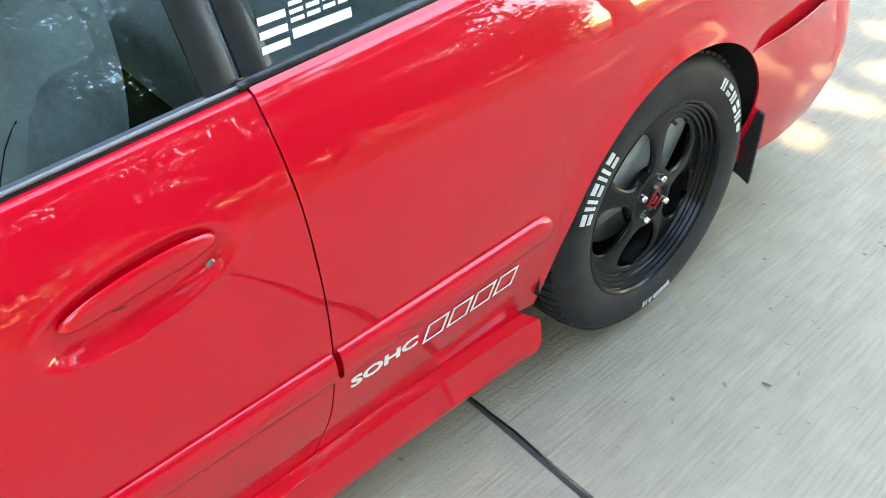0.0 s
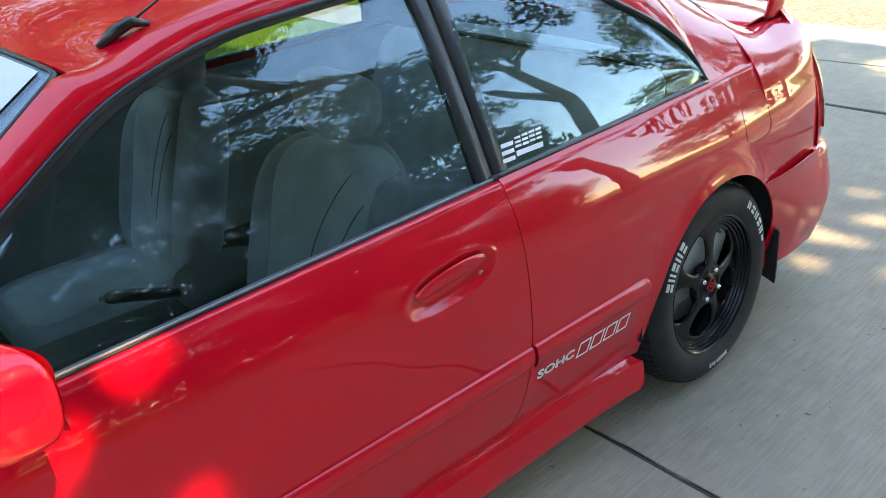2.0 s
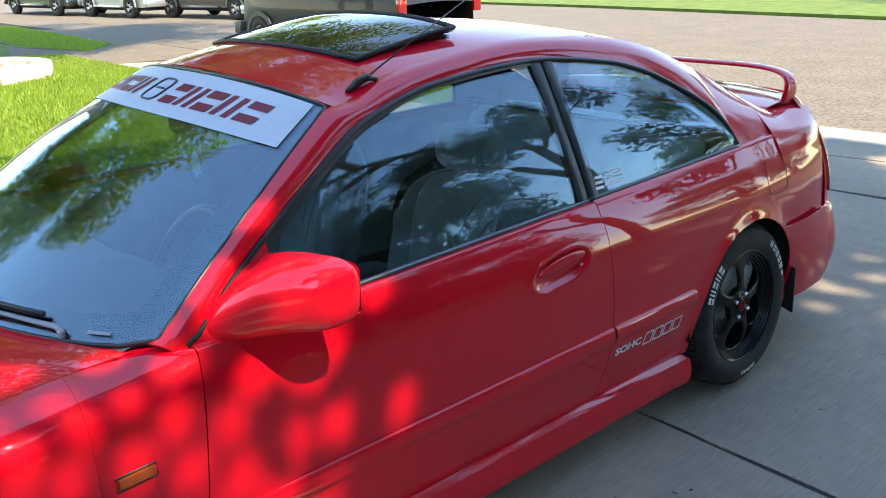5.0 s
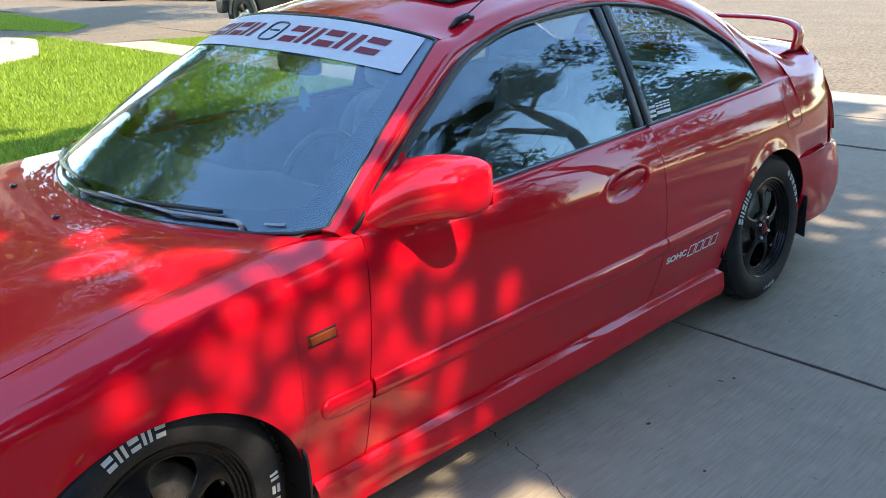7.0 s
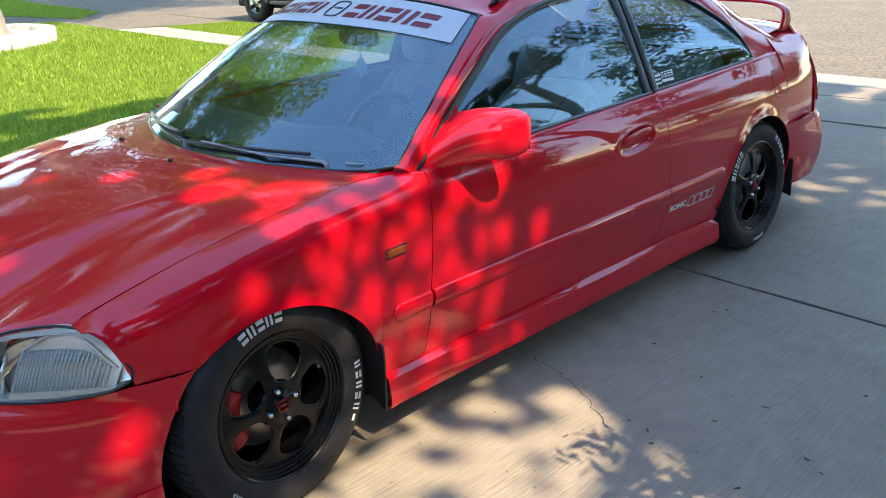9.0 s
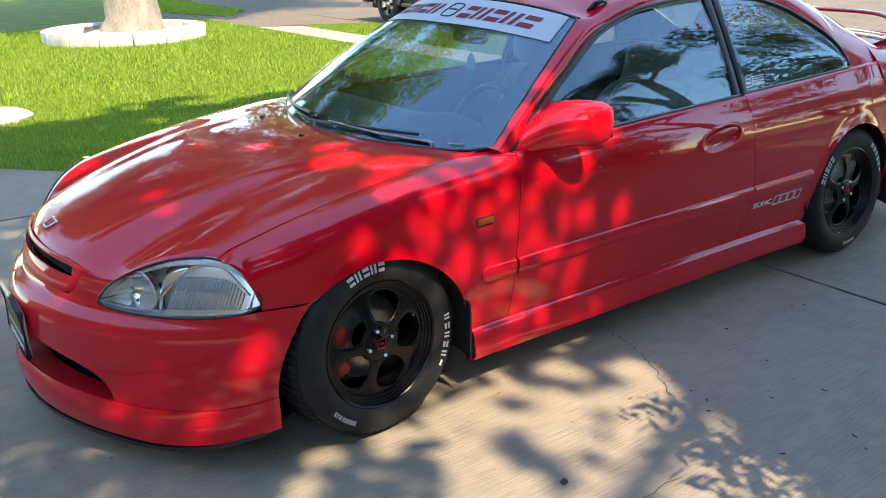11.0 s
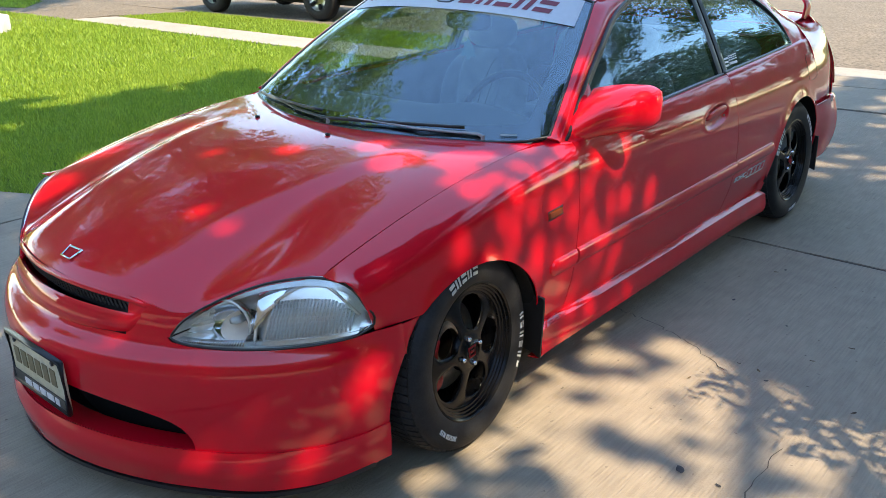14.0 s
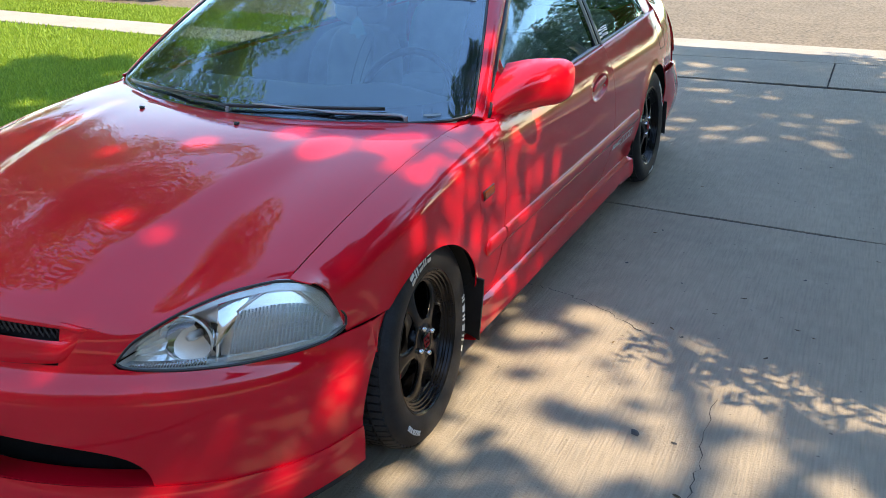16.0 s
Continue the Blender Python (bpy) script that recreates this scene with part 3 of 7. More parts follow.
v, f = grid(steps(.0012, .73, 30)[:-1] + steps(.73, .985, 52) + [.9988], steps(0, .66, 20)[:-1] + steps(.66, .92, 36)[:-1] + steps(.92, 1, 5) + [1.003, 1.006, 1.009, 1.0111], door_point)
doors = both("door", v, f, RED, car, "glossy red door", thick=.006, flip=False)
for door, sgn in zip(doors, (1, -1)):
    moulding(gap_front(.44) + .006, gap_rear(.45) - .004, mould_z, .058, False, False, door, sgn)
    # handle: recessed oval scoop with a pull bar
    def bar(u, w):
        q = 2 * u - 1
        y = HY + .008 + .096 * q
        tall = .0165 * max(0.0, 1 - abs(q) ** 3.2) ** .5
        z = HZ + .0165 + tall * math.cos(w) + .012 * (y - HY) / HL - .007 * q * q
        lift = .0125 * max(0.0, 1 - q ** 8) ** .5
        return (sgn * (side_x(y, HZ + .012) - .014 + lift + .0055 * math.sin(w)), y, z)
    v, f = grid(steps(0, 1, 28), steps(0, 2 * math.pi, 16), bar)
    handle = mesh_part("door_handle", v, f, RED, door, "body-colour pull handle in an oval recess", flip=(sgn < 0))
    # dark strip in the bowl: the shade under the bar, as colour
    v, f = grid(steps(0, 1, 14), steps(0, 1, 4), lambda u, k: (sgn * (side_x(HY, HZ) - .0135), HY - .040 + .100 * u, HZ - .004 - .012 * math.sin(math.pi * u) ** .5 * k + .012 * (-.040 + .100 * u) / HL))
    mesh_part("finger_gap_shade", v, f, DARK, handle, flip=(sgn < 0))
    v, f = revolve([(0, .005), (.007, .005), (.0085, .002), (.0085, -.006)], 16)
    mesh_part("lock", [(sgn * (p[0] * .6 - .008 + side_x(.40, .69)), p[1] * .8 + .394, p[2] * .8 + .680) for p in v], f, CAST_IRON, handle, "dull steel key lock", flip=(sgn > 0))
    # red shoulder in front of the window sill
    v, f = grid(steps(-.734, -.50, 12), [0, .3, 1], lambda y, k: (sgn * (side_x(y, belt(y)) - (side_x(y, belt(y)) - glass_x(belt(y), y) + .006) * k), y, belt(y) - .001 + .006 * k ** .5))
    mesh_part("shoulder", v, f, RED, door, flip=(sgn < 0), thick=.003)
    # rubber strip on the window sill
    v, f = grid(steps(-.525, gap_rear(.85) - .002, 40), [0, .2, .8, 1],
                lambda y, k: (sgn * (side_x(y, belt(y)) - .014 - .012 * k + (.006 if 0 < k < 1 else 0)), y, belt(y) - .003 + .013 * k))
    mesh_part("sill_strip", v, f, BLACK_TRIM, door, "black rubber sill strip", flip=(sgn < 0), thick=.004)
    v, f = tube([(sgn * (side_x(y, belt(y)) - .016), y, belt(y) + .0085) for y in steps(-.525, gap_rear(.85) - .004, 40)], .0026, 6)
    mesh_part("sill_trim", v, f, GREY_TRIM, door, "satin grey sill trim")

# rear quarters
def quarter_low(y):
    d = .328 ** 2 - (y - HUB_R) ** 2
    return HUB_Z + math.sqrt(d) if d > 0 else .205


def quarter_top(y):
    if y < 1.575:
        return None
    return top_x(y), top_z(y)


def quarter_point(y, k, drop=None):
    zl = quarter_low(y) if drop is None else drop
    zb = belt(min(y, 1.6))
    if y <= 1.575:
        z = zl + (zb - zl) * min(1, k / .8)
        x = side_x(y, z)
        if k > .8:
            t = (k - .8) / .2
            # flat shoulder up to the window rubber, opening into the rear pillar
            w = max(0, (y - 1.45) / .125)
            x, z = x - .010 * t * (1 - w) - .02 * w * t, zb + .006 * t + .03 * w * t * 0
        u = max(0, min(1, (1.954 - y) / 1.46))
        yy = y + (gap_rear(z) + .0014 - .512) * max(0, 1 - (y - .512) / .12) if y < .632 else y
        return (x, yy, z)
    tx, tz = quarter_top(y)
    zs_ = zb - .10
    if k <= .55:
        z = zl + (zs_ - zl) * k / .55
        return (side_x(y, z), y, z)
    t = (k - .55) / .45
    x0 = side_x(y, zs_)
    slope = (side_x(y, zs_) - side_x(y, zs_ - .02)) / .02
    cx, cz = x0 + slope * .09, zs_ + .135
    cx = min(cx, x0 - .02)
    return ((1 - t) ** 2 * x0 + 2 * t * (1 - t) * cx + t * t * tx, y, (1 - t) ** 2 * zs_ + 2 * t * (1 - t) * cz + t * t * tz)


ks_q = steps(0, .8, 30) + [.85, .9, 1.0]
yb0, yb1 = HUB_R - .328, HUB_R + .328
ahead = steps(.512, .85, 18)[:-1] + steps(.85, yb0, 16)
g0 = grid(ahead, steps(0, 1, 8), lambda y, k: quarter_point(y, 0, .205 + (HUB_Z - .205) * k))
g1 = grid(ahead, ks_q, lambda y, k: quarter_point(y, k, HUB_Z))
arc = [HUB_R - .328 * math.cos(w) for w in steps(0, math.pi, 48)]
g2 = grid([y for y in arc if y < 1.575] + [1.575], ks_q, quarter_point)
ks_r = steps(0, .55, 20) + steps(.58, 1, 18)
g3 = grid([1.575 + 1e-6] + [y for y in arc if y > 1.576], ks_r, quarter_point)
g4 = grid(steps(yb1, 2.02, 14), ks_r, lambda y, k: quarter_point(y, k, .50))
v, f = join(g0, g1, g2, g3, g4)
quarters = both("rear_quarter", v, f, RED, car, "glossy red rear quarter panel", thick=.004, flip=False, weld=.0004)
for quarter, sgn in zip(quarters, (1, -1)):
    moulding(gap_rear(.45) + .006, .962, mould_z, .058, False, True, quarter, sgn)
    # fuel flap outline as a fine groove
    if sgn > 0:
        loop = []
        for w in steps(0, 2 * math.pi, 40)[:-1]:
            y = 1.505 + .075 * math.copysign(abs(math.cos(w)) ** .4, math.cos(w))
            z = .735 + .062 * math.copysign(abs(math.sin(w)) ** .4, math.sin(w))
            loop.append((sgn * (side_x(y, z) + .0006), y, z))
        v, f = tube(loop, .0008, 5, closed=True)
        mesh_part("fuel_flap_gap", v, f, DARK, quarter, "dark gap round the fuel flap")

EDGE_A, EDGE_B = Vector((.735, -.785, .806)), Vector((.548, -.236, 1.172))


def screen_edge(w):
    """Side edge of the windscreen, from its lower corner up to the roof."""
    return EDGE_A.lerp(EDGE_B, w) + Vector((.006, 0, .012)) * math.sin(math.pi * w)


def roof_edge(y):
    """Inner edge of the pillar and roof rail: half width and height."""
    x, z = top_x(y), top_z(y)
    if y < -.10:
        e = screen_edge(max(0.0, min(1.0, (y - EDGE_A.y) / (EDGE_B.y - EDGE_A.y))))
        b = 1.0 if y < -.236 else (-.10 - y) / .136
        x, z = x + (e.x + .002 - x) * b, z + (e.z + .003 - z) * b
    return x, z


# rails from windscreen pillars over the doors to the rear pillars
def rail_point(y, k):
    zl = rail(y)
    xl = glass_x(zl, y)
    foot_k = max(0.0, min(1.0, (-.69 - y) / .08))
    zl, xl = zl - .024 * foot_k, xl + .006 * foot_k
    b = max(0.0, min(1.0, (y - 1.322) / .016))
    zb = belt(min(y, 1.6))
    zl, xl = zl + (zb + .003 - zl) * b, xl + (side_x(y, zb) - .0125 - xl) * b
    bulge = .012 * math.sin(math.pi * k)
    yu = y - (.05 * max(0, min(1, (.1 - y) / .4)))
    xt, zt = roof_edge(yu)
    return (xl + (xt - xl) * k + bulge, y + (yu - y) * k, zl + (zt - zl) * k + bulge * .8)


rail_y = steps(-.757, 1.20, 82) + steps(1.21, 1.34, 26) + steps(1.36, 1.575, 10)
v, f = grid(rail_y, steps(0, 1, 8), rail_point)
rails = both("roof_rail", v, f, RED, car, "glossy red roof pillar and rail", thick=.004, flip=False)
# dark lining on the inner face of the rails
v, f = grid([y for y in rail_y if y > -.70], steps(0, 1, 4), lambda y, k: tuple(Vector(rail_point(y, k)) - Vector((.016, 0, .010))))
both("rail_lining", v, f, SEAT_DARK, car)
# black rubber round the side windows
for rail_ob, sgn in zip(rails, (1, -1)):
    v, f = tube([(sgn * (glass_x(rail(y), y) + .003), y, rail(y) - .004) for y in steps(-.74, 1.20, 70) + steps(1.21, 1.333, 24)], .008, 6)
    mesh_part("window_rubber", v, f, BLACK_TRIM, rail_ob, "black window rubber")
    # broad inner seal along the front pillar, narrowing over the door
    def seal(y, k):
        z = rail(y) - .004 - (.026 - .014 * max(0, min(1, (y + .55) / .6))) * k
        return (sgn * (glass_x(z, y) + .0045 - .004 * k), y, z)
    v, f = grid(steps(-.70, .46, 50), [0, .35, .8, 1], seal)
    mesh_part("window_seal", v, f, BLACK_TRIM, rail_ob, flip=(sgn > 0))

# roof
roof_c = smooth_line([-.31, -.15, .05, .3, .6, .9, 1.12], [1.236, 1.270, 1.298, 1.318, 1.313, 1.277, 1.224])


def roof_point(s, w):
    yf = -.31 + .09 * abs(s) ** 2.2
    yr = 1.12 - .07 * abs(s) ** 2
    y = yf + (yr - yf) * w
    xe, ze = roof_edge(y)
    zc = roof_c(y - (yf + .31) * (1 - w))
    return (xe * s, y, ze + (zc - ze) * (1 - abs(s) ** 2.4))


rs_, rw_ = steps(-1, 1, 40), steps(0, 1, 40)
v, f = grid(rs_, rw_, roof_point)
roof = mesh_part("roof", v, f, RED, car, "glossy red roof", thick=.006)
v, f = grid(rs_, rw_, lambda s, w: tuple(Vector(roof_point(s * .98, w)) - Vector((0, 0, .03))))
mesh_part("headliner", v, f, LINER, roof, "pale cloth headliner")
# tilted glass roof panel
def sunroof(s, w):
    x, y = .40 * s, (-.035 - .055 * (1 - s * s)) * (1 - w) + .31 * w
    k = max(-1, min(1, x / top_x(y)))
    z = top_z(y) + (roof_c(y) - top_z(y)) * (1 - abs(k) ** 2.4)
    return (x, y, z + .004 + .024 * w)
v, f = grid(steps(-1, 1, 20), steps(0, 1, 12), sunroof)
sr = mesh_part("glass_roof_panel", v, f, surface("black_roof_glass", (.01, .01, .012), .03, vary=.1, spec=.42), car, "dark glass sunroof panel tilted up at its rear edge", thick=.012)
edge_loop = [sunroof(s, 0) for s in steps(-1, 1, 12)] + [sunroof(1, w) for w in steps(.08, 1, 8)] + [sunroof(s, 1) for s in steps(.9, -1, 12)] + [sunroof(-1, w) for w in steps(.92, .08, 8)]
v, f = tube(edge_loop, .007, 6, closed=True)
mesh_part("seal", v, f, RUBBER, sr)
# black sheet on the uncut roof, painted as the opening's shade
def hole(s, w):
    p = sunroof(s, w)
    return (p[0], p[1], p[2] - .024 * w - .001)
v, f = grid(steps(-.98, .98, 16), steps(.02, .98, 8), hole)
mesh_part("opening_shade", v, f, DARK, car, "black sheet painting the shaded opening under the tilted panel")

# windscreen, side glass, rear glass
def screen_point(s, w):
    e = screen_edge(w)
    x = (e.x - .004) * s
    yb, zb = cowl_y(.735 * s) - .010, cowl_z(s * .735) - .005 + .014 * abs(s) ** 8
    yt, zt = -.318 + .086 * abs(s) ** 2.2, 1.230 - .056 * abs(s) ** 2.4
    bow = .020 * math.sin(math.pi * w) * (1 - .4 * abs(s) ** 4)
    q = abs(s) ** 40
    y, z = yb + (yt - yb) * w - bow * .6, zb + (zt - zb) * w + bow
    return (x, y + (e.y - y) * q, z + (e.z - z) * q)


v, f = grid([-1, -.985, -.965] + steps(-.94, .94, 34) + [.965, .985, 1], steps(0, 1, 24), screen_point)
screen = mesh_part("windscreen", v, f, WIND_GLASS, car, "raked clear windscreen with a pale banner along its top", thick=.004)
rim = [screen_point(s, 0) for s in steps(-1, 1, 30)] + [screen_point(1, w) for w in steps(.04, 1, 24)] + [screen_point(s, 1) for s in steps(.97, -1, 30)] + [screen_point(-1, w) for w in steps(.96, .04, 24)]
v, f = tube(rim, .005, 6, closed=True)
mesh_part("screen_rubber", v, f, BLACK_TRIM, screen, "black windscreen rubber")
# dark printed border of the screen
def border(side):
    if side == 0:
        return grid(steps(-1, 1, 36), [0, .03, .06, .085], lambda s, w: tuple(Vector(screen_point(s * .99, w * (1 + .7 * abs(s) ** 6))) - Vector((0, 0, .0062))))
    return grid([.915, .95, .99], steps(0, 1, 24), lambda s, w: tuple(Vector(screen_point(s * side, w)) - Vector((0, 0, .0068))))
v, f = join(border(0), border(1), border(-1))
mesh_part("printed_border", v, f, surface("black_enamel", (.012, .014, .02), .25), screen, "black printed border")

v, f = grid(steps(-.735, .472, 60), steps(0, 1, 16), lambda y, k: (glass_x(belt(y) + (rail(y) - belt(y)) * k, y) - .010 + .01 * math.sin(math.pi * k), y, belt(y) + .0 + (rail(y) - .006 - belt(y)) * k))
dg = []
for door, sgn in zip(doors, (1, -1)):
    vv = v if sgn > 0 else mirrored(v)
    dg.append(mesh_part("door_glass", vv, f, GLASS, door, "clear door window reflecting trees and sky", flip=(sgn < 0), thick=.004))
v, f = grid(steps(.53, 1.20, 34) + steps(1.21, 1.333, 24), steps(0, 1, 14), lambda y, k: (glass_x(belt(y) + (rail(y) - belt(y)) * k, y) - .004 + .01 * math.sin(math.pi * k), y, belt(y) + .006 + (max(rail(y), belt(y) + .008) - .006 - belt(y)) * k))
for quarter, sgn in zip(quarters, (1, -1)):
    vv = v if sgn > 0 else mirrored(v)
    mesh_part("quarter_glass", vv, f, GLASS, quarter, "fixed rear quarter window", flip=(sgn < 0), thick=.004)
    v2, f2 = tube([(sgn * (glass_x(belt(y), y) - .001), y, belt(y) + .008) for y in steps(.5, 1.333, 36)], .007, 6)
    mesh_part("sill_strip", v2, f2, BLACK_TRIM, quarter, "black rubber sill strip")
    # door pillar: two black uprights with a bright seam
    for y0, y1, d, m_ in ((.462, .505, .000, BLACK_TRIM), (.511, .552, .003, BLACK_TRIM)):
        v2, f2 = grid(steps(y0, y1, 4), steps(0, 1, 14), lambda y, k: (sgn * (glass_x(belt(y) + (rail(y) - belt(y)) * k) + d + .004 * math.sin(math.pi * (y - y0) / (y1 - y0))), y, belt(y) - .004 + (rail(y) - belt(y)) * k))
        mesh_part("door_pillar", v2, f2, m_, quarter, "black door pillar", flip=(sgn < 0), thick=.02)

def rear_glass(s, w):
    xt, xb = .505, .585
    yt, zt = 1.125 - .07 * s * s, 1.222 - .02 * abs(s) ** 2.4
    yb, zb = 1.80 - .05 * s * s, .912
    bow = .022 * math.sin(math.pi * w)
    return ((xt + (xb - xt) * w) * s, yt + (yb - yt) * w + bow * .4, zt + (zb - zt) * w + bow)
v, f = grid(steps(-1, 1, 20), steps(0, 1, 16), rear_glass)
mesh_part("rear_window", v, f, GLASS, car, "sloping rear window", thick=.004)

# boot lid, rear panel and bumper
def boot_point(s, w):
    x = .603 * s
    y0 = 1.80 - .05 * s * s
    y1 = 1.935 + .262 * max(0.0, 1 - (abs(x) / .625) ** 2.6) ** .45
    return (x, y0 + (y1 - y0) * w, .918 + .012 * (1 - s * s) + .018 * math.sin(w * 2.4))


v, f = grid(steps(-1, 1, 30), steps(0, 1, 12), boot_point)
mesh_part("boot_lid", v, f, RED, car, "glossy red boot lid", thick=.005)
def tail_plan(s, ins=0.0):
    q = max(0.0, 1 - abs(s) ** 2.6) ** .45
    return (.795 - ins) * s, 1.93 + (.33 - ins) * q
def tail_point(s, k):
    z = .50 + .44 * k
    x, y = tail_plan(s, .06 * k ** 2)
    return (x * (1 - .16 * k ** 3), y, z)
v, f = grid([math.sin(w) for w in steps(-1.5, 1.5, 40)], steps(0, 1, 14), tail_point)
mesh_part("tail_panel", v, f, RED, car, "glossy red tail panel", thick=.004, flip=True)
def rear_bumper(s, k):
    z = .20 + .335 * k
    out = .03 * math.sin(math.pi * min(1, k * 1.1)) + .02
    x, y = tail_plan(s, -out)
    if k > .93:
        x, y = tail_plan(s, -out + .045 * (k - .93) / .07)
    return (x, y, z)
v, f = grid([math.sin(w) for w in steps(-math.pi / 2, math.pi / 2, 60)], [0, .1, .25, .4, .55, .7, .8, .88, .93, .97, 1], rear_bumper)
rb = mesh_part("rear_bumper", v, f, RED, car, "glossy red rear bumper", thick=.004, flip=True)
for sgn in (1, -1):
    def bside(u, k):
        z = .20 + .335 * k
        d = .328 ** 2 - (z - HUB_Z) ** 2
        y0 = HUB_R + math.sqrt(max(d, 0))
        x1, y1 = tail_plan(1, -(.03 * math.sin(math.pi * min(1, k * 1.1)) + .02))
        y = y0 + (y1 - y0) * u
        return (sgn * (side_x(y0, max(z, .24)) * (1 - u) + x1 * u + .012 * math.sin(math.pi * u)), y, z)
    v, f = grid(steps(0, 1, 12), [0, .1, .25, .4, .55, .7, .8, .88, .93, .97, 1], bside)
    mesh_part("bumper_corner", v, f, RED, rb, thick=.004, flip=(sgn < 0))
    v, f = grid(steps(.0, 1, 10), steps(0, 1, 10), lambda u, k: (sgn * (tail_point(.80 + .19 * u, .18 + .62 * k)[0] + .006), tail_point(.80 + .19 * u, .18 + .62 * k)[1] + .006, tail_point(.80 + .19 * u, .18 + .62 * k)[2]))
    mesh_part("tail_lamp", v, f, RED_LENS, car, "red tail lamp", flip=(sgn > 0), thick=.01)

# rear wing
arch_pts = []
for w in steps(0, math.pi, 56):
    c, q = math.cos(w), max(0.0, math.sin(w))
    rise = q ** .42
    arch_pts.append((.602 * math.copysign(abs(c) ** .30, c) if abs(c) > 1e-6 else 0.0, 1.935 + .050 * rise, .922 + .132 * rise))
def wing_sec(i, w):
    p = Vector(arch_pts[i])
    chord = .042 + .014 * max(0.0, min(1.0, (1.05 - p.z) / .12))
    th = .011
    dy, dn = chord * math.cos(w), th * math.sin(w)
    a = Vector(arch_pts[max(0, i - 1)])
    b = Vector(arch_pts[min(len(arch_pts) - 1, i + 1)])
    d = (b - a).normalized()
    nrm = Vector((0, 1, 0)).cross(d).normalized()
    return p + Vector((0, dy, -dy * .08)) + nrm * dn
v, f = grid(list(range(len(arch_pts))), steps(0, 2 * math.pi, 16), wing_sec)
mesh_part("rear_wing", v, f, RED, car, "glossy red hoop spoiler on the boot")

# side skirts
for sgn in (1, -1):
    # outwards from behind the panel edge: a chamfered top, a flat flank and a tucked foot
    foot = [(-.014, .2165), (.004, .2135), (.010, .207), (.019, .196), (.0195, .190), (.024, .165), (.027, .142), (.028, .124), (.021, .104), (.010, .096), (-.03, .090)]
    def skirt(u, k):
        dx, z = foot[k]
        end = .030 * max(0, (z - .195) / .02) + .012 * max(0, (.14 - z) / .04)
        y = -.940 + (1.912 - end) * u
        scoop = math.exp(-((y - .80) / .085) ** 2 - ((z - .158 - .10 * (y - .80)) / .016) ** 2)
        flare = .010 * max(0, (y - .60) / .37) ** 1.5 * (dx > 0)
        return (sgn * (side_x(y, .21) + dx + flare - .007 * scoop), y, z)
    v, f = grid(steps(0, .78, 40)[:-1] + steps(.78, 1, 44), list(range(len(foot))), skirt)
    mesh_part("side_skirt", v, f, RED, car, "glossy red side skirt", flip=(sgn > 0), thick=.004, autosmooth=28)

# dark shell inside the panels, floor and wheel houses
v, f = grid(steps(-1.9, 1.95, 30), steps(0, 1, 2), lambda y, k: ((k * 2 - 1) * .60, y, .17))
mesh_part("floor_pan", v, f, DARK, car, thick=.02)
for sgn in (1, -1):
    for hub, hz in ((ARCH_Y, ARCH_Z + .02), (HUB_R, HUB_Z)):
        v, f = grid(steps(-.1, math.pi + .1, 24), [.56, .70, .80, .835], lambda w, x: (sgn * min(x, side_x(hub, .6) - .012), hub + .345 * math.cos(w), hz + .345 * math.sin(w)))
        mesh_part("wheel_housing", v, f, DARK, car, flip=(sgn > 0))
        v, f = grid(steps(0, 2 * math.pi, 24), [0, 1], lambda w, k: (sgn * .56, hub + .345 * k * math.cos(w), hz + .345 * k * math.sin(w)))
        mesh_part("inner_housing", v, f, DARK, car)
    v, f = grid(steps(-.70, 1.45, 24), steps(0, 1, 8), lambda y, k: (sgn * (min(side_x(y, .2 + (belt(y) - .212) * k) - .055, glass_x(belt(y), y) - .016) if k > .6 else side_x(y, .2 + (belt(y) - .212) * k) - .055), y, .2 + (belt(y) - .212) * k))
    mesh_part("door_card", v, f, DOOR_CARD, car, flip=(sgn > 0))
    v, f = grid(steps(-1.9, -.98, 10), steps(.22, .60, 4), lambda y, z: (sgn * .50, y, z))
    mesh_part("inner_wing", v, f, DARK, car)
v, f = grid(steps(-.60, .60, 4), [.17, .56], lambda x, z: (x, -1.88, z))
mesh_part("front_panel", v, f, DARK, car)


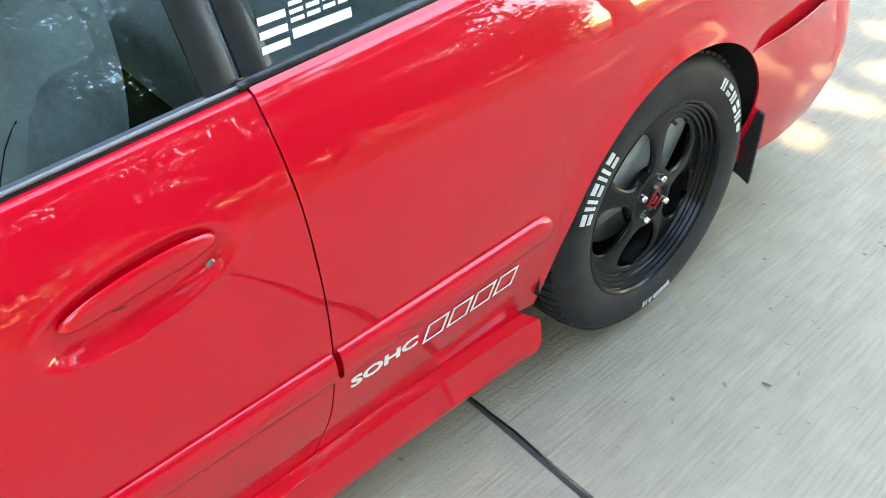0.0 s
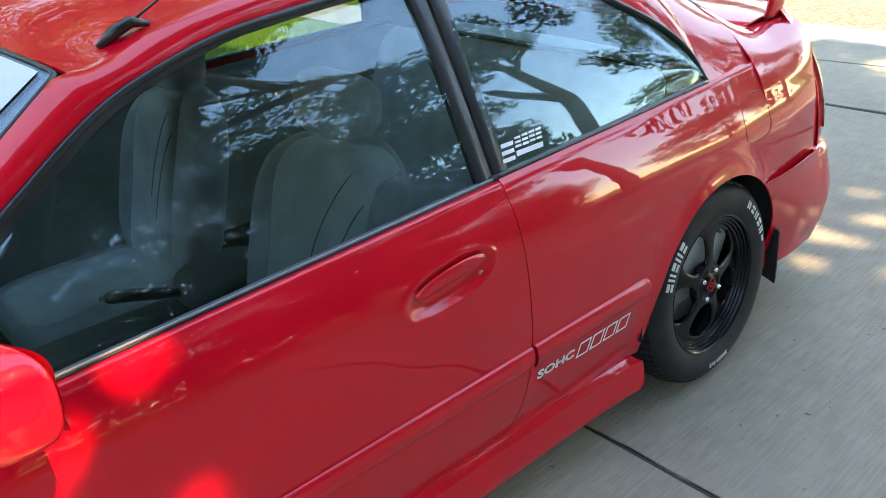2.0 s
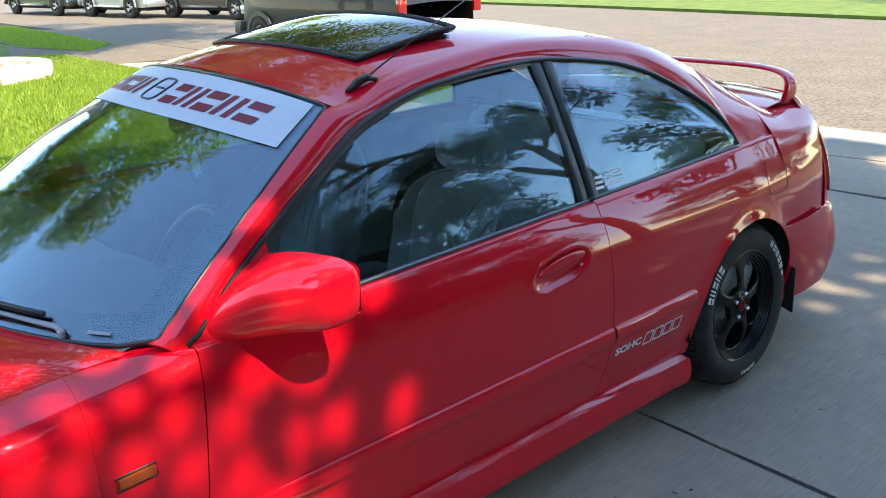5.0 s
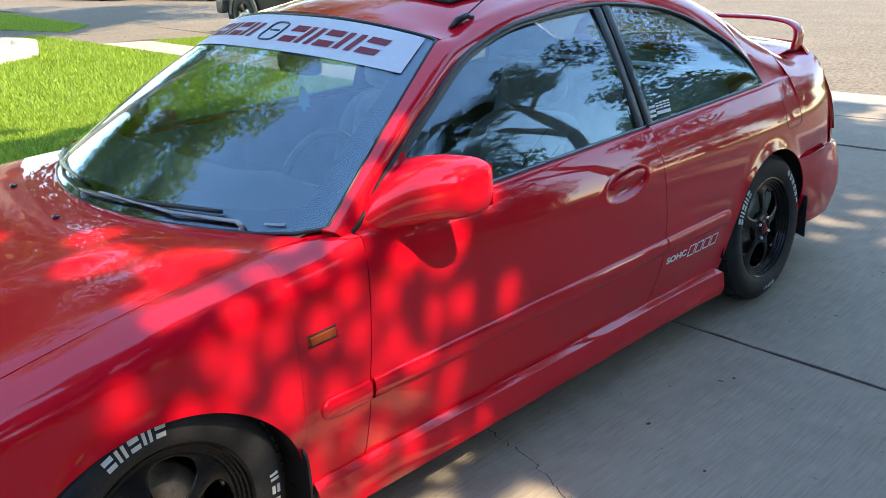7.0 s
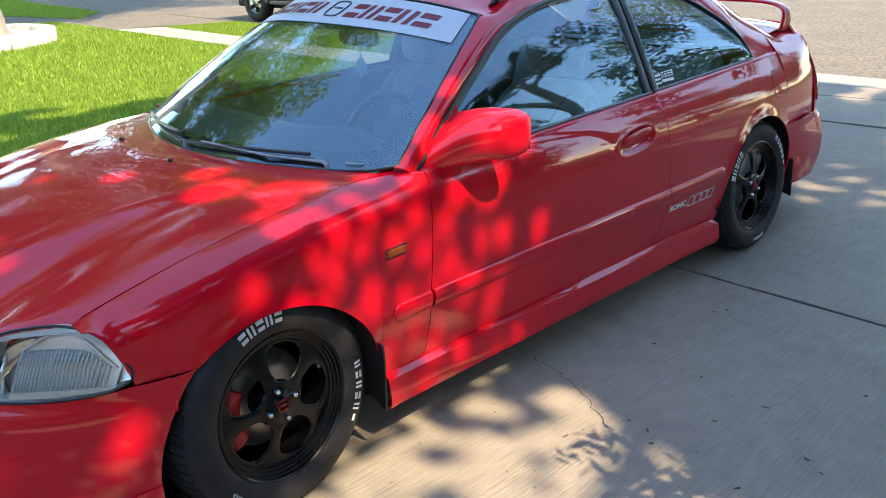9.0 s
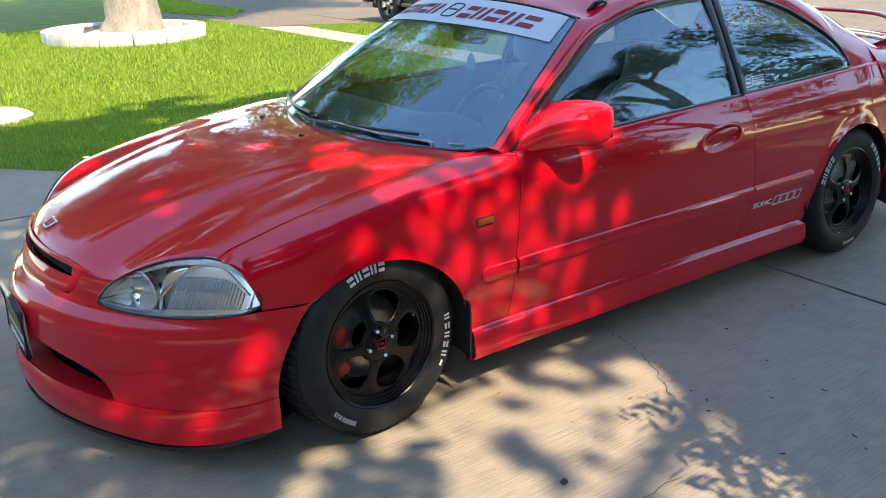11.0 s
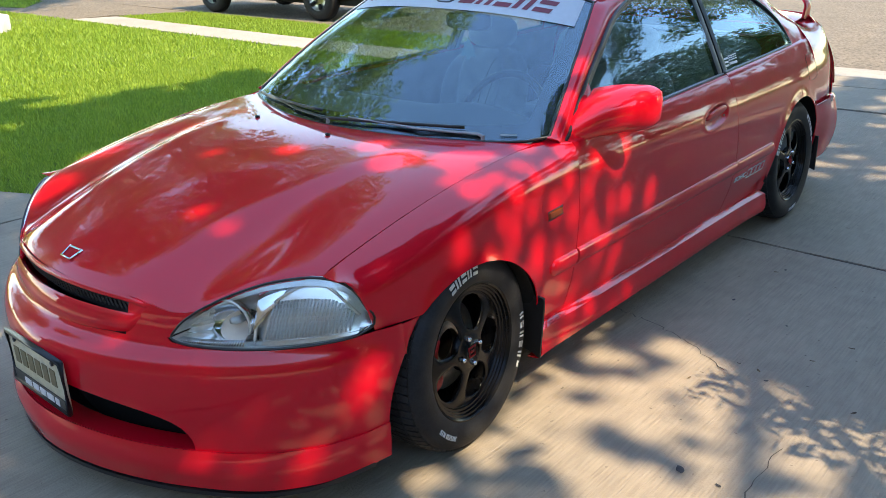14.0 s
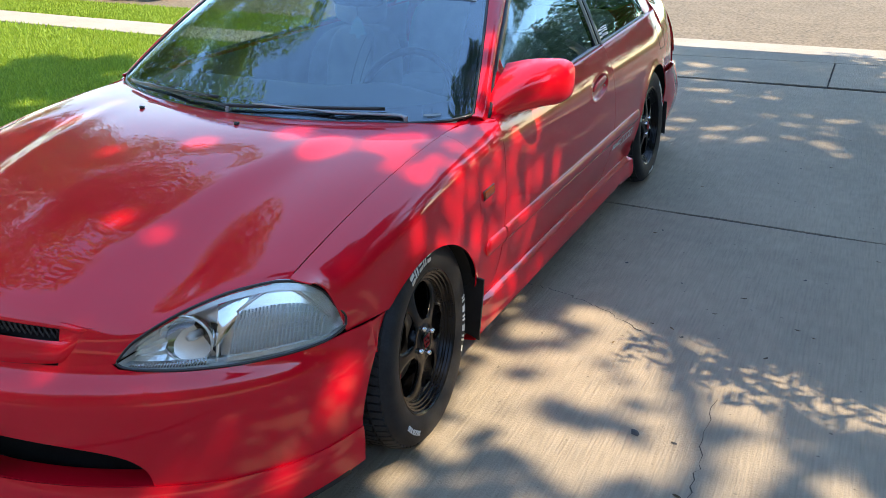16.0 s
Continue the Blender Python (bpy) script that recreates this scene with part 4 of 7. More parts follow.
# ---- wheels ----
def make_wheel(name):
    wh = empty(name, "black five-spoke alloy wheel with white-marked tyre")
    # x = 0 is the outer face of the hub, +x points away from the car
    prof = [(.190, -.012), (.193, .003), (.200, .009), (.215, .0155), (.240, .020), (.262, .0175), (.276, .008), (.284, -.006), (.288, -.022), (.289, -.05), (.289, -.13), (.288, -.155), (.282, -.178), (.262, -.198), (.235, -.202), (.205, -.190), (.192, -.175)]
    v, f = revolve(prof, 96)
    tyre = mesh_part("tyre", v, f, TYRE, wh, "black low-profile tyre with white marks", flip=True)
    blocks = []
    for k in range(72):                                  # tread blocks
        w = 2 * math.pi * k / 72
        for x0, x1, sk in ((-.038, -.006, .016), (-.085, -.046, .014), (-.128, -.093, .014), (-.168, -.136, .010)):
            q = []
            for r in (.2850, .2975):
                for x, dw in ((x0, 0), (x1, sk), (x1, .066 + sk), (x0, .066)):
                    rr = r - (.0075 if (x > -.02 or x < -.16) else 0)
                    q.append((x, rr * math.cos(w + dw), rr * math.sin(w + dw)))
            blocks.append((q, [(4, 5, 6, 7), (0, 1, 5, 4), (1, 2, 6, 5), (2, 3, 7, 6), (3, 0, 4, 7)]))
    v, f = join(*blocks)
    mesh_part("tread", v, f, TYRE, tyre, smooth=False)
    prof = [(.203, .002), (.202, .010), (.198, .011), (.194, .007), (.192, .000), (.187, -.001), (.185, -.008), (.180, -.009), (.178, -.014), (.172, -.015), (.170, -.021), (.165, -.022), (.163, -.07), (.170, -.11), (.178, -.19)]
    v, f = revolve(prof, 72)
    rim = mesh_part("rim", v, f, WHEEL_BLACK, wh, "satin black rim", flip=True, thick=.004, autosmooth=28)
    for k in range(5):                                   # broad flat spokes that flare into hub and rim
        a0 = math.pi / 2 + 2 * math.pi * k / 5 + .32
        def spoke(r, w):
            q = abs(r - .111) / .050
            window = (.050 + .42 * (r - .111)) * max(0.0, 1 - q ** 2.5) ** .4
            half = math.pi / 5 - window / r
            edge = abs(w)
            x = -.006 - .014 * max(0.0, (r - .05) / .115) ** 1.4 - .005 * edge ** 6 * min(1.0, window / .02)
            return (x, r * math.cos(a0 + half * w), r * math.sin(a0 + half * w))
        v, f = grid([.046, .054] + [.110 - .0502 * math.cos(w) for w in steps(0, math.pi, 26)] + [.164, .169], [-1, -.97, -.9, -.7, -.35, 0, .35, .7, .9, .97, 1], spoke)
        mesh_part("spoke", v, f, WHEEL_BLACK, rim, flip=False, thick=.016)
    v, f = revolve([(0, .0), (.024, .0), (.027, -.003), (.030, -.006), (.052, -.006), (.060, -.010), (.062, -.03)], 40)
    mesh_part("hub", v, f, WHEEL_BLACK, rim, flip=True)
    capv, capf = join(tube([(.002, y, z) for y, z in ((-.013, -.014), (.013, -.014), (.017, .014), (-.017, .014))], .003, 6, closed=True), tube([(.002, -.008, 0), (.002, .008, 0)], .003, 6))
    mesh_part("cap_emblem", capv, capf, CALIPER_RED, rim, "dark red emblem on the hub cap")
    for k in range(4):
        w = 2 * math.pi * k / 4 + .25
        v, f = revolve([(0, .010), (.005, .009), (.0075, .004), (.0085, -.008)], 10)
        mesh_part("wheel_nut", [(p[0] - .002, p[1] + .043 * math.cos(w), p[2] + .043 * math.sin(w)) for p in v], f, CHROME, rim, "chrome wheel nut", flip=True)
    v, f = tube([(-.034, .146, .045), (-.014, .140, .043)], .004, 8)
    mesh_part("valve", v, f, BLACK_TRIM, rim)
    v, f = revolve([(.05, -.085), (.128, -.085), (.131, -.088), (.131, -.104), (.128, -.107), (.05, -.107)], 48)
    mesh_part("brake_disc", v, f, CAST_IRON, wh, "grey iron brake disc", flip=True)
    return wh, tyre


def arc_letter(w_mid, r_mid, height, width, strokes, x=.0255):
    """Strokes in a unit cell, bent round the sidewall; the letters' feet point to the hub."""
    pieces = []
    for (a0, b0, a1, b1) in strokes:                     # rectangles in 0..1
        vs_ = []
        for d in (-.004, .0012):
            for a, b in ((a0, b0), (a1, b0), (a1, b1), (a0, b1)):
                w = w_mid + (a - .5) * width / r_mid
                r = r_mid + (b - .5) * height
                bulge = .0205 - 7.5 * (r - .242) ** 2
                vs_.append((bulge + d, -r * math.cos(w), r * math.sin(w)))
        pieces.append((vs_, [(4, 5, 6, 7), (0, 1, 5, 4), (1, 2, 6, 5), (2, 3, 7, 6), (3, 0, 4, 7)]))
    return pieces


PAIR = [(0, 0, 1, .36), (0, .64, 1, 1)]
TWIN = [(0, 0, .32, 1), (.62, 0, .94, 1)]
SLAB = [(0, .28, 1, .72)]
BLOCK = [PAIR, TWIN, PAIR, TWIN, PAIR]
UPRIGHT = [TWIN, PAIR, TWIN, PAIR, TWIN, SLAB]


def letter_tyre(tyre, turn1, turn2, turn3):
    """White raised marks on the sidewall: angles in degrees from the rear, over the top."""
    for i, st in enumerate(BLOCK):
        v, f = join(*arc_letter(radians(turn1) + (i - 2) * .112, .246, .028, .021, st))
        mesh_part("wall_mark", v, f, WHITE_PAINT, tyre, "white raised mark", smooth=False)
    for i, st in enumerate(UPRIGHT):
        v, f = join(*arc_letter(radians(turn2) + (i - 2.5) * .125, .246, .021, .019, st))
        mesh_part("wall_mark", v, f, WHITE_PAINT, tyre, "white raised mark", smooth=False)
    cu = bpy.data.curves.new("size_mark", 'FONT')
    cu.body, cu.size, cu.align_x, cu.extrude, cu.resolution_u = "205/50 R15", .020, 'CENTER', .001, 2
    tmp = bpy.data.objects.new("size_mark", cu)
    scene.collection.objects.link(tmp)
    me = bpy.data.meshes.new_from_object(tmp.evaluated_get(bpy.context.evaluated_depsgraph_get()))
    bpy.data.objects.remove(tmp)
    for p in me.vertices:
        w = radians(turn3) + p.co.x / .246
        r = .240 + p.co.y
        p.co = Vector((.0205 - 7.5 * (r - .242) ** 2 + .0006 + p.co.z, -r * math.cos(w), r * math.sin(w)))
    me.materials.clear()
    me.materials.append(WHITE_PAINT)
    ob = new("size_mark", me)
    ob.parent = tyre
    tagged(ob, "white tyre size mark 205/50 R15")


def add_caliper(wh):
    v, f = grid(steps(-.60, .60, 12), steps(0, 2 * math.pi, 12), lambda a, w: (-.062 + .024 * math.sin(w), (.126 + .034 * math.cos(w)) * math.cos(math.pi + a), (.126 + .034 * math.cos(w)) * math.sin(math.pi + a)))
    cal = mesh_part("caliper", v, f, CALIPER_RED, wh, "red painted brake caliper")
    v, f = join(tube([(-.048, -.135, .035), (-.048, -.135, .015)], .004, 6), tube([(-.048, -.130, .035), (-.048, -.118, .025)], .003, 6))
    mesh_part("caliper_mark", v, f, WHITE_PAINT, cal)


WHEEL_SIZE = Matrix.Diagonal((1.0, 1.034, 1.034, 1.0))
wheel_left, tyre_left = make_wheel("wheel")
letter_tyre(tyre_left, 80, 194, 312)
for w_ob in (wheel_left,):
    w_ob.parent = car
copy_thing(wheel_left, pose(.828, HUB_R, HUB_Z, 47, -3.5, 0) @ WHEEL_SIZE)
copy_thing(wheel_left, pose(-.828, HUB_R, HUB_Z, 0, -3.5, 180) @ WHEEL_SIZE)
copy_thing(wheel_left, pose(-.834, HUB_F, .285, 0, -3.5, 185) @ WHEEL_SIZE)
add_caliper(wheel_left)
wheel_left.matrix_basis = pose(.832, HUB_F, .285, 0, -3.5, 5) @ WHEEL_SIZE


# mud flaps
for sgn in (1, -1):
    for hub, dy, zb in ((HUB_F, .345, .135), (HUB_R, .335, .17)):
        def flap(u, k):
            z = .35 - (.35 - zb) * k
            y = hub + math.sqrt(max(.35 ** 2 - max(z - HUB_Z, 0) ** 2, 0)) + .012 * k + .012 * math.sin(math.pi * u)
            return (sgn * (.68 + (.190 - .02 * k if hub < 0 else .172) * u), y - (.024 if hub < 0 else .004), z - .012 * (u - .5) ** 2 * 4 * (k == 1))
        v, f = grid(steps(0, 1, 6), steps(0, 1, 10), flap)
        mesh_part("mud_flap", v, f, RUBBER, car, "black rubber mud flap", thick=.006)

# headlamps
for sgn in (1, -1):
    def cover(u, k, ins=0.0, shrink=0.0):
        x = .425 + .384 * u
        zl, zt = lamp_low(x), max(lamp_top(min(x, .797)), lamp_low(x) + .002)
        z = zl + (zt - zl) * (shrink + (1 - 2 * shrink) * k)
        # rounded ends
        for e0, e1, mid in ((.782, .8095, .512), (.448, .4245, .487)):
            if (x - e0) * (e1 - e0) > 0:
                ff = math.sqrt(max(0.0, 1 - ((x - e0) / (e1 - e0)) ** 2))
                z = mid + (z - mid) * ff
        s = min(1.0, x / nose_a(z))
        y = nose(s, z)[1]
        bul = .010 * math.sin(math.pi * k) * math.sin(math.pi * min(1, u * 1.05)) if not ins else 0
        return (sgn * (x - .3 * ins * u), y - bul + ins * (1 - .4 * u), z)
    us_l = [math.sin(w) ** 2 for w in steps(0, math.pi / 2, 30)]
    lamp = empty("headlamp", "clear headlamp with chrome reflector and ribbed corner lens")
    lamp.parent = car
    v, f = grid(us_l, steps(0, 1, 12), cover)
    mesh_part("cover", v, f, LAMP_GLASS, lamp, "clear cover", flip=(sgn < 0), thick=.003).visible_shadow = False
    v, f = grid(us_l, steps(0, 1, 10), lambda u, k: cover(u, k, .050 + .045 * k))
    mesh_part("housing", v, f, LAMP_SILVER, lamp, "silver reflector housing", flip=(sgn < 0))
    wall_loop = [(u, 0.0) for u in us_l] + [(u, 1.0) for u in reversed(us_l)]
    v, f = grid(list(range(len(wall_loop))), [.004, .05, .088], lambda i, d: cover(*wall_loop[i], d))
    mesh_part("side_wall", v, f, LAMP_SILVER, lamp, flip=(sgn < 0))
    loop = [cover(u, 0) for u in us_l] + [cover(u, 1) for u in reversed(us_l[1:-1])]
    v, f = tube(loop, .0034, 6, closed=True)
    mesh_part("seal", v, f, BLACK_TRIM, lamp, "thin dark seal")
    # bowl reflector with its bright ring
    c0 = Vector(cover(.32, .45, .038))
    bowl = lambda r, d, w: (c0.x + sgn * (r * math.cos(w) * .95 + d * .15), c0.y + d + .32 * r * math.cos(w), c0.z + r * math.sin(w) * .98)
    v, f = grid([(.060, -.010), (.059, 0), (.055, .012), (.044, .026), (.026, .036), (.009, .040)], steps(0, 2 * math.pi, 32), lambda p, w: bowl(p[0], p[1], w))
    mesh_part("reflector", v, f, CHROME, lamp, "round chrome reflector bowl")
    v, f = tube([bowl(.061, -.012, w) for w in steps(0, 2 * math.pi, 32)[:-1]], .0034, 8, closed=True)
    mesh_part("ring", v, f, LAMP_SILVER, lamp, "bright bowl ring")
    v, f = tube([bowl(.0, .030, 0), bowl(0, .004, 0), bowl(0, -.008, 0)], [.010, .011, .007], 12)
    mesh_part("bulb", v, f, LAMP_GREY, lamp, "pale bulb shield")
    # inner facets towards the grille
    v, f = grid(steps(.04, .20, 5), steps(.04, .9, 6), lambda u, k: cover(u, k, .030 + .012 * (int(k * 7) % 2)))
    mesh_part("facets", v, f, LAMP_SILVER, lamp, flip=(sgn < 0), smooth=False)
    # mirror-bright teardrop fin between the beams
    def fin(u, k):
        kk = .30 + .68 * k
        wide_u = .006 + .085 * k ** .9
        return cover(.475 + .045 * k * (1 - k) + wide_u * (u * 2 - .6), kk, .004 + .046 * k + .004 * (u * 2 - 1) ** 2)
    v, f = grid(steps(0, 1, 8), steps(0, 1, 12), fin)
    mesh_part("fin", v, f, CHROME, lamp, "bright teardrop divider", flip=(sgn < 0))
    v, f = tube([Vector(cover(.475, k, .020)) for k in (.04, .15, .3, .45)], [.004, .005, .005, .004], 8)
    mesh_part("fin_stem", v, f, LAMP_SILVER, lamp)
    # ribbed corner lens under a bright arc
    for i in range(24):
        u = .540 + .375 * i / 23
        k1 = .66 - .20 * max(0, (u - .80) / .12) ** 2
        v, f = tube([Vector(cover(u + .012 * k, k, .006 + .042 * k)) for k in (.13, .3, .5, k1)], .0028, 5)
        mesh_part("lens_rib", v, f, LAMP_GREY, lamp)
    v, f = tube([Vector(cover(.54 + .40 * t, .66 + .26 * math.sin(math.pi * t) - .18 * t * t, .034)) for t in steps(0, 1, 14)], .0036, 6)
    mesh_part("bright_arc", v, f, LAMP_SILVER, lamp)
    v, f = grid(steps(.525, .95, 12), steps(.03, .97, 8), lambda u, k: cover(u, k, .010 + .050 * k))
    mesh_part("corner_reflector", v, f, LAMP_SILVER, lamp, flip=(sgn < 0))
    v, f = grid(steps(.22, .97, 30), steps(.88, .99, 4), lambda u, k: cover(u, k, .008 + .020 * (k - .88)))
    mesh_part("brow", v, f, LAMP_GREY, lamp, "pale grey brow along the top", flip=(sgn < 0))
    for j in range(7):
        k0 = .20 + .07 * j
        v, f = tube([Vector(cover(u, k0, .004 + .042 * k0)) for u in steps(.545, .90, 10)], .0013, 4)
        mesh_part("lens_step", v, f, LAMP_GREY, lamp)
    for j in range(26):
        u0 = .06 + .37 * j / 25
        v, f = tube([Vector(cover(u0, .04, .006)), Vector(cover(u0 + .004, .13, .010))], .0022, 4)
        mesh_part("knurl", v, f, CHROME, lamp)
    v, f = grid(steps(.03, .98, 20), [.0, .10, .11], lambda u, k: tuple(Vector(cover(u, k, .006 + .02 * (k < .105)))))
    mesh_part("lower_strip", v, f, LAMP_GREY, lamp, "pale strip along the bottom")

# mirrors
m_x = smooth_line([0, .25, .5, .75, .9, 1], [.742, .804, .860, .911, .942, .960])
m_cy = smooth_line([0, .25, .5, .75, 1], [-.606, -.572, -.542, -.514, -.478])
m_hy = smooth_line([0, .25, .5, .75, .9, .97, 1], [.108, .100, .088, .076, .060, .036, .0])
m_cz = smooth_line([0, .25, .5, .75, 1], [.838, .862, .872, .876, .874])
m_sh = smooth_line([0, .25, .5, .75, 1], [.60, .40, .24, .14, .08])
m_hz = smooth_line([0, .25, .5, .75, .9, .97, 1], [.054, .063, .070, .070, .060, .040, .0])
for sgn in (1, -1):
    def shell(a, b):
        c, s_ = math.cos(b), math.sin(b)
        y = m_cy(a) + m_hy(a) * math.copysign(abs(c) ** .85, c)
        z = m_cz(a) + m_hz(a) * math.copysign(abs(s_) ** .80, s_) + m_sh(a) * (y - m_cy(a))
        if c > 0:
            y = m_cy(a) + m_hy(a) * .74 * c ** .45
        if sgn < 0:                                      # folded back on the far side
            out = m_x(a) - m_x(0)
            return (-(m_x(0) + .01 + out * .22), m_cy(0) + .02 + (y - m_cy(0)) * .7 + out * .5, .79 + (z - .84) * .6)
        return (sgn * m_x(a), y, z)
    v, f = grid(steps(0, .9, 22) + [.93, .955, .975, .99, 1], steps(0, 2 * math.pi, 40), shell)
    mir = mesh_part("door_mirror", v, f, RED, car, "body-colour door mirror", flip=(sgn > 0))
    def foot(u, k):
        y = -.738 + .222 * u
        zlo = belt(y) - .016
        zhi = max(min(rail(y) + .004, .945), zlo + .004)
        z = zlo + (zhi - zlo) * k
        return (sgn * (glass_x(z, y) + .006 + .012 * math.sin(math.pi * u) * math.sin(math.pi * (.15 + .8 * k))), y, z)
    v, f = grid(steps(0, 1, 16), steps(0, 1, 8), foot)
    mesh_part("mirror_foot", v, f, RED, mir, "body-colour mirror foot", flip=(sgn < 0), thick=.006)
    v, f = tube([(sgn * (glass_x(rail(y), y) + .006), y, rail(y) + .002) for y in steps(-.742, -.50, 12)], .003, 6)
    mesh_part("foot_seal", v, f, RUBBER, mir, "black rubber seam")
    if sgn < 0:
        continue
    v, f = grid(steps(.36, .92, 10), steps(-1, 1, 8), lambda a, k: (sgn * m_x(a), m_cy(a) + m_hy(a) * .74 + .002, m_cz(a) + .84 * m_hz(a) * k))
    mesh_part("mirror_glass", v, f, CHROME, mir, "mirror glass", flip=(sgn > 0))

# aerial
v, f = tube([(.510, -.150, 1.194), (.514, -.120, 1.214), (.516, -.090, 1.226), (.518, -.060, 1.220)], [.006, .011, .010, .005], 10)
aer = mesh_part("aerial", v, f, BLACK_TRIM, car, "black aerial base with a thin whip")
v, f = tube([(.516, -.09, 1.226), (.516, .05, 1.298), (.516, .30, 1.42)], [.0025, .002, .0014], 6)
mesh_part("whip", v, f, BLACK_TRIM, aer)

# cowl panel and wipers
v, f = grid(steps(-.69, .69, 30), [0, .3, .7, 1], lambda x, k: (x, cowl_y(x) - .022 + .055 * k, cowl_z(x) - .010 - .006 * math.sin(math.pi * k)))
mesh_part("cowl", v, f, BLACK_TRIM, car, "black plastic cowl below the windscreen", thick=.006)
for x0, x1 in ((-.62, -.08), (-.06, .50)):
    def blade(u):
        s_ = (x0 + (x1 - x0) * u) / .735
        p = Vector(screen_point(s_, .020 + .035 * math.sin(math.pi * u * .5)))
        return p + Vector((0, -.006, .012))
    wiper = mesh_part("wiper", *tube([blade(u) for u in steps(0, 1, 12)], .006, 6), BLACK_TRIM, car, "black windscreen wiper with a pale arm")
    # the arm starts at its pivot and runs along the bonnet edge
    px_ = x1 + .06
    q0 = Vector((px_, cowl_y(px_) - .002, cowl_z(px_) + .012))
    q1 = Vector((px_ - .20, cowl_y(px_ - .20) + .004, cowl_z(px_ - .20) + .022))
    q2 = Vector((px_ - .40, cowl_y(px_ - .40) + .012, cowl_z(px_ - .40) + .030))
    v, f = tube([q0, q0 + Vector((-.02, 0, .006)), q1, q2, blade(.25) + Vector((0, -.004, .010))], [.008, .008, .0065, .0055, .004], 8, squash=.6)
    mesh_part("arm", v, f, WIPER_SILVER if x0 > -.1 else BLACK_TRIM, wiper, "pale worn metal arm")
    v, f = revolve([(0, .006), (.006, .005), (.007, .002), (.007, -.012)], 14)
    mesh_part("pivot_cap", [(p[1] + px_, p[2] + q0.y, p[0] + q0.z) for p in v], f, WIPER_SILVER, wiper)
v, f = grid(steps(.83, .895, 4), [.028, .038], lambda s, w: tuple(Vector(screen_point(s, w)) + Vector((0, -.002, .004))))
mesh_part("screen_tag", v, f, WIPER_SILVER, screen, "small pale strip at the screen's lower edge", smooth=False)

# banner across the top of the windscreen
def on_screen(s, w, d=.003):
    s *= .945
    p = Vector(screen_point(s, w))
    e1 = Vector(screen_point(s + .01, w)) - Vector(screen_point(s - .01, w))
    e2 = Vector(screen_point(s, w + .01)) - Vector(screen_point(s, w - .01))
    n_ = e1.cross(e2).normalized()
    return tuple(p + n_ * d)
w_low = lambda s: .775 - .01 * s * s
v, f = grid(steps(-1.0, 1.0, 40), steps(0, 1, 8), lambda s, k: on_screen(s, w_low(s) + (.985 - w_low(s)) * k, .0025))
banner = mesh_part("banner", v, f, BANNER_WHITE, screen, "pale banner with dark red shapes")
def banner_word(s0, s1, cells, h0, h1, lean, mat_, name):
    pcs = []
    n_ = len(cells)
    for i, st in enumerate(cells):
        a = s0 + (s1 - s0) * i / n_
        b = a + (s1 - s0) / n_ * .84
        for (x0, y0, x1, y1) in st:
            vs_ = []
            for xx, yy in ((x0, y0), (x1, y0), (x1, y1), (x0, y1)):
                vs_.append(on_screen(a + (b - a) * xx + lean * (yy - .5), h0 + (h1 - h0) * yy, .0042))
            pcs.append((vs_, [(0, 1, 2, 3)]))
        v, f = join(*pcs)
        pcs = []
        mesh_part(name, v, f, mat_, banner, smooth=False)
banner_word(.16, .86, [PAIR, TWIN, PAIR, TWIN, PAIR], .825, .925, .03, BANNER_RED, "red_shape")
banner_word(-.86, -.12, [TWIN, PAIR, TWIN, PAIR, TWIN], .835, .925, .02, BANNER_RED, "red_shape")
ring = []
for w in steps(0, 2 * math.pi, 32)[:-1]:
    ring.append(on_screen(.02 + .075 * math.copysign(abs(math.cos(w)) ** .5, math.cos(w)), .880 + .055 * math.copysign(abs(math.sin(w)) ** .5, math.sin(w)), .003))
v, f = join(tube(ring, .004, 4, closed=True), tube([on_screen(-.025, .885, .003), on_screen(.065, .885, .003)], .004, 4))
mesh_part("emblem_shape", v, f, BANNER_DARK, banner)

# number plate with its frame
py_ = nose_at(0, .36) + .009
bm = rounded_box(-.130, .180, py_ - .012, py_, .250, .405, .006)
plate = part("number_plate", bm, surface("plate_cream", (.62, .56, .40), .5, vary=.15, scale=30), car, "cream number plate with plain bars in a dark frame")
v, f = tube([(-.128, py_ - .012, .252), (.180, py_ - .012, .252), (.180, py_ - .012, .403), (-.128, py_ - .012, .403)], .009, 8, closed=True)
mesh_part("plate_frame", v, f, BLACK_TRIM, plate, "black plate frame")
PLATE_BAR = surface("plate_bar_brown", (.22, .17, .09), .6, vary=.2)
for i in range(6):
    bm = rounded_box(-.100 + .042 * i, -.100 + .042 * i + .029, py_ - .0145, py_ - .0125, .316, .366, 0)
    part("plate_bar", bm, PLATE_BAR, plate, smooth=False)
for x in (-.085, .135):
    v, f = tube([(x, py_ - .010, .388), (x, py_ - .017, .388)], .007, 10)
    mesh_part("plate_screw", v, f, BLACK_TRIM, plate)
bm = rounded_box(-.122, .174, py_ - .016, py_ - .012, .254, .288, .002)
part("frame_band", bm, BLACK_TRIM, plate, smooth=False)
for x0, x1 in ((-.060, -.022), (-.012, .022), (.030, .062), (.070, .108), (.118, .140)):
    bm = rounded_box(x0, x1, py_ - .0175, py_ - .016, .261, .281, 0)
    part("frame_bar", bm, WHITE_VINYL, plate, smooth=False)

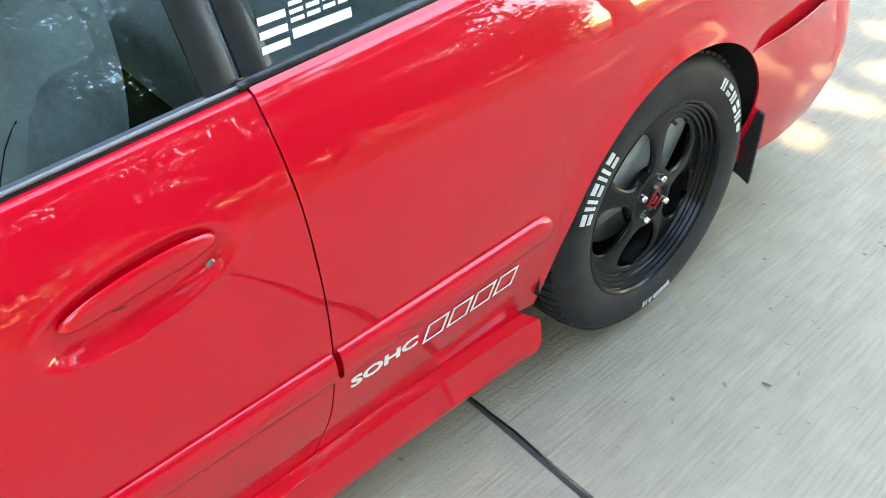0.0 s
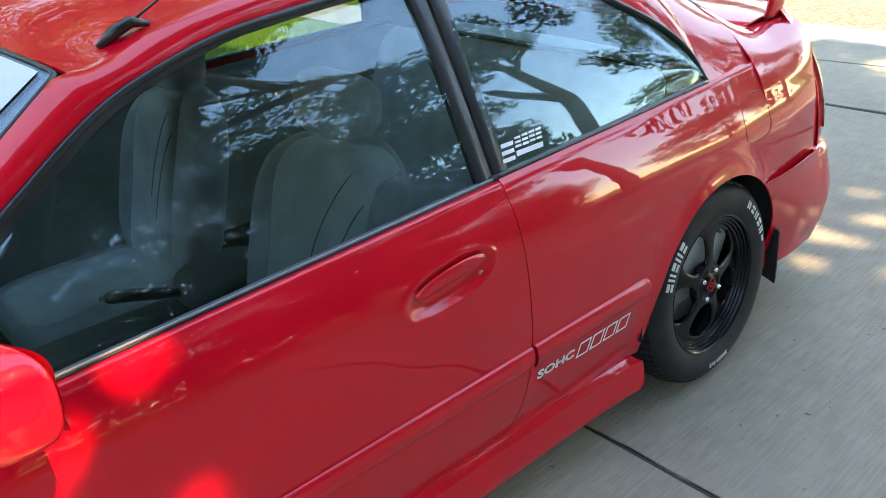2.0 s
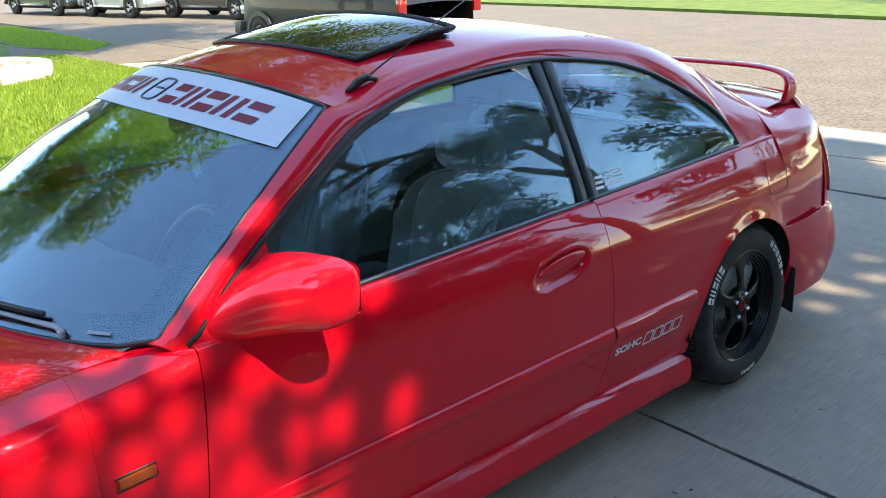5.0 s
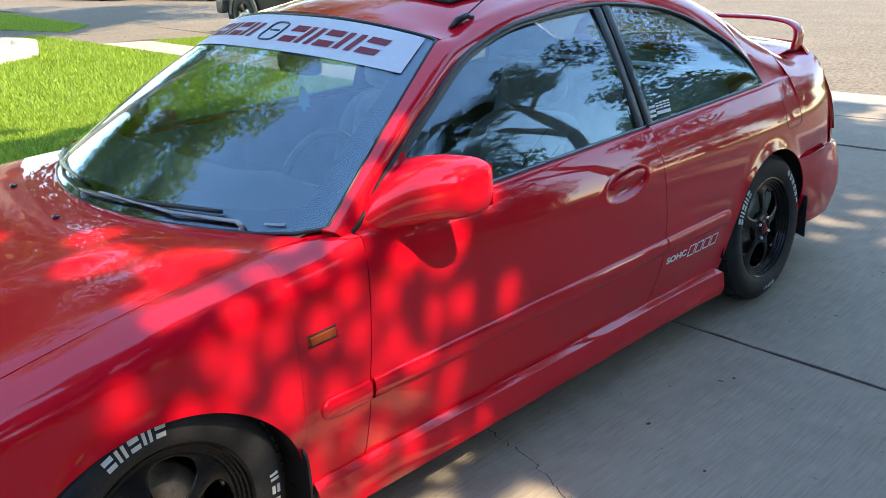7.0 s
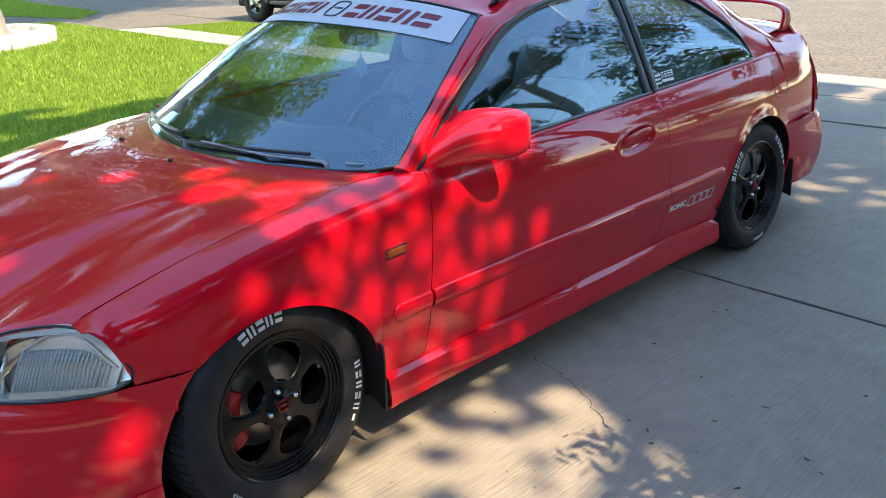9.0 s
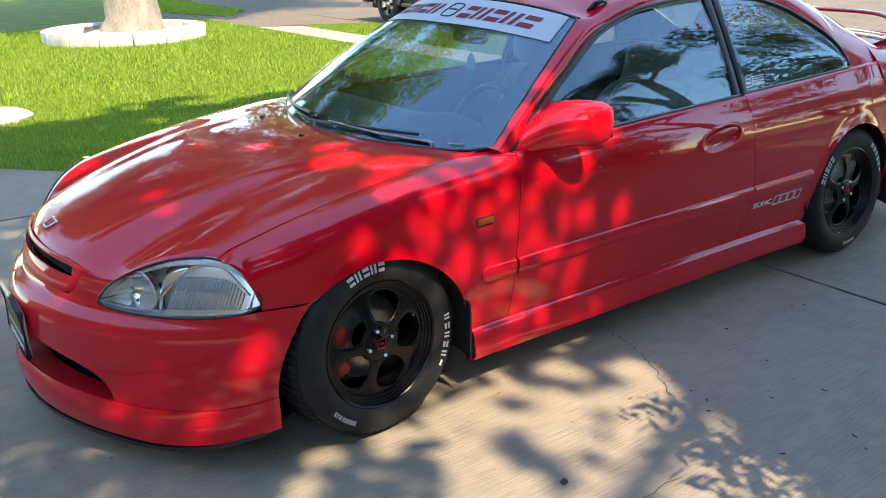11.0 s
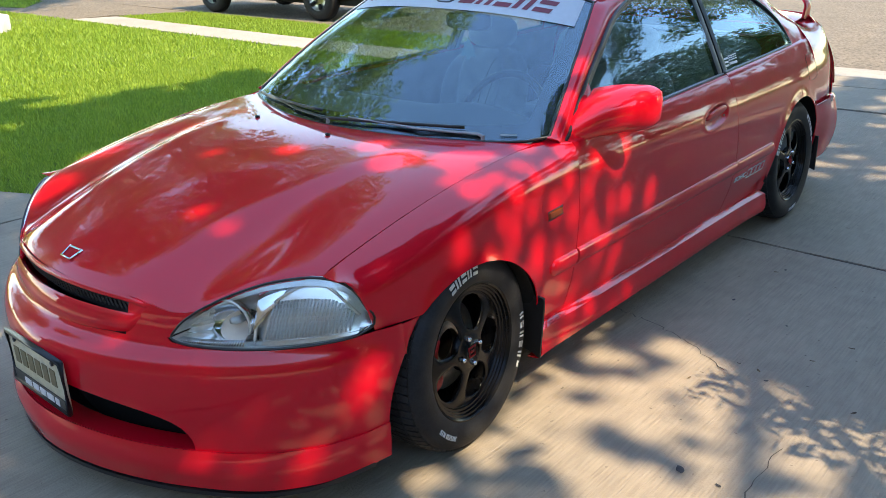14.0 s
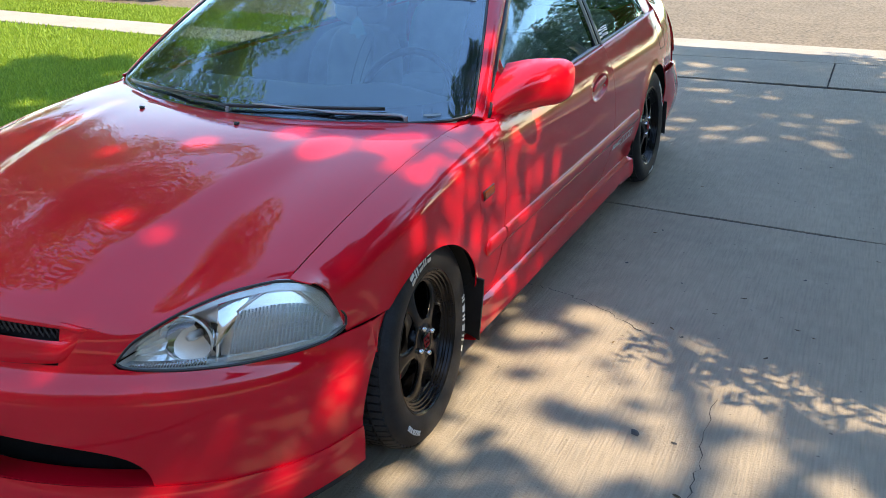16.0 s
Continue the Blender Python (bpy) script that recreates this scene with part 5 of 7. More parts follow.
# marks on the flank: lettering below the moulding and a sticker in the quarter window
def text_mesh(body, size, extrude=.0004):
    cu = bpy.data.curves.new("mark", 'FONT')
    cu.body, cu.size, cu.extrude, cu.resolution_u, cu.offset = body, size, extrude, 3, .0011
    tmp = bpy.data.objects.new("mark", cu)
    scene.collection.objects.link(tmp)
    me = bpy.data.meshes.new_from_object(tmp.evaluated_get(bpy.context.evaluated_depsgraph_get()))
    bpy.data.objects.remove(tmp)
    me.materials.clear()
    return me
me = text_mesh("SOHC", .033)
xs_ = [p.co.x for p in me.vertices]
wd = max(xs_) - min(xs_)
for p in me.vertices:
    y = .545 + (p.co.x - min(xs_)) / wd * .130
    z = .352 + p.co.y
    p.co = Vector((side_x(y, z) + .0012 + p.co.z, y, z))
me.materials.append(WHITE_VINYL)
mark = new("flank_mark", me)
mark.parent = quarters[0]
tagged(mark, "white SOHC lettering")
pcs = []
OUTLINE = [(0, 0, .12, 1), (.88, 0, 1, 1), (.12, .88, .88, 1), (.12, 0, .88, .12)]
for i, st in enumerate([OUTLINE] * 4):
    a = .690 + .052 * i
    for x0, y0, x1, y1 in st:
        vs_ = []
        for xx, yy in ((x0, y0), (x1, y0), (x1, y1), (x0, y1)):
            y, z = a + .045 * xx + .010 * (yy - .5), .339 + .043 * yy
            vs_.append((side_x(y, z) + .0015, y, z))
        pcs.append((vs_, [(0, 1, 2, 3)]))
    v, f = join(*pcs)
    mesh_part("flank_shape", v, f, WHITE_VINYL, quarters[0], "white outlined shape beside the lettering", smooth=False)
    pcs = []
pcs = []
for y0, y1, z0, z1 in ((.562, .600, .854, .896), (.605, .624, .874, .898), (.628, .647, .874, .899), (.651, .669, .875, .900), (.673, .691, .875, .900), (.605, .690, .858, .868)):
    n_ = 3
    for i in range(n_ if z1 - z0 > .02 else 1):
        zz0, zz1 = (z0 + (z1 - z0) * i / n_, z0 + (z1 - z0) * (i + .55) / n_) if z1 - z0 > .02 else (z0, z1)
        pcs.append(([(glass_x(z, y) + .004, y - .020 + .25 * (z - .85), z) for y, z in ((y0, zz0), (y1, zz0), (y1, zz1), (y0, zz1))], [(0, 1, 2, 3)]))
    v, f = join(*pcs)
    mesh_part("sticker", v, f, WHITE_VINYL, quarters[0], "white window sticker shape", smooth=False)
    pcs = []

# ---- inside the coupe ----
def soft_block(x0, x1, y0, y1, z0, z1, r, lean=0.0, bow=0.0, sub=6, taper=0.0, waist=0.0):
    """A padded block: rounded, leaning back with height."""
    bm = bmesh.new()
    bmesh.ops.create_cube(bm, size=2.0)
    bmesh.ops.subdivide_edges(bm, edges=list(bm.edges), cuts=sub, use_grid_fill=True)
    for p in bm.verts:
        c = p.co.copy()
        q = Vector([math.copysign(abs(t) ** 1.0, t) for t in c])
        n_ = (abs(q.x) ** r + abs(q.y) ** r + abs(q.z) ** r) ** (1 / r)
        m_ = max(abs(q.x), abs(q.y), abs(q.z))
        q = q / n_ * m_ if n_ else q
        z = (z0 + z1) / 2 + q.z * (z1 - z0) / 2
        slim = 1 - taper * max(0.0, q.z) ** 3 - waist * math.exp(-((q.z + .1) / .45) ** 2)
        p.co = Vector(((x0 + x1) / 2 + q.x * slim * (x1 - x0) / 2, (y0 + y1) / 2 + q.y * (y1 - y0) / 2 + lean * (z - z0) + bow * (q.x ** 2), z))
    return bm


for cx, wide_, fore, pad0, pad1 in ((.35, .262, 0, -.172, .232), (-.385, .245, -.035, -.140, .125)):
    seat = empty("car_seat", "grey cloth front seat")
    seat.parent = car
    part("cushion", soft_block(cx - .25, cx + .25, -.24, .26, .24, .38, 5), SEAT_DARK, seat, autosmooth=0)
    part("cushion_pad", soft_block(cx - .165, cx + .165, -.22, .24, .29, .395, 5), SEAT, seat, autosmooth=0)
    part("backrest", soft_block(cx - wide_, cx + wide_, .22 + fore, .38 + fore, .32, .865, 4, .26, -.05, 8, .20), SEAT_DARK, seat, autosmooth=0)
    pad = soft_block(cx + pad0, cx + pad1, .197 + fore, .34 + fore, .34, .862, 5, .26, -.012, 8, .12, .10)
    face_of = BVHTree.FromBMesh(pad)
    part("backrest_pad", pad, SEAT, seat, autosmooth=0)
    for head, foot_, down in ((.125, .030, .83), (.172, .095, .775)):    # stitched pleats curving down from the shoulder
        way = []
        for k in steps(0, 1, 16):
            x, z = cx + (foot_ + (head - foot_) * (1 - k) ** 1.7) * pad1 / .2, down - .25 * k
            hit = face_of.ray_cast(Vector((x, -.3, z)), Vector((0, 1, 0)))[0]
            if hit:
                way.append(hit)
        v, f = tube(way, .0014, 5)
        mesh_part("seam", v, f, DARK, seat, "dark stitched seam")
    part("headrest", soft_block(cx - .135, cx + .135, .335 + fore, .44 + fore, .875, 1.02, 3.2, .12, .02), SEAT, seat, autosmooth=0)
bench = empty("rear_bench", "grey cloth rear bench")
bench.parent = car
part("cushion", soft_block(-.60, .60, .75, 1.22, .30, .50, 6), SEAT_DARK, bench, autosmooth=0)
part("backrest", soft_block(-.60, .60, 1.12, 1.28, .42, .90, 6, .35), SEAT, bench, autosmooth=0)
v, f = grid(steps(-.6, .6, 4), [1.28, 1.8], lambda x, y: (x, y, .895))
mesh_part("parcel_shelf", v, f, CARPET, car, thick=.01)
v, f = grid(steps(-.72, .72, 4), [-1.0, 1.35], lambda x, y: (x, y, .235))
mesh_part("cabin_floor", v, f, CARPET, car, thick=.01)
def dash(x, k):
    prof = [(-1.02, .775), (-.90, .800), (-.76, .822), (-.66, .815), (-.615, .785), (-.60, .70), (-.64, .52), (-.70, .30)]
    y, z = prof[k]
    hump = .035 * math.exp(-((x - .36) / .17) ** 2) * (1 if 1 < k < 5 else 0)
    return (x, y + .10 * (abs(x) / .7) ** 2 * (k < 3), z + hump)
v, f = grid(steps(-.70, .70, 36), list(range(8)), dash)
mesh_part("dashboard", v, f, DASH, car, "grey plastic dashboard with an instrument hood")
wheel_c = Vector((.36, -.545, .76))
def rim_pt(w, r=.185):
    return wheel_c + Vector((r * math.cos(w), r * math.sin(w) * .42, r * math.sin(w) * .90))
v, f = tube([rim_pt(w) for w in steps(0, 2 * math.pi, 40)[:-1]], .014, 8, closed=True)
sw = mesh_part("steering_wheel", v, f, BLACK_TRIM, car, "dark steering wheel")
part("boss", soft_block(.29, .43, -.60, -.55, .70, .80, 3), BLACK_TRIM, sw, autosmooth=0)
for w in (0, math.pi, -1.2, -1.94):
    v, f = tube([wheel_c + Vector((0, -.02, -.01)), rim_pt(w, .18)], .013, 6)
    mesh_part("spoke", v, f, BLACK_TRIM, sw)
part("rear_view_mirror", soft_block(-.045, .175, -.385, -.355, 1.055, 1.125, 4), BLACK_TRIM, car, "black interior mirror", autosmooth=0)
v, f = tube([(.06, -.36, 1.115), (.05, -.33, 1.22)], .010, 6)
mesh_part("mirror_stalk", v, f, BLACK_TRIM, car)
v, f = tube([(.05, -.355, 1.06), (.05, -.352, 1.01)], .0012, 4)
fr = mesh_part("air_freshener", v, f, BLACK_TRIM, car, "pale blue hanging air freshener on a string")
prof = [(-.035, 1.0), (-.022, 1.02), (-.03, 1.022), (-.016, 1.042), (-.022, 1.044), (0, 1.068), (.022, 1.044), (.016, 1.042), (.03, 1.022), (.022, 1.02), (.035, 1.0), (.008, 1.0), (.008, .985), (-.008, .985), (-.008, 1.0)]
bm = bmesh.new()
face = bm.faces.new([bm.verts.new((x * 1.15 + .05, -.355, z - .05)) for x, z in prof])
ext = bmesh.ops.extrude_face_region(bm, geom=[face])
for e in ext["geom"]:
    if isinstance(e, bmesh.types.BMVert):
        e.co.y += .003
bmesh.ops.recalc_face_normals(bm, faces=bm.faces)
part("card", bm, surface("pale_blue_card", (.25, .5, .6), .8), fr, smooth=False)
part("sun_visor", soft_block(.12, .42, -.25, -.10, 1.155, 1.172, 6, 0), LINER, car, "pale folded sun visor", autosmooth=0)
part("sun_visor", soft_block(-.42, -.12, -.25, -.10, 1.155, 1.172, 6, 0), LINER, car, "pale folded sun visor", autosmooth=0)
part("gear_console", soft_block(-.09, .09, -.62, .25, .24, .42, 5), DASH, car, autosmooth=0)
v, f = tube([Vector((-.01, .20, .40)), Vector((-.01, .10, .445)), Vector((-.01, .02, .474)), Vector((-.01, -.07, .500)), Vector((-.01, -.082, .503))], [.013, .014, .017, .0165, .010], 10)
lever = mesh_part("hand_brake", v, f, BLACK_TRIM, car, "black hand brake lever")
v, f = tube([Vector((-.01, -.080, .5025)), Vector((-.01, -.094, .5065))], .006, 8)
mesh_part("release_button", v, f, GREY_TRIM, lever)
part("console_box", soft_block(-.085, .085, .10, .36, .30, .50, 4), DASH, car, "dark plastic console box", autosmooth=0)


# ---- ground, driveway, lawn, street ----
def concrete_mat(name, a, b, brush=0.0, speck=(.25, .31), grit=38.0):
    m = surface(name, a, .92, scale=1.3, second=b, bump=.6, bump_scale=140)
    nodes, links = m.node_tree.nodes, m.node_tree.links
    p = nodes["Principled BSDF"]
    base = p.inputs["Base Color"].links[0].from_socket
    tc = [n for n in nodes if n.type == 'TEX_COORD'][0]
    # broom strokes across the slab and dark specks
    mp = nodes.new("ShaderNodeMapping")
    mp.inputs["Scale"].default_value = (120.0, 7.0, 1.0)
    mp.inputs["Rotation"].default_value = (0, 0, .02)
    links.new(tc.outputs["Object"], mp.inputs["Vector"])
    st = nodes.new("ShaderNodeTexNoise")
    st.inputs["Scale"].default_value, st.inputs["Detail"].default_value = 1.0, 3
    links.new(mp.outputs["Vector"], st.inputs["Vector"])
    r1 = nodes.new("ShaderNodeMapRange")
    r1.inputs["From Min"].default_value, r1.inputs["From Max"].default_value = .3, .7
    r1.inputs["To Min"].default_value, r1.inputs["To Max"].default_value = 1 - brush, 1 + brush
    links.new(st.outputs["Fac"], r1.inputs["Value"])
    sp = nodes.new("ShaderNodeTexNoise")
    sp.inputs["Scale"].default_value, sp.inputs["Detail"].default_value = grit, 3
    links.new(tc.outputs["Object"], sp.inputs["Vector"])
    r2 = nodes.new("ShaderNodeMapRange")
    r2.inputs["From Min"].default_value, r2.inputs["From Max"].default_value = speck
    r2.inputs["To Min"].default_value, r2.inputs["To Max"].default_value = .5, 1.0
    links.new(sp.outputs["Fac"], r2.inputs["Value"])
    mu = nodes.new("ShaderNodeMath")
    mu.operation = 'MULTIPLY'
    links.new(r1.outputs[0], mu.inputs[0])
    links.new(r2.outputs[0], mu.inputs[1])
    hs = nodes.new("ShaderNodeHueSaturation")
    links.new(base, hs.inputs["Color"])
    links.new(mu.outputs[0], hs.inputs["Value"])
    links.new(hs.outputs["Color"], p.inputs["Base Color"])
    bp = [n for n in nodes if n.type == 'BUMP'][0]
    ad = nodes.new("ShaderNodeMath")
    ad.operation = 'MULTIPLY_ADD'                        # the strokes are grooves
    ad.inputs[1].default_value = 1.0 + 9.0 * brush
    links.new(bp.inputs["Height"].links[0].from_socket, ad.inputs[2])
    links.new(st.outputs["Fac"], ad.inputs[0])
    links.new(ad.outputs[0], bp.inputs["Height"])
    return m


CONCRETE = concrete_mat("driveway_concrete", (.328, .270, .198), (.254, .211, .158), .11)
WALK_CONCRETE = concrete_mat("sidewalk_concrete", (.41, .365, .305), (.33, .295, .25), .04)
ASPHALT = concrete_mat("tan_chip_seal_street", (.245, .197, .140), (.195, .155, .110), .05, (.36, .56), 26.0)
SOIL = surface("lawn_soil", (.17, .24, .03), 1.0, scale=2.5, second=(.08, .12, .02), bump=.8, bump_scale=60)
CRACK = surface("crack_dirt", (.045, .04, .035), 1.0)
ground = tagged(mesh_part("ground", [(-400, -400, -.16), (400, -400, -.16), (400, 400, -.16), (-400, 400, -.16)], [(0, 1, 2, 3)], SOIL, smooth=False), kind="structure", label="flat ground reaching the horizon")
driveway = tagged(mesh_part("driveway", [(-7, -9, -.03), (4.61, -9, -.03), (4.61, 5.9, -.03), (-7, 5.9, -.03)], [(0, 1, 2, 3)], CRACK, smooth=False), kind="structure", label="pale concrete driveway with recessed joints")


def flat_piece(name, outline, z0, z1, material, parent=None, edge=.004):
    bm = bmesh.new()
    face = bm.faces.new([bm.verts.new((x, y, z0)) for x, y in outline])
    bm.normal_update()
    if face.normal.z < 0:
        face.normal_flip()
    ext = bmesh.ops.extrude_face_region(bm, geom=[face])
    for e in ext["geom"]:
        if isinstance(e, bmesh.types.BMVert):
            e.co.z = z1
    bmesh.ops.recalc_face_normals(bm, faces=bm.faces)
    if edge:
        top = [e for e in bm.edges if all(abs(q.co.z - z1) < 1e-6 for q in e.verts)]
        bmesh.ops.bevel(bm, geom=top, offset=edge, segments=2, affect='EDGES')
    return part(name, bm, material, parent, smooth=False)


def wavy(a, b, n, amp, seed):
    """A slightly ragged edge from a to b."""
    r = random.Random(seed)
    return [(a[0] + (b[0] - a[0]) * i / n + r.uniform(-amp, amp) * (0 < i < n), a[1] + (b[1] - a[1]) * i / n + r.uniform(-amp, amp) * (0 < i < n)) for i in range(n + 1)]


J = .006
jf, jb = wavy((4.6, .875 - J), (-1.62, .865 - J), 40, .004, 3), wavy((-1.62, .865 + J), (4.6, .875 + J), 40, .004, 4)
slabs = [[(-2.40, -2.62), (4.6, -2.62)] + jf + [(-1.62, -.3), (-1.8, -.62), (-2.1, -.80), (-2.36, -.87)],
         jb + wavy((4.6, 4.46 - .003), (-1.62, 4.10 - .003), 20, .003, 5),
         [(-1.62, 4.10 + .003), (1.60 - .003, 4.36 + .003), (1.60 - .003, 5.50 - .003), (-1.62, 5.05 - .003)],
         [(1.60 + .003, 4.36 + .003), (4.6, 4.46 + .003), (4.6, 5.85 - .003), (1.60 + .003, 5.50 - .003)],
         [(-1.75, 5.05 + .003), (1.60, 5.50 + .003), (4.7, 5.85 + .003), (4.9, 6.1), (-1.9, 5.75)],
         [(-2.42, -2.6), (-2.37, -.885), (-2.67, -.94), (-3.1, -1.14), (-3.87, -1.81), (-7.0, -4.4), (-7.0, -7), (-2.42, -7)],
         [(-2.40, -2.635), (4.6, -2.635), (4.6, -9), (-2.40, -9)]]
for o in slabs:
    flat_piece("slab", o, -.04, 0, CONCRETE, driveway)
r_ = random.Random(8)
# dark packing low in the joints
for line in ([(4.6, .875), (-1.62, .865)], [(-1.62, 4.10), (1.6, 4.36), (4.6, 4.46)], [(-1.62, 5.05), (1.6, 5.50), (4.6, 5.85)], [(1.6, 4.36), (1.6, 5.5)], [(-2.40, -2.627), (4.6, -2.627)], [(-2.405, -2.6), (-2.38, -.88)]):
    v, f = [], []
    for i, (x, y) in enumerate(line):
        ex, ey = (line[-1][0] - line[0][0]), (line[-1][1] - line[0][1])
        l_ = math.hypot(ex, ey)
        v += [(x - ey / l_ * .02, y + ex / l_ * .02, -.004), (x + ey / l_ * .02, y - ex / l_ * .02, -.004)]
        if i:
            f.append((2 * i - 2, 2 * i - 1, 2 * i + 1, 2 * i))
    mesh_part("joint_packing", v, f, CRACK, driveway, smooth=False)


def crack(points, width):
    """A hairline crack, ragged, filled with dirt."""
    pts = []
    for (x0, y0), (x1, y1) in zip(points, points[1:]):
        for i in range(8):
            t = i / 8
            pts.append((x0 + (x1 - x0) * t + r_.uniform(-.010, .010), y0 + (y1 - y0) * t + r_.uniform(-.010, .010)))
    pts.append(points[-1])
    vs_ = []
    for i, (x, y) in enumerate(pts):
        w = width * r_.uniform(.3, 1.0)
        vs_ += [(x - w * .5, y - w * .5, .0012), (x + w * .5, y + w * .5, .0012)]
    return mesh_part("crack", vs_, [(2 * i, 2 * i + 1, 2 * i + 3, 2 * i + 2) for i in range(len(pts) - 1)], CRACK, driveway, smooth=False)


crack([(.62, -.20), (.77, -.225), (.93, -.255), (1.08, -.32), (1.25, -.42)], .0035)
crack([(1.573, -.77), (1.582, -1.08), (1.593, -1.30), (1.60, -1.5)], .0028)
crack([(-2.0, -1.9), (-2.4, -1.7)], .006)
LITTER = surface("dry_leaf_litter", (.10, .065, .03), .9, vary=.5, scale=30, per_object=.4)
STAIN = surface("tar_spot", (.035, .032, .03), .7, vary=.3, scale=60)


def scrap(name, x, y, size, material, label, seed, slim=.5):
    """A small curled flake lying on the slab."""
    r = random.Random(seed)
    turn = r.uniform(0, 6.28)
    vs_, n_ = [(0, 0, size * .22)], 9
    for i in range(n_):
        w = 2 * math.pi * i / n_
        a, b = size * math.cos(w) * r.uniform(.8, 1.1), size * slim * math.sin(w) * r.uniform(.7, 1.2)
        vs_.append((a * math.cos(turn) - b * math.sin(turn), a * math.sin(turn) + b * math.cos(turn), .0006 + size * .25 * abs(math.cos(w)) * r.uniform(.1, .8)))
    me_ = [(0, 1 + i, 1 + (i + 1) % n_) for i in range(n_)]
    ob = mesh_part(name, vs_, me_, material)
    ob.location = (x, y, .0012)
    return tagged(ob, label, "leaf" if name == "fallen_leaf" else "spot", group="litter on the driveway")


for i, (x, y, d) in enumerate(((1.389, -1.05, .018), (1.392, -.406, .010), (1.502, -1.05, .009), (1.045, .155, .010), (1.30, .05, .007), (1.75, .30, .009), (1.10, .60, .008), (2.2, 1.4, .010), (1.6, 1.9, .009), (1.15, -2.35, .010), (.9, -2.1, .012))):
    scrap("tar_spot", x, y, d, STAIN, "small dark spot of dirt on the concrete", i, .7)
for i in range(26):
    scrap("fallen_leaf", r_.uniform(.95, 2.4), r_.uniform(-1.9, 3.4), r_.uniform(.007, .014), LITTER, "small dry brown leaf lying on the concrete", 40 + i, .35)
for i in range(12):
    scrap("fallen_leaf", r_.uniform(-2.3, -1.0), r_.uniform(-2.6, -1.0), r_.uniform(.008, .016), LITTER, "small dry brown leaf lying on the concrete", 80 + i, .35)
flat = lambda name, o, z1, m, label: tagged(flat_piece(name, o, -.15, z1, m, None, 0), kind="structure", label=label)
flat("lawn", [(-60, 4.02), (-60, -40), (-9, -40), (-7.0, -4.4), (-3.87, -1.81), (-3.1, -1.14), (-2.67, -.94), (-2.36, -.86), (-2.1, -.79), (-1.8, -.60), (-1.64, -.3), (-1.64, 4.02)], -.02, SOIL, "mown green lawn beside the driveway")
flat("sidewalk", wavy((-12.3, 4.04), (-1.64, 4.04), 30, .012, 6) + wavy((-1.64, 4.72), (-12.0, 4.76), 30, .012, 7), .0, WALK_CONCRETE, "pale concrete sidewalk crossing the lawn")
flat("parkway", [(-12.0, 4.62), (-9, 4.78), (-1.66, 4.74), (-1.9, 5.75), (-3.0, 6.0), (-11.4, 6.0), (-11.9, 5.4)], -.02, SOIL, "grass strip between sidewalk and street")
# darker street material on concrete: the tree shade is in the colour
flat("neighbour_driveway", [(-12.35, 3.0), (-12.35, 4.8), (-11.95, 5.3), (-11.5, 6.03), (-22, 6.4), (-24, 5.6), (-17, 3.6), (-14, 2.9)], -.008, ASPHALT, "neighbouring concrete driveway, tree shade put into its darker colour")
flat("far_verge", [(-24, 4.6), (-17.5, 3.9), (-15.2, 4.6), (-16.5, 5.6), (-26, 6.0)], .0, SOIL, "patch of grass beyond the planter")
flat("gutter", [(-3.0, 6.02), (-1.9, 5.77), (4.9, 6.12), (14, 6.5), (14, 7.1), (-1.5, 6.35), (-3.0, 6.35)], -.01, WALK_CONCRETE, "pale concrete gutter apron")
flat("street", [(-250, 6.9), (-22, 6.42), (-3.0, 6.05), (-3.0, 6.37), (-1.5, 6.37), (14, 7.12), (60, 7.4), (60, 19.5), (-4, 19.5), (-16, 21), (-250, 30)], -.03, ASPHALT, "tan chip-seal street in full sun")
flat("far_lawn", [(-250, 30.1), (-16, 21.1), (-4, 19.6), (60, 19.6), (60, 90), (-250, 90)], .05, SOIL, "far lawn across the street")
flat("lawn_right", [(4.62, -30), (40, -30), (40, 6.3), (4.95, 6.1), (4.62, 5.5)], -.02, SOIL, "lawn on the other side of the driveway")


def blades(name, region, count, seed, label, h=.05, inside=None):
    """Grass blades, each a bent pair of triangles, as one piece of stuff."""
    rng = np.random.default_rng(seed)
    x0, x1, y0, y1 = region
    n = count
    px, py = rng.uniform(x0, x1, n), rng.uniform(y0, y1, n)
    if inside is not None:
        k = inside(px, py)
        px, py = px[k], py[k]
        n = len(px)
    hgt = h * rng.uniform(.5, 1.3, n)
    a = rng.uniform(0, 2 * np.pi, n)
    w = .0045 + .003 * rng.uniform(size=n) + .0006 * np.abs(px)
    bx, by = np.cos(a) * w, np.sin(a) * w
    lx, ly = rng.normal(0, .022, n), rng.normal(0, .022, n)
    z = np.full(n, -.025)
    vs_ = np.stack([np.stack([px - bx, py - by, z], 1), np.stack([px + bx, py + by, z], 1), np.stack([px + lx, py + ly, z + hgt], 1)], 1).reshape(-1, 3)
    me = bpy.data.meshes.new(name)
    me.vertices.add(3 * n)
    me.vertices.foreach_set("co", vs_.astype(np.float32).ravel())
    me.loops.add(3 * n)
    me.loops.foreach_set("vertex_index", np.arange(3 * n, dtype=np.int32))
    me.polygons.add(n)
    me.polygons.foreach_set("loop_start", np.arange(0, 3 * n, 3, dtype=np.int32))
    me.polygons.foreach_set("loop_total", np.full(n, 3, dtype=np.int32))
    me.update()
    me.validate()
    me.materials.append(GRASS)
    return tagged(new(name, me), label, "grass", kind="stuff")


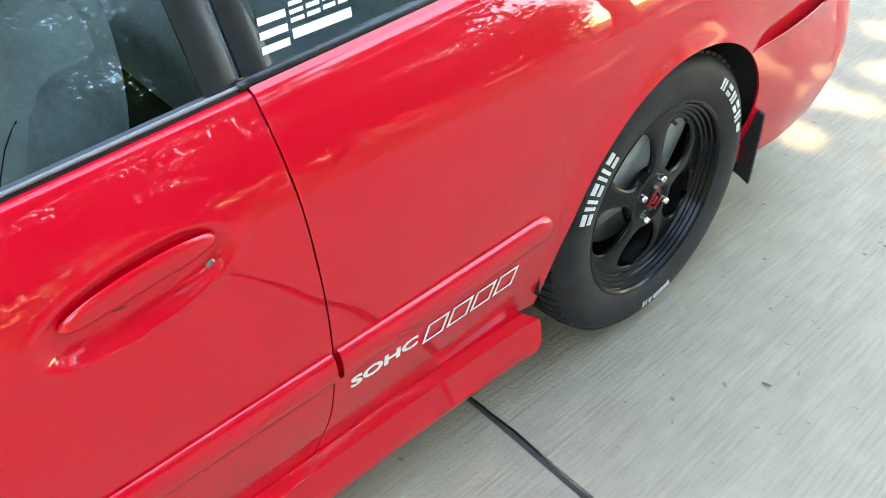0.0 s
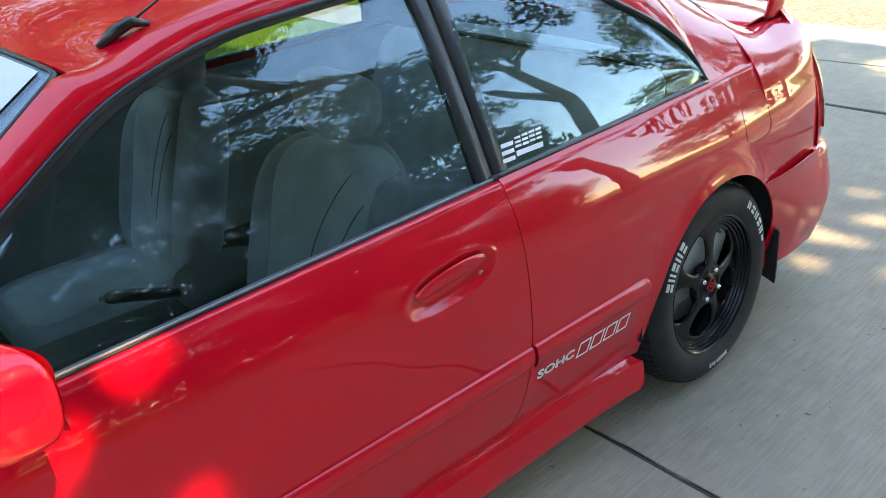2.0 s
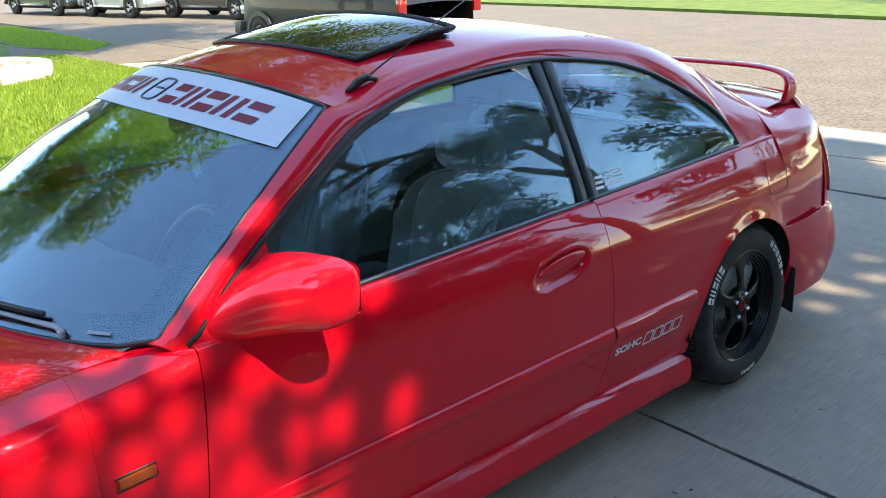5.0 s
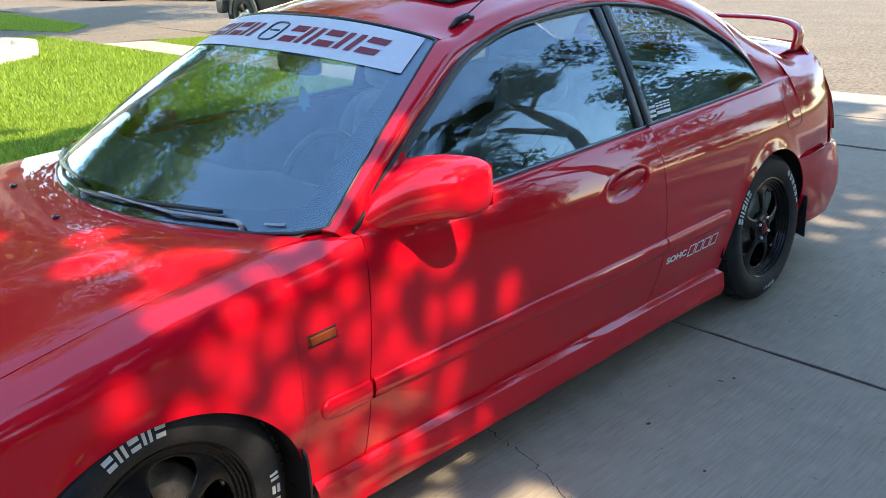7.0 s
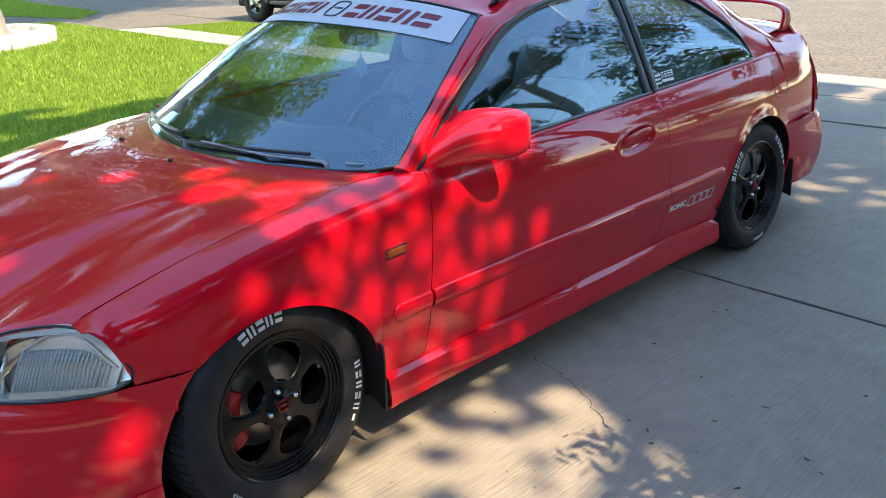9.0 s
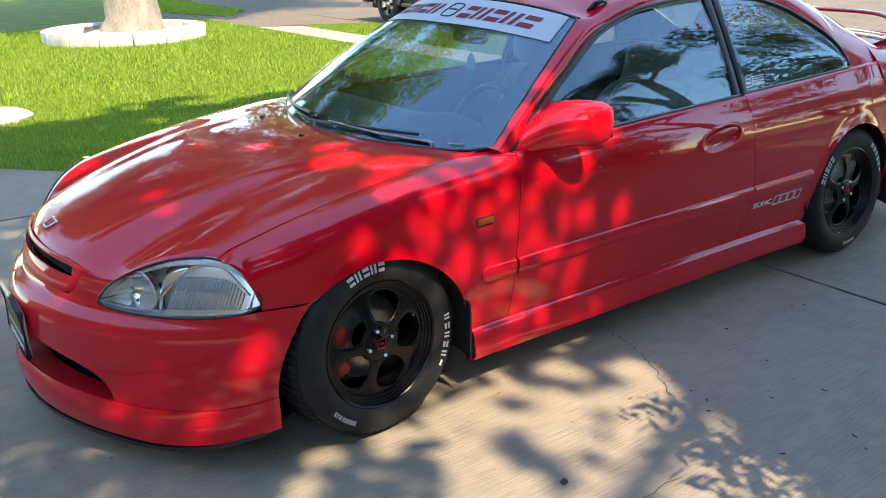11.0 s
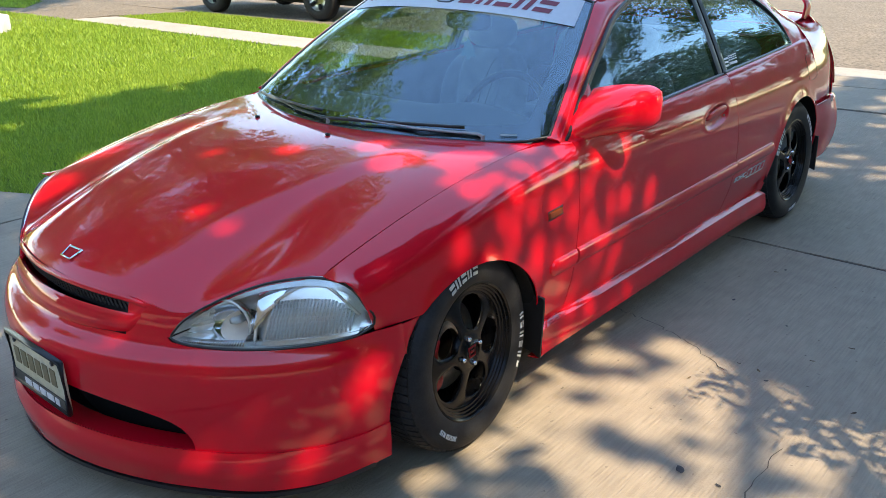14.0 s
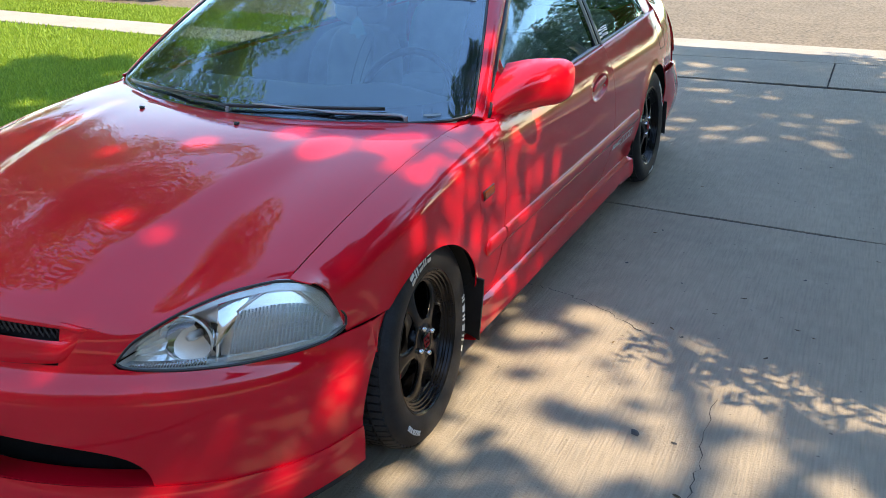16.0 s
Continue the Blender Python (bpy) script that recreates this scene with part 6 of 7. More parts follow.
# ---- trees ----
BARK = surface("grey_brown_bark", (.44, .37, .29), .95, scale=5, second=(.20, .165, .125), bump=1.0, bump_scale=22, stretch=(1, 1, .3))


def leaf_mat(name, a, b, through=.35):
    m, nodes, links, p = node_mat(name)
    gi = nodes.new("ShaderNodeNewGeometry")
    ramp = nodes.new("ShaderNodeValToRGB")
    ramp.color_ramp.elements[0].color, ramp.color_ramp.elements[1].color = (*a, 1), (*b, 1)
    links.new(gi.outputs["Random Per Island"], ramp.inputs["Fac"])
    links.new(ramp.outputs["Color"], p.inputs["Base Color"])
    p.inputs["Roughness"].default_value = .55
    tr = nodes.new("ShaderNodeBsdfTranslucent")
    links.new(ramp.outputs["Color"], tr.inputs["Color"])
    mix = nodes.new("ShaderNodeMixShader")
    mix.inputs[0].default_value = through
    links.new(p.outputs[0], mix.inputs[1])
    links.new(tr.outputs[0], mix.inputs[2])
    links.new(mix.outputs[0], nodes["Material Output"].inputs["Surface"])
    return m


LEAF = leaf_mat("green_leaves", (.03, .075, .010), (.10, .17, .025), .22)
# brighter copy of LEAF, with sunlight put into its colour
LEAF_LIT = leaf_mat("sun_bright_leaves", (.16, .22, .022), (.34, .40, .05), .45)
GRASS = leaf_mat("grass_blades", (.18, .30, .024), (.40, .52, .06), .35)
on_lawn = lambda x, y: (x < -1.66) & (y < 4.0) & (y > np.interp(x, [-9, -7, -3.87, -3.1, -2.67, -2.1, -1.8, -1.66], [-5.9, -4.4, -1.81, -1.14, -.94, -.79, -.60, -.3])) & ((x + 12.2) ** 2 + (y - 1.6) ** 2 > 1.25 ** 2)
blades("lawn_grass", (-6.5, -1.66, -3.5, 4.0), 190000, 11, "bright green mown grass blades", .048, on_lawn)
blades("lawn_grass", (-15, -6.5, -4.5, 4.0), 120000, 12, "bright green mown grass blades", .055, on_lawn)
blades("verge_grass", (-12, -1.7, 4.78, 6.0), 45000, 13, "bright green grass blades on the street verge", .05, lambda x, y: (y < 5.98) & (y > 4.78) & (x > -11.95 + (y - 4.62) * .35))

blades("verge_grass", (-25, -15, 4.0, 6.0), 26000, 14, "bright green grass blades beyond the planter", .06, lambda x, y: (y > np.interp(x, [-25, -24, -17.5, -15.2], [4.9, 4.65, 4.0, 4.6])) & (y < np.interp(x, [-25, -16.5, -15.2], [5.95, 5.55, 4.6])))


def leaves(points, size, rng, name, parent, material=LEAF, slim=.28):
    """Pointed leaves at the given places, as one mesh."""
    n = len(points)
    d = rng.normal(size=(n, 3))
    d /= np.linalg.norm(d, axis=1)[:, None]
    e = np.cross(d, rng.normal(size=(n, 3)))
    e /= np.linalg.norm(e, axis=1)[:, None]
    s = size * rng.uniform(.6, 1.25, n)[:, None]
    p = np.asarray(points)
    vs = np.stack([p - d * s * .5, p + e * s * slim, p + d * s * .5, p - e * s * slim], 1).reshape(-1, 3)
    me = bpy.data.meshes.new(name)
    me.vertices.add(4 * n)
    me.vertices.foreach_set("co", vs.astype(np.float32).ravel())
    me.loops.add(4 * n)
    me.loops.foreach_set("vertex_index", np.arange(4 * n, dtype=np.int32))
    me.polygons.add(n)
    me.polygons.foreach_set("loop_start", np.arange(0, 4 * n, 4, dtype=np.int32))
    me.polygons.foreach_set("loop_total", np.full(n, 4, dtype=np.int32))
    me.update()
    me.validate()
    me.materials.append(material)
    ob = new(name, me)
    ob.parent = parent
    return ob


def tree(name, base, limbs, clumps, leaf, per, seed, label, material=None):
    """limbs: points from the trunk outwards with a first radius; clumps: centre and radius, both from the base."""
    rng = np.random.default_rng(seed)
    t = empty(name, label, "tree", at=base)
    pieces = []
    for pts, r0 in limbs:
        fine = []
        for a, b in zip(pts, pts[1:]):
            for i in range(4):
                fine.append(Vector(a).lerp(Vector(b), i / 4) + Vector(rng.normal(0, .015, 3)))
        fine.append(Vector(pts[-1]))
        pieces.append(tube(fine, [max(.02, r0 * (1 - .85 * i / (len(fine) - 1)) * (1 + .5 * max(0, 1 - i / 2.5) * (pts[0][2] < 0))) for i in range(len(fine))], 12))
    v, f = join(*pieces)
    mesh_part("trunk", v, f, BARK, t, "rough grey-brown bark")
    pts, twigs = [], []
    for c, r in clumps:
        k = int(per * r * r)
        q = rng.normal(size=(k, 3))
        q = q / np.linalg.norm(q, axis=1)[:, None] * (rng.uniform(.15, 1, k) ** .5)[:, None] * r
        q[:, 2] *= .7
        pts.append(q + np.array(c))
        for _ in range(3):
            e = np.array(c) + rng.normal(size=3) * r * .5
            m_ = (np.array(c) * .6 + e * .4) + rng.normal(size=3) * .1
            twigs.append(tube([Vector(c), Vector(m_), Vector(e)], [.03, .02, .008], 5))
    v, f = join(*twigs)
    mesh_part("branches", v, f, BARK, t)
    leaves(np.concatenate(pts), leaf, rng, "crown", t, material or LEAF)
    return t


def round_clumps(n, radius, z0, z1, r0, r1, seed, cx=0.0, cy=0.0):
    rng = np.random.default_rng(seed)
    out = []
    for _ in range(n):
        a, r = rng.uniform(0, 2 * math.pi), radius * math.sqrt(rng.uniform())
        z = rng.uniform(z0, z1)
        k = math.sqrt(max(.15, 1 - ((z - (z0 + z1) / 2) / ((z1 - z0) / 2)) ** 2 * .8))
        out.append(((cx + r * k * math.cos(a), cy + r * k * math.sin(a), z), rng.uniform(r0, r1)))
    return out


# the large shade tree over the driveway, with its light gaps
rng_s = np.random.default_rng(21)
SX, SY = SUN_WAY.x / SUN_WAY.z, SUN_WAY.y / SUN_WAY.z
n_leaf = 190000
qx, qy = rng_s.uniform(-6.6, 6.5, n_leaf), rng_s.uniform(-7.0, 5.9, n_leaf)
edge = np.array([noise.noise(Vector((x * .55, y * .55, 3.0))) for x, y in zip(qx, qy)]) * 1.5 + np.array([noise.noise(Vector((x * 2.4, y * 2.4, 5.0))) for x, y in zip(qx, qy)]) * .9
rad = np.sqrt(((qx - .1) / 5.7) ** 2 + ((qy + .3) / 6.2) ** 2) * 6
keep = rad + edge < 5.9
open_ = ((qx + 2.7) / 1.8) ** 2 + ((qy + 3.9) / 1.6) ** 2 + edge * .45 < .9     # bare stretches of crown ahead of and beside the nose
open_ |= ((qx - 3.3) / 2.0) ** 2 + ((qy + 4.8) / 1.4) ** 2 + edge * .4 < .9
keep &= ~open_
qx, qy, rad = qx[keep], qy[keep], rad[keep]
lump = np.array([noise.noise(Vector((x * .8, y * .8, 9.0))) for x, y in zip(qx, qy)])
rise = np.clip((qy - .6) / 2.6, 0, 1)
qz = 5.6 + rng_s.uniform(0, 1, len(qx)) ** 1.3 * (3.4 - .35 * rad) + lump * 1.0 + 4.0 * np.clip(np.maximum(rise, -qx / 3), 0, 1.2)


def gaps(n, x0, x1, y0, y1, r0, r1, apart=.028):
    """Round gaps in the crown, kept a little apart."""
    out = []
    for _ in range(n * 30):
        x, y, r = rng_s.uniform(x0, x1), rng_s.uniform(y0, y1), rng_s.uniform(r0, r1)
        if all((x - a) ** 2 + (y - b) ** 2 > (r + c + apart) ** 2 for a, b, c in out):
            out.append((x, y, r))
        if len(out) >= n:
            break
    return np.array(out)


core = 110000
qx, qy, rad = np.append(qx, rng_s.uniform(-1.2, 6.4, core)), np.append(qy, rng_s.uniform(-.6, 4.6, core)), np.append(rad, np.full(core, 2.5))
qz = np.append(qz, 5.7 + 4.0 * np.clip((qy[-core:] - .6) / 2.6, 0, 1) + rng_s.uniform(0, 2.4, core))
band_x = np.linspace(1.05, 2.25, 22)
leaf_band = np.stack([band_x, -.42 - .25 * (band_x - 1.1) + .03 * np.sin(band_x * 19), np.full(22, .075)], 1)
holes = np.concatenate([gaps(30, .80, 1.75, -1.25, -.30, .02, .065, .015), gaps(40, .80, 2.1, -2.2, -1.0, .01, .055, .03), leaf_band, gaps(6, 1.0, 1.38, -1.20, -.60, .04, .065, -.04), gaps(13, 1.05, 1.80, -1.45, -.62, .03, .055, -.01), gaps(2, -1.2, -.8, -1.7, -1.3, .03, .06), gaps(4, .1, .7, -2.0, -1.4, .02, .04),
                        gaps(110, -4.5, -.6, -5.5, -1.9, .01, .045), gaps(18, .3, 3.2, -5.0, -1.8, .005, .02), gaps(150, .4, 3.6, 2.2, 5.5, .012, .055),
                        gaps(26, -6, -1.2, -.6, 4.5, .05, .10)])
holes = holes[~((holes[:, 0] > -.25) & (holes[:, 0] < .85) & (holes[:, 1] < -1.38) & (holes[:, 1] > -2.3))]
holes = holes[~((holes[:, 0] > .72) & (holes[:, 1] < 1.5) & (holes[:, 1] > -.32 - .26 * (holes[:, 0] - 1.05)))]
holes[:, 2] *= np.where(holes[:, 0] > .95, .8, 1)
lit = [(.80, -1.72, .36, .045), (.72, -1.86, .16, .035), (.48, -2.05, .13, .012),
       (.82, -1.36, .62, .036), (.83, -1.10, .58, .015), (.79, -1.62, .64, .012), (.83, -1.0, .42, .01),
       (.87, -.53, .88, .075), (.80, -.57, .87, .06), (.94, -.50, .87, .05), (.69, -.66, .89, .05), (.645, -.52, .98, .04),
       (.45, -1.22, .78, .085), (.31, -1.17, .79, .06), (.12, -1.36, .79, .045), (.58, -1.12, .78, .07), (.20, -1.76, .71, .03), (.33, -1.76, .70, .03), (-.1, -1.5, .77, .03)]
lit = np.array([(x - SX * z, y - SY * z, r) for x, y, z, r in lit])       # bright patches on the nose, bonnet, wing and door mirror
holes = np.concatenate([holes, lit])
ok = np.ones(len(qx), bool)
for hx, hy, hr in holes:
    ok &= (qx - hx) ** 2 + (qy - hy) ** 2 > (hr + .05) ** 2
# small leaves in the boughs over the front of the car, with round gaps
fine = 42000
fx, fy = rng_s.uniform(-.95, .80, fine), rng_s.uniform(-1.95, -.16, fine)
fz = 5.7 + rng_s.uniform(0, .9, fine)
dots = np.concatenate([gaps(60, .10, .76, -1.29, -.30, .026, .046, .016), lit])
dots = dots[dots[:, 1] + .10 * np.sin(dots[:, 0] * 23) + .05 * np.sin(dots[:, 0] * 51) < -.37 - .12 * (dots[:, 0] - .3)]
fine_ok = np.ones(fine, bool)
for hx, hy, hr in dots:
    fine_ok &= ((fx - hx) * 1.25) ** 2 + (fy - hy) ** 2 > (hr + .016) ** 2
bough_pts = np.stack([fx + SX * fz, fy + SY * fz, fz], 1)[fine_ok]
ok &= ~((qx > -.95) & (qx < .80) & (qy > -1.95) & (qy < -.16))
crown_pts = np.stack([qx + SX * qz, qy + SY * qz, qz], 1)[ok]
TREE_AT = (5.05, 5.95, 0)


def bough_clumps():
    """Loose leaf clumps round the low boughs, given from the foot of the tree."""
    rng = np.random.default_rng(77)
    out = []
    for n_, az, el, size in ((15, (42, 52), (22, 34), (.30, .50)), (12, (50, 58), (25.5, 33), (.26, .44)), (6, (57, 64), (26, 31), (.2, .34)), (9, (40, 47), (10, 21), (.3, .5)), (5, (59, 66), (11, 19), (.25, .4))):
        for _ in range(n_):
            a, e, d = radians(rng.uniform(*az)), radians(rng.uniform(*el)), rng.uniform(5.4, 6.8)
            out.append(((.65 + d * math.cos(a) - TREE_AT[0], .05 + d * math.sin(a) - TREE_AT[1], 1.0 + d * math.tan(e)), rng.uniform(*size)))
    return out



shade_tree = tree("shade_tree", TREE_AT,
                  [([(0, 0, -.1), (.03, .0, 1.4), (.0, .05, 2.8), (-.15, -.15, 4.1), (.2, -1.0, 5.4), (1.0, -2.6, 7.0), (1.8, -4.2, 9.0), (2.2, -5.6, 11)], .115),
                   ([(.0, .05, 2.8), (.9, .2, 4.4), (1.8, .2, 6.6), (2.8, -.4, 9.4)], .085), ([(.6, -1.8, 6.2), (-.2, -4.0, 8.2), (-1.0, -5.6, 10.4)], .085),
                   ([(.4, -1.4, 5.8), (2.6, -2.6, 7.2), (4.8, -3.6, 9.8)], .11), ([(-.15, -.15, 4.1), (-.6, -.7, 4.3), (-1.1, -1.2, 4.3)], .05), ([(-.1, -.1, 3.9), (-.9, -.3, 4.2), (-1.6, -.2, 4.3)], .045), ([(1.8, -4.2, 9.0), (3.4, -6.4, 10.2), (4.2, -8.2, 11.2)], .08)],
                  bough_clumps(), .085, 1500, 2, "tall leafy shade tree beside the driveway")
leaves(crown_pts - np.array(TREE_AT), .158, rng_s, "main_crown", shade_tree)
leaves(bough_pts - np.array(TREE_AT), .068, rng_s, "bough_leaves", shade_tree)
low = rng_s.normal(size=(420, 3)) * np.array((.36, .085, .06)) + np.array((2.88, -.48, 1.78))
low = low[low[:, 0] > 2.42]
low[:, 1] -= .22 * (low[:, 0] - 2.88)
leaves(low - np.array(TREE_AT), .10, rng_s, "low_leaves", shade_tree, LEAF, .15)
v, f = tube([Vector((-.6, -4.3, 8.4)), Vector((-1.4, -5.4, 5.0)), Vector((-2.4, -6.1, 1.85))], [.04, .02, .006], 6)
mesh_part("low_twig", v, f, BARK, shade_tree)

tree("lawn_tree", (-12.1, 1.7, 0), [([(0, 0, -.1), (.05, 0, .35), (.0, .05, 1.4), (.1, .1, 2.8), (.3, .1, 5), (.2, .3, 8)], .56), ([(.1, .1, 2.6), (1.5, .3, 4.2), (2.8, .5, 6)], .25), ([(.1, .1, 2.6), (-1.5, -.6, 4.4), (-2.8, -1, 6)], .25)],
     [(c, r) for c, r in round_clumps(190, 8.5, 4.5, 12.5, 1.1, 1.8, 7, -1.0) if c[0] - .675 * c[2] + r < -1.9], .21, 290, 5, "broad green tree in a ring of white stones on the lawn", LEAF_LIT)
tree("street_tree", (13.0, 9.8, 0), [([(0, 0, -.1), (-.1, -.1, 1.5), (-.5, -.3, 3.2), (-.6, -.5, 6)], .24), ([(-.4, -.2, 2.6), (.8, .5, 4.5)], .14), ([(-.5, -.3, 3.2), (-1.8, -1.0, 4.8)], .12)],
     round_clumps(36, 3.2, 1.5, 7.5, .8, 1.3, 9), .17, 560, 6, "leafy tree across the driveway by the street")
tree("far_tree", (9.5, 26, 0), [([(0, 0, -.1), (0, 0, 2.5), (.2, .2, 7)], .3)], round_clumps(60, 5.6, 1.6, 14.5, 1.3, 2.1, 10), .26, 170, 8, "far leafy tree across the street")
tree("far_tree", (-16.0, 30, 0), [([(0, 0, -.1), (0, 0, 2.5), (.2, .2, 7)], .3)], round_clumps(26, 4.6, 3.0, 9.5, 1.2, 2.0, 14), .24, 150, 18, "far leafy tree across the street")
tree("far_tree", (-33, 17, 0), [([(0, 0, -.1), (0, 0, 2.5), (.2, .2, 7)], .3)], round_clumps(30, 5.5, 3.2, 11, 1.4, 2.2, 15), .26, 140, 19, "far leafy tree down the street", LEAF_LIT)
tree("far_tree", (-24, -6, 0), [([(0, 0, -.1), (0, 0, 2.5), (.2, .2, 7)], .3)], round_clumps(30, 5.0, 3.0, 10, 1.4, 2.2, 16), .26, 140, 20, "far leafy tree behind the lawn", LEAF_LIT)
tree("far_tree", (17.5, 29, 0), [([(0, 0, -.1), (0, 0, 2.5), (.2, .2, 7)], .3)], round_clumps(34, 3.6, 1.6, 8.8, 1.0, 1.7, 31), .26, 170, 32, "far leafy tree across the street")
tree("far_tree", (-3, 30, 0), [([(0, 0, -.1), (0, 0, 2.5), (.2, .2, 7)], .3)], round_clumps(24, 4.0, 2.6, 8.0, 1.2, 2.0, 33), .24, 150, 34, "far leafy tree across the street")
# unseen hedge and side trees, added to block low sky in the reflections
hedge = empty("hedge", "dense hedge added out of view to darken low reflections", "hedge", at=(13.5, 0, 0))
rng_h = np.random.default_rng(40)
hp = np.stack([rng_h.uniform(-.7, .7, 72000), rng_h.uniform(-16, 14, 72000), rng_h.uniform(0, 1, 72000) ** .8 * 4.6], 1)
hp[:, 2] += .35 * np.sin(hp[:, 1] * .9) * (hp[:, 2] / 2.6) + .25 * np.sin(hp[:, 1] * 2.3)
leaves(hp, .24, rng_h, "foliage", hedge)
for x_, y_, k_ in ((15.5, 4.5, 51), (15, -4.0, 53), (17.5, 9.5, 55), (12.6, 7.2, 57), (13.8, .6, 59)):
    tree("side_tree", (x_, y_, 0), [([(0, 0, -.1), (.1, 0, 1.5), (.1, .2, 3.2), (.2, .2, 6)], .24), ([(.1, 0, 1.6), (-.9, .5, 3.6)], .13)], round_clumps(52, 3.3, 2.2, 11.5, .9, 1.6, k_), .2, 300, k_ + 1, "leafy tree added out of view to darken the side reflections")

# added plain house front at the head of the driveway, closing the plot behind the camera
# wall and eaves are never in view; they darken the car's front
STUCCO = surface("tan_stucco", (.36, .29, .22), .95, scale=2, second=(.30, .24, .18), bump=.4, bump_scale=80)
tagged(part("unseen_house_wall", rounded_box(-9, 16, -9.6, -9.2, -.1, 5.2, .01), STUCCO), "plain tan stucco wall added out of view to darken the nose", kind="structure")
tagged(part("eaves", rounded_box(-9.6, 16.6, -14, -8.5, 3.0, 3.3, .02), surface("brown_roof_shingle", (.12, .09, .07), .95, scale=3, bump=.6, bump_scale=30)), "brown shingled eaves of the added, unseen house front", kind="structure")

# ---- planter ring, rock, parked vehicles ----
STONE = surface("white_planter_stone", (.66, .61, .52), .9, vary=.22, scale=5, bump=.4, bump_scale=60, per_object=.05)
planter = empty("planter_ring", "low ring of white stone blocks round a tree", "planter", at=(-12.2, 1.6, 0))
for k in range(16):
    a = 2 * math.pi * k / 16
    bm = rounded_box(-.13, .13, -.222, .222, -.05, .20, .02)
    for p in bm.verts:
        p.co.y *= 1 + .10 * (p.co.x > 0)
    ob = part("block", bm, STONE, planter)
    ob.matrix_basis = Matrix.Translation((1.18 * math.cos(a), 1.18 * math.sin(a), 0)) @ Matrix.Rotation(a, 4, 'Z')
v, f = grid(steps(0, 2 * math.pi, 24), [0, 1.12], lambda w, r: (r * math.cos(w), r * math.sin(w), .12 + .06 * (1 - r)))
mesh_part("fill", v, f, surface("pale_gravel_fill", (.6, .56, .5), .95, vary=.3, scale=40, bump=.8, bump_scale=80), planter, "pale gravel in the ring")
bm = bmesh.new()
bmesh.ops.create_icosphere(bm, subdivisions=3, radius=1)
for p in bm.verts:
    k = 1 + .22 * noise.noise(p.co * 1.6) + .06 * noise.noise(p.co * 6)
    p.co = Vector((p.co.x * .41 * k, p.co.y * .29 * k, max(-.05, p.co.z * .10 * k)))
rock = part("lawn_rock", bm, STONE, None, autosmooth=40)
rock.matrix_basis = pose(-5.85, -1.42, .0, 0, 0, 20)
tagged(rock, "flat white painted rock lying on the lawn", "rock")


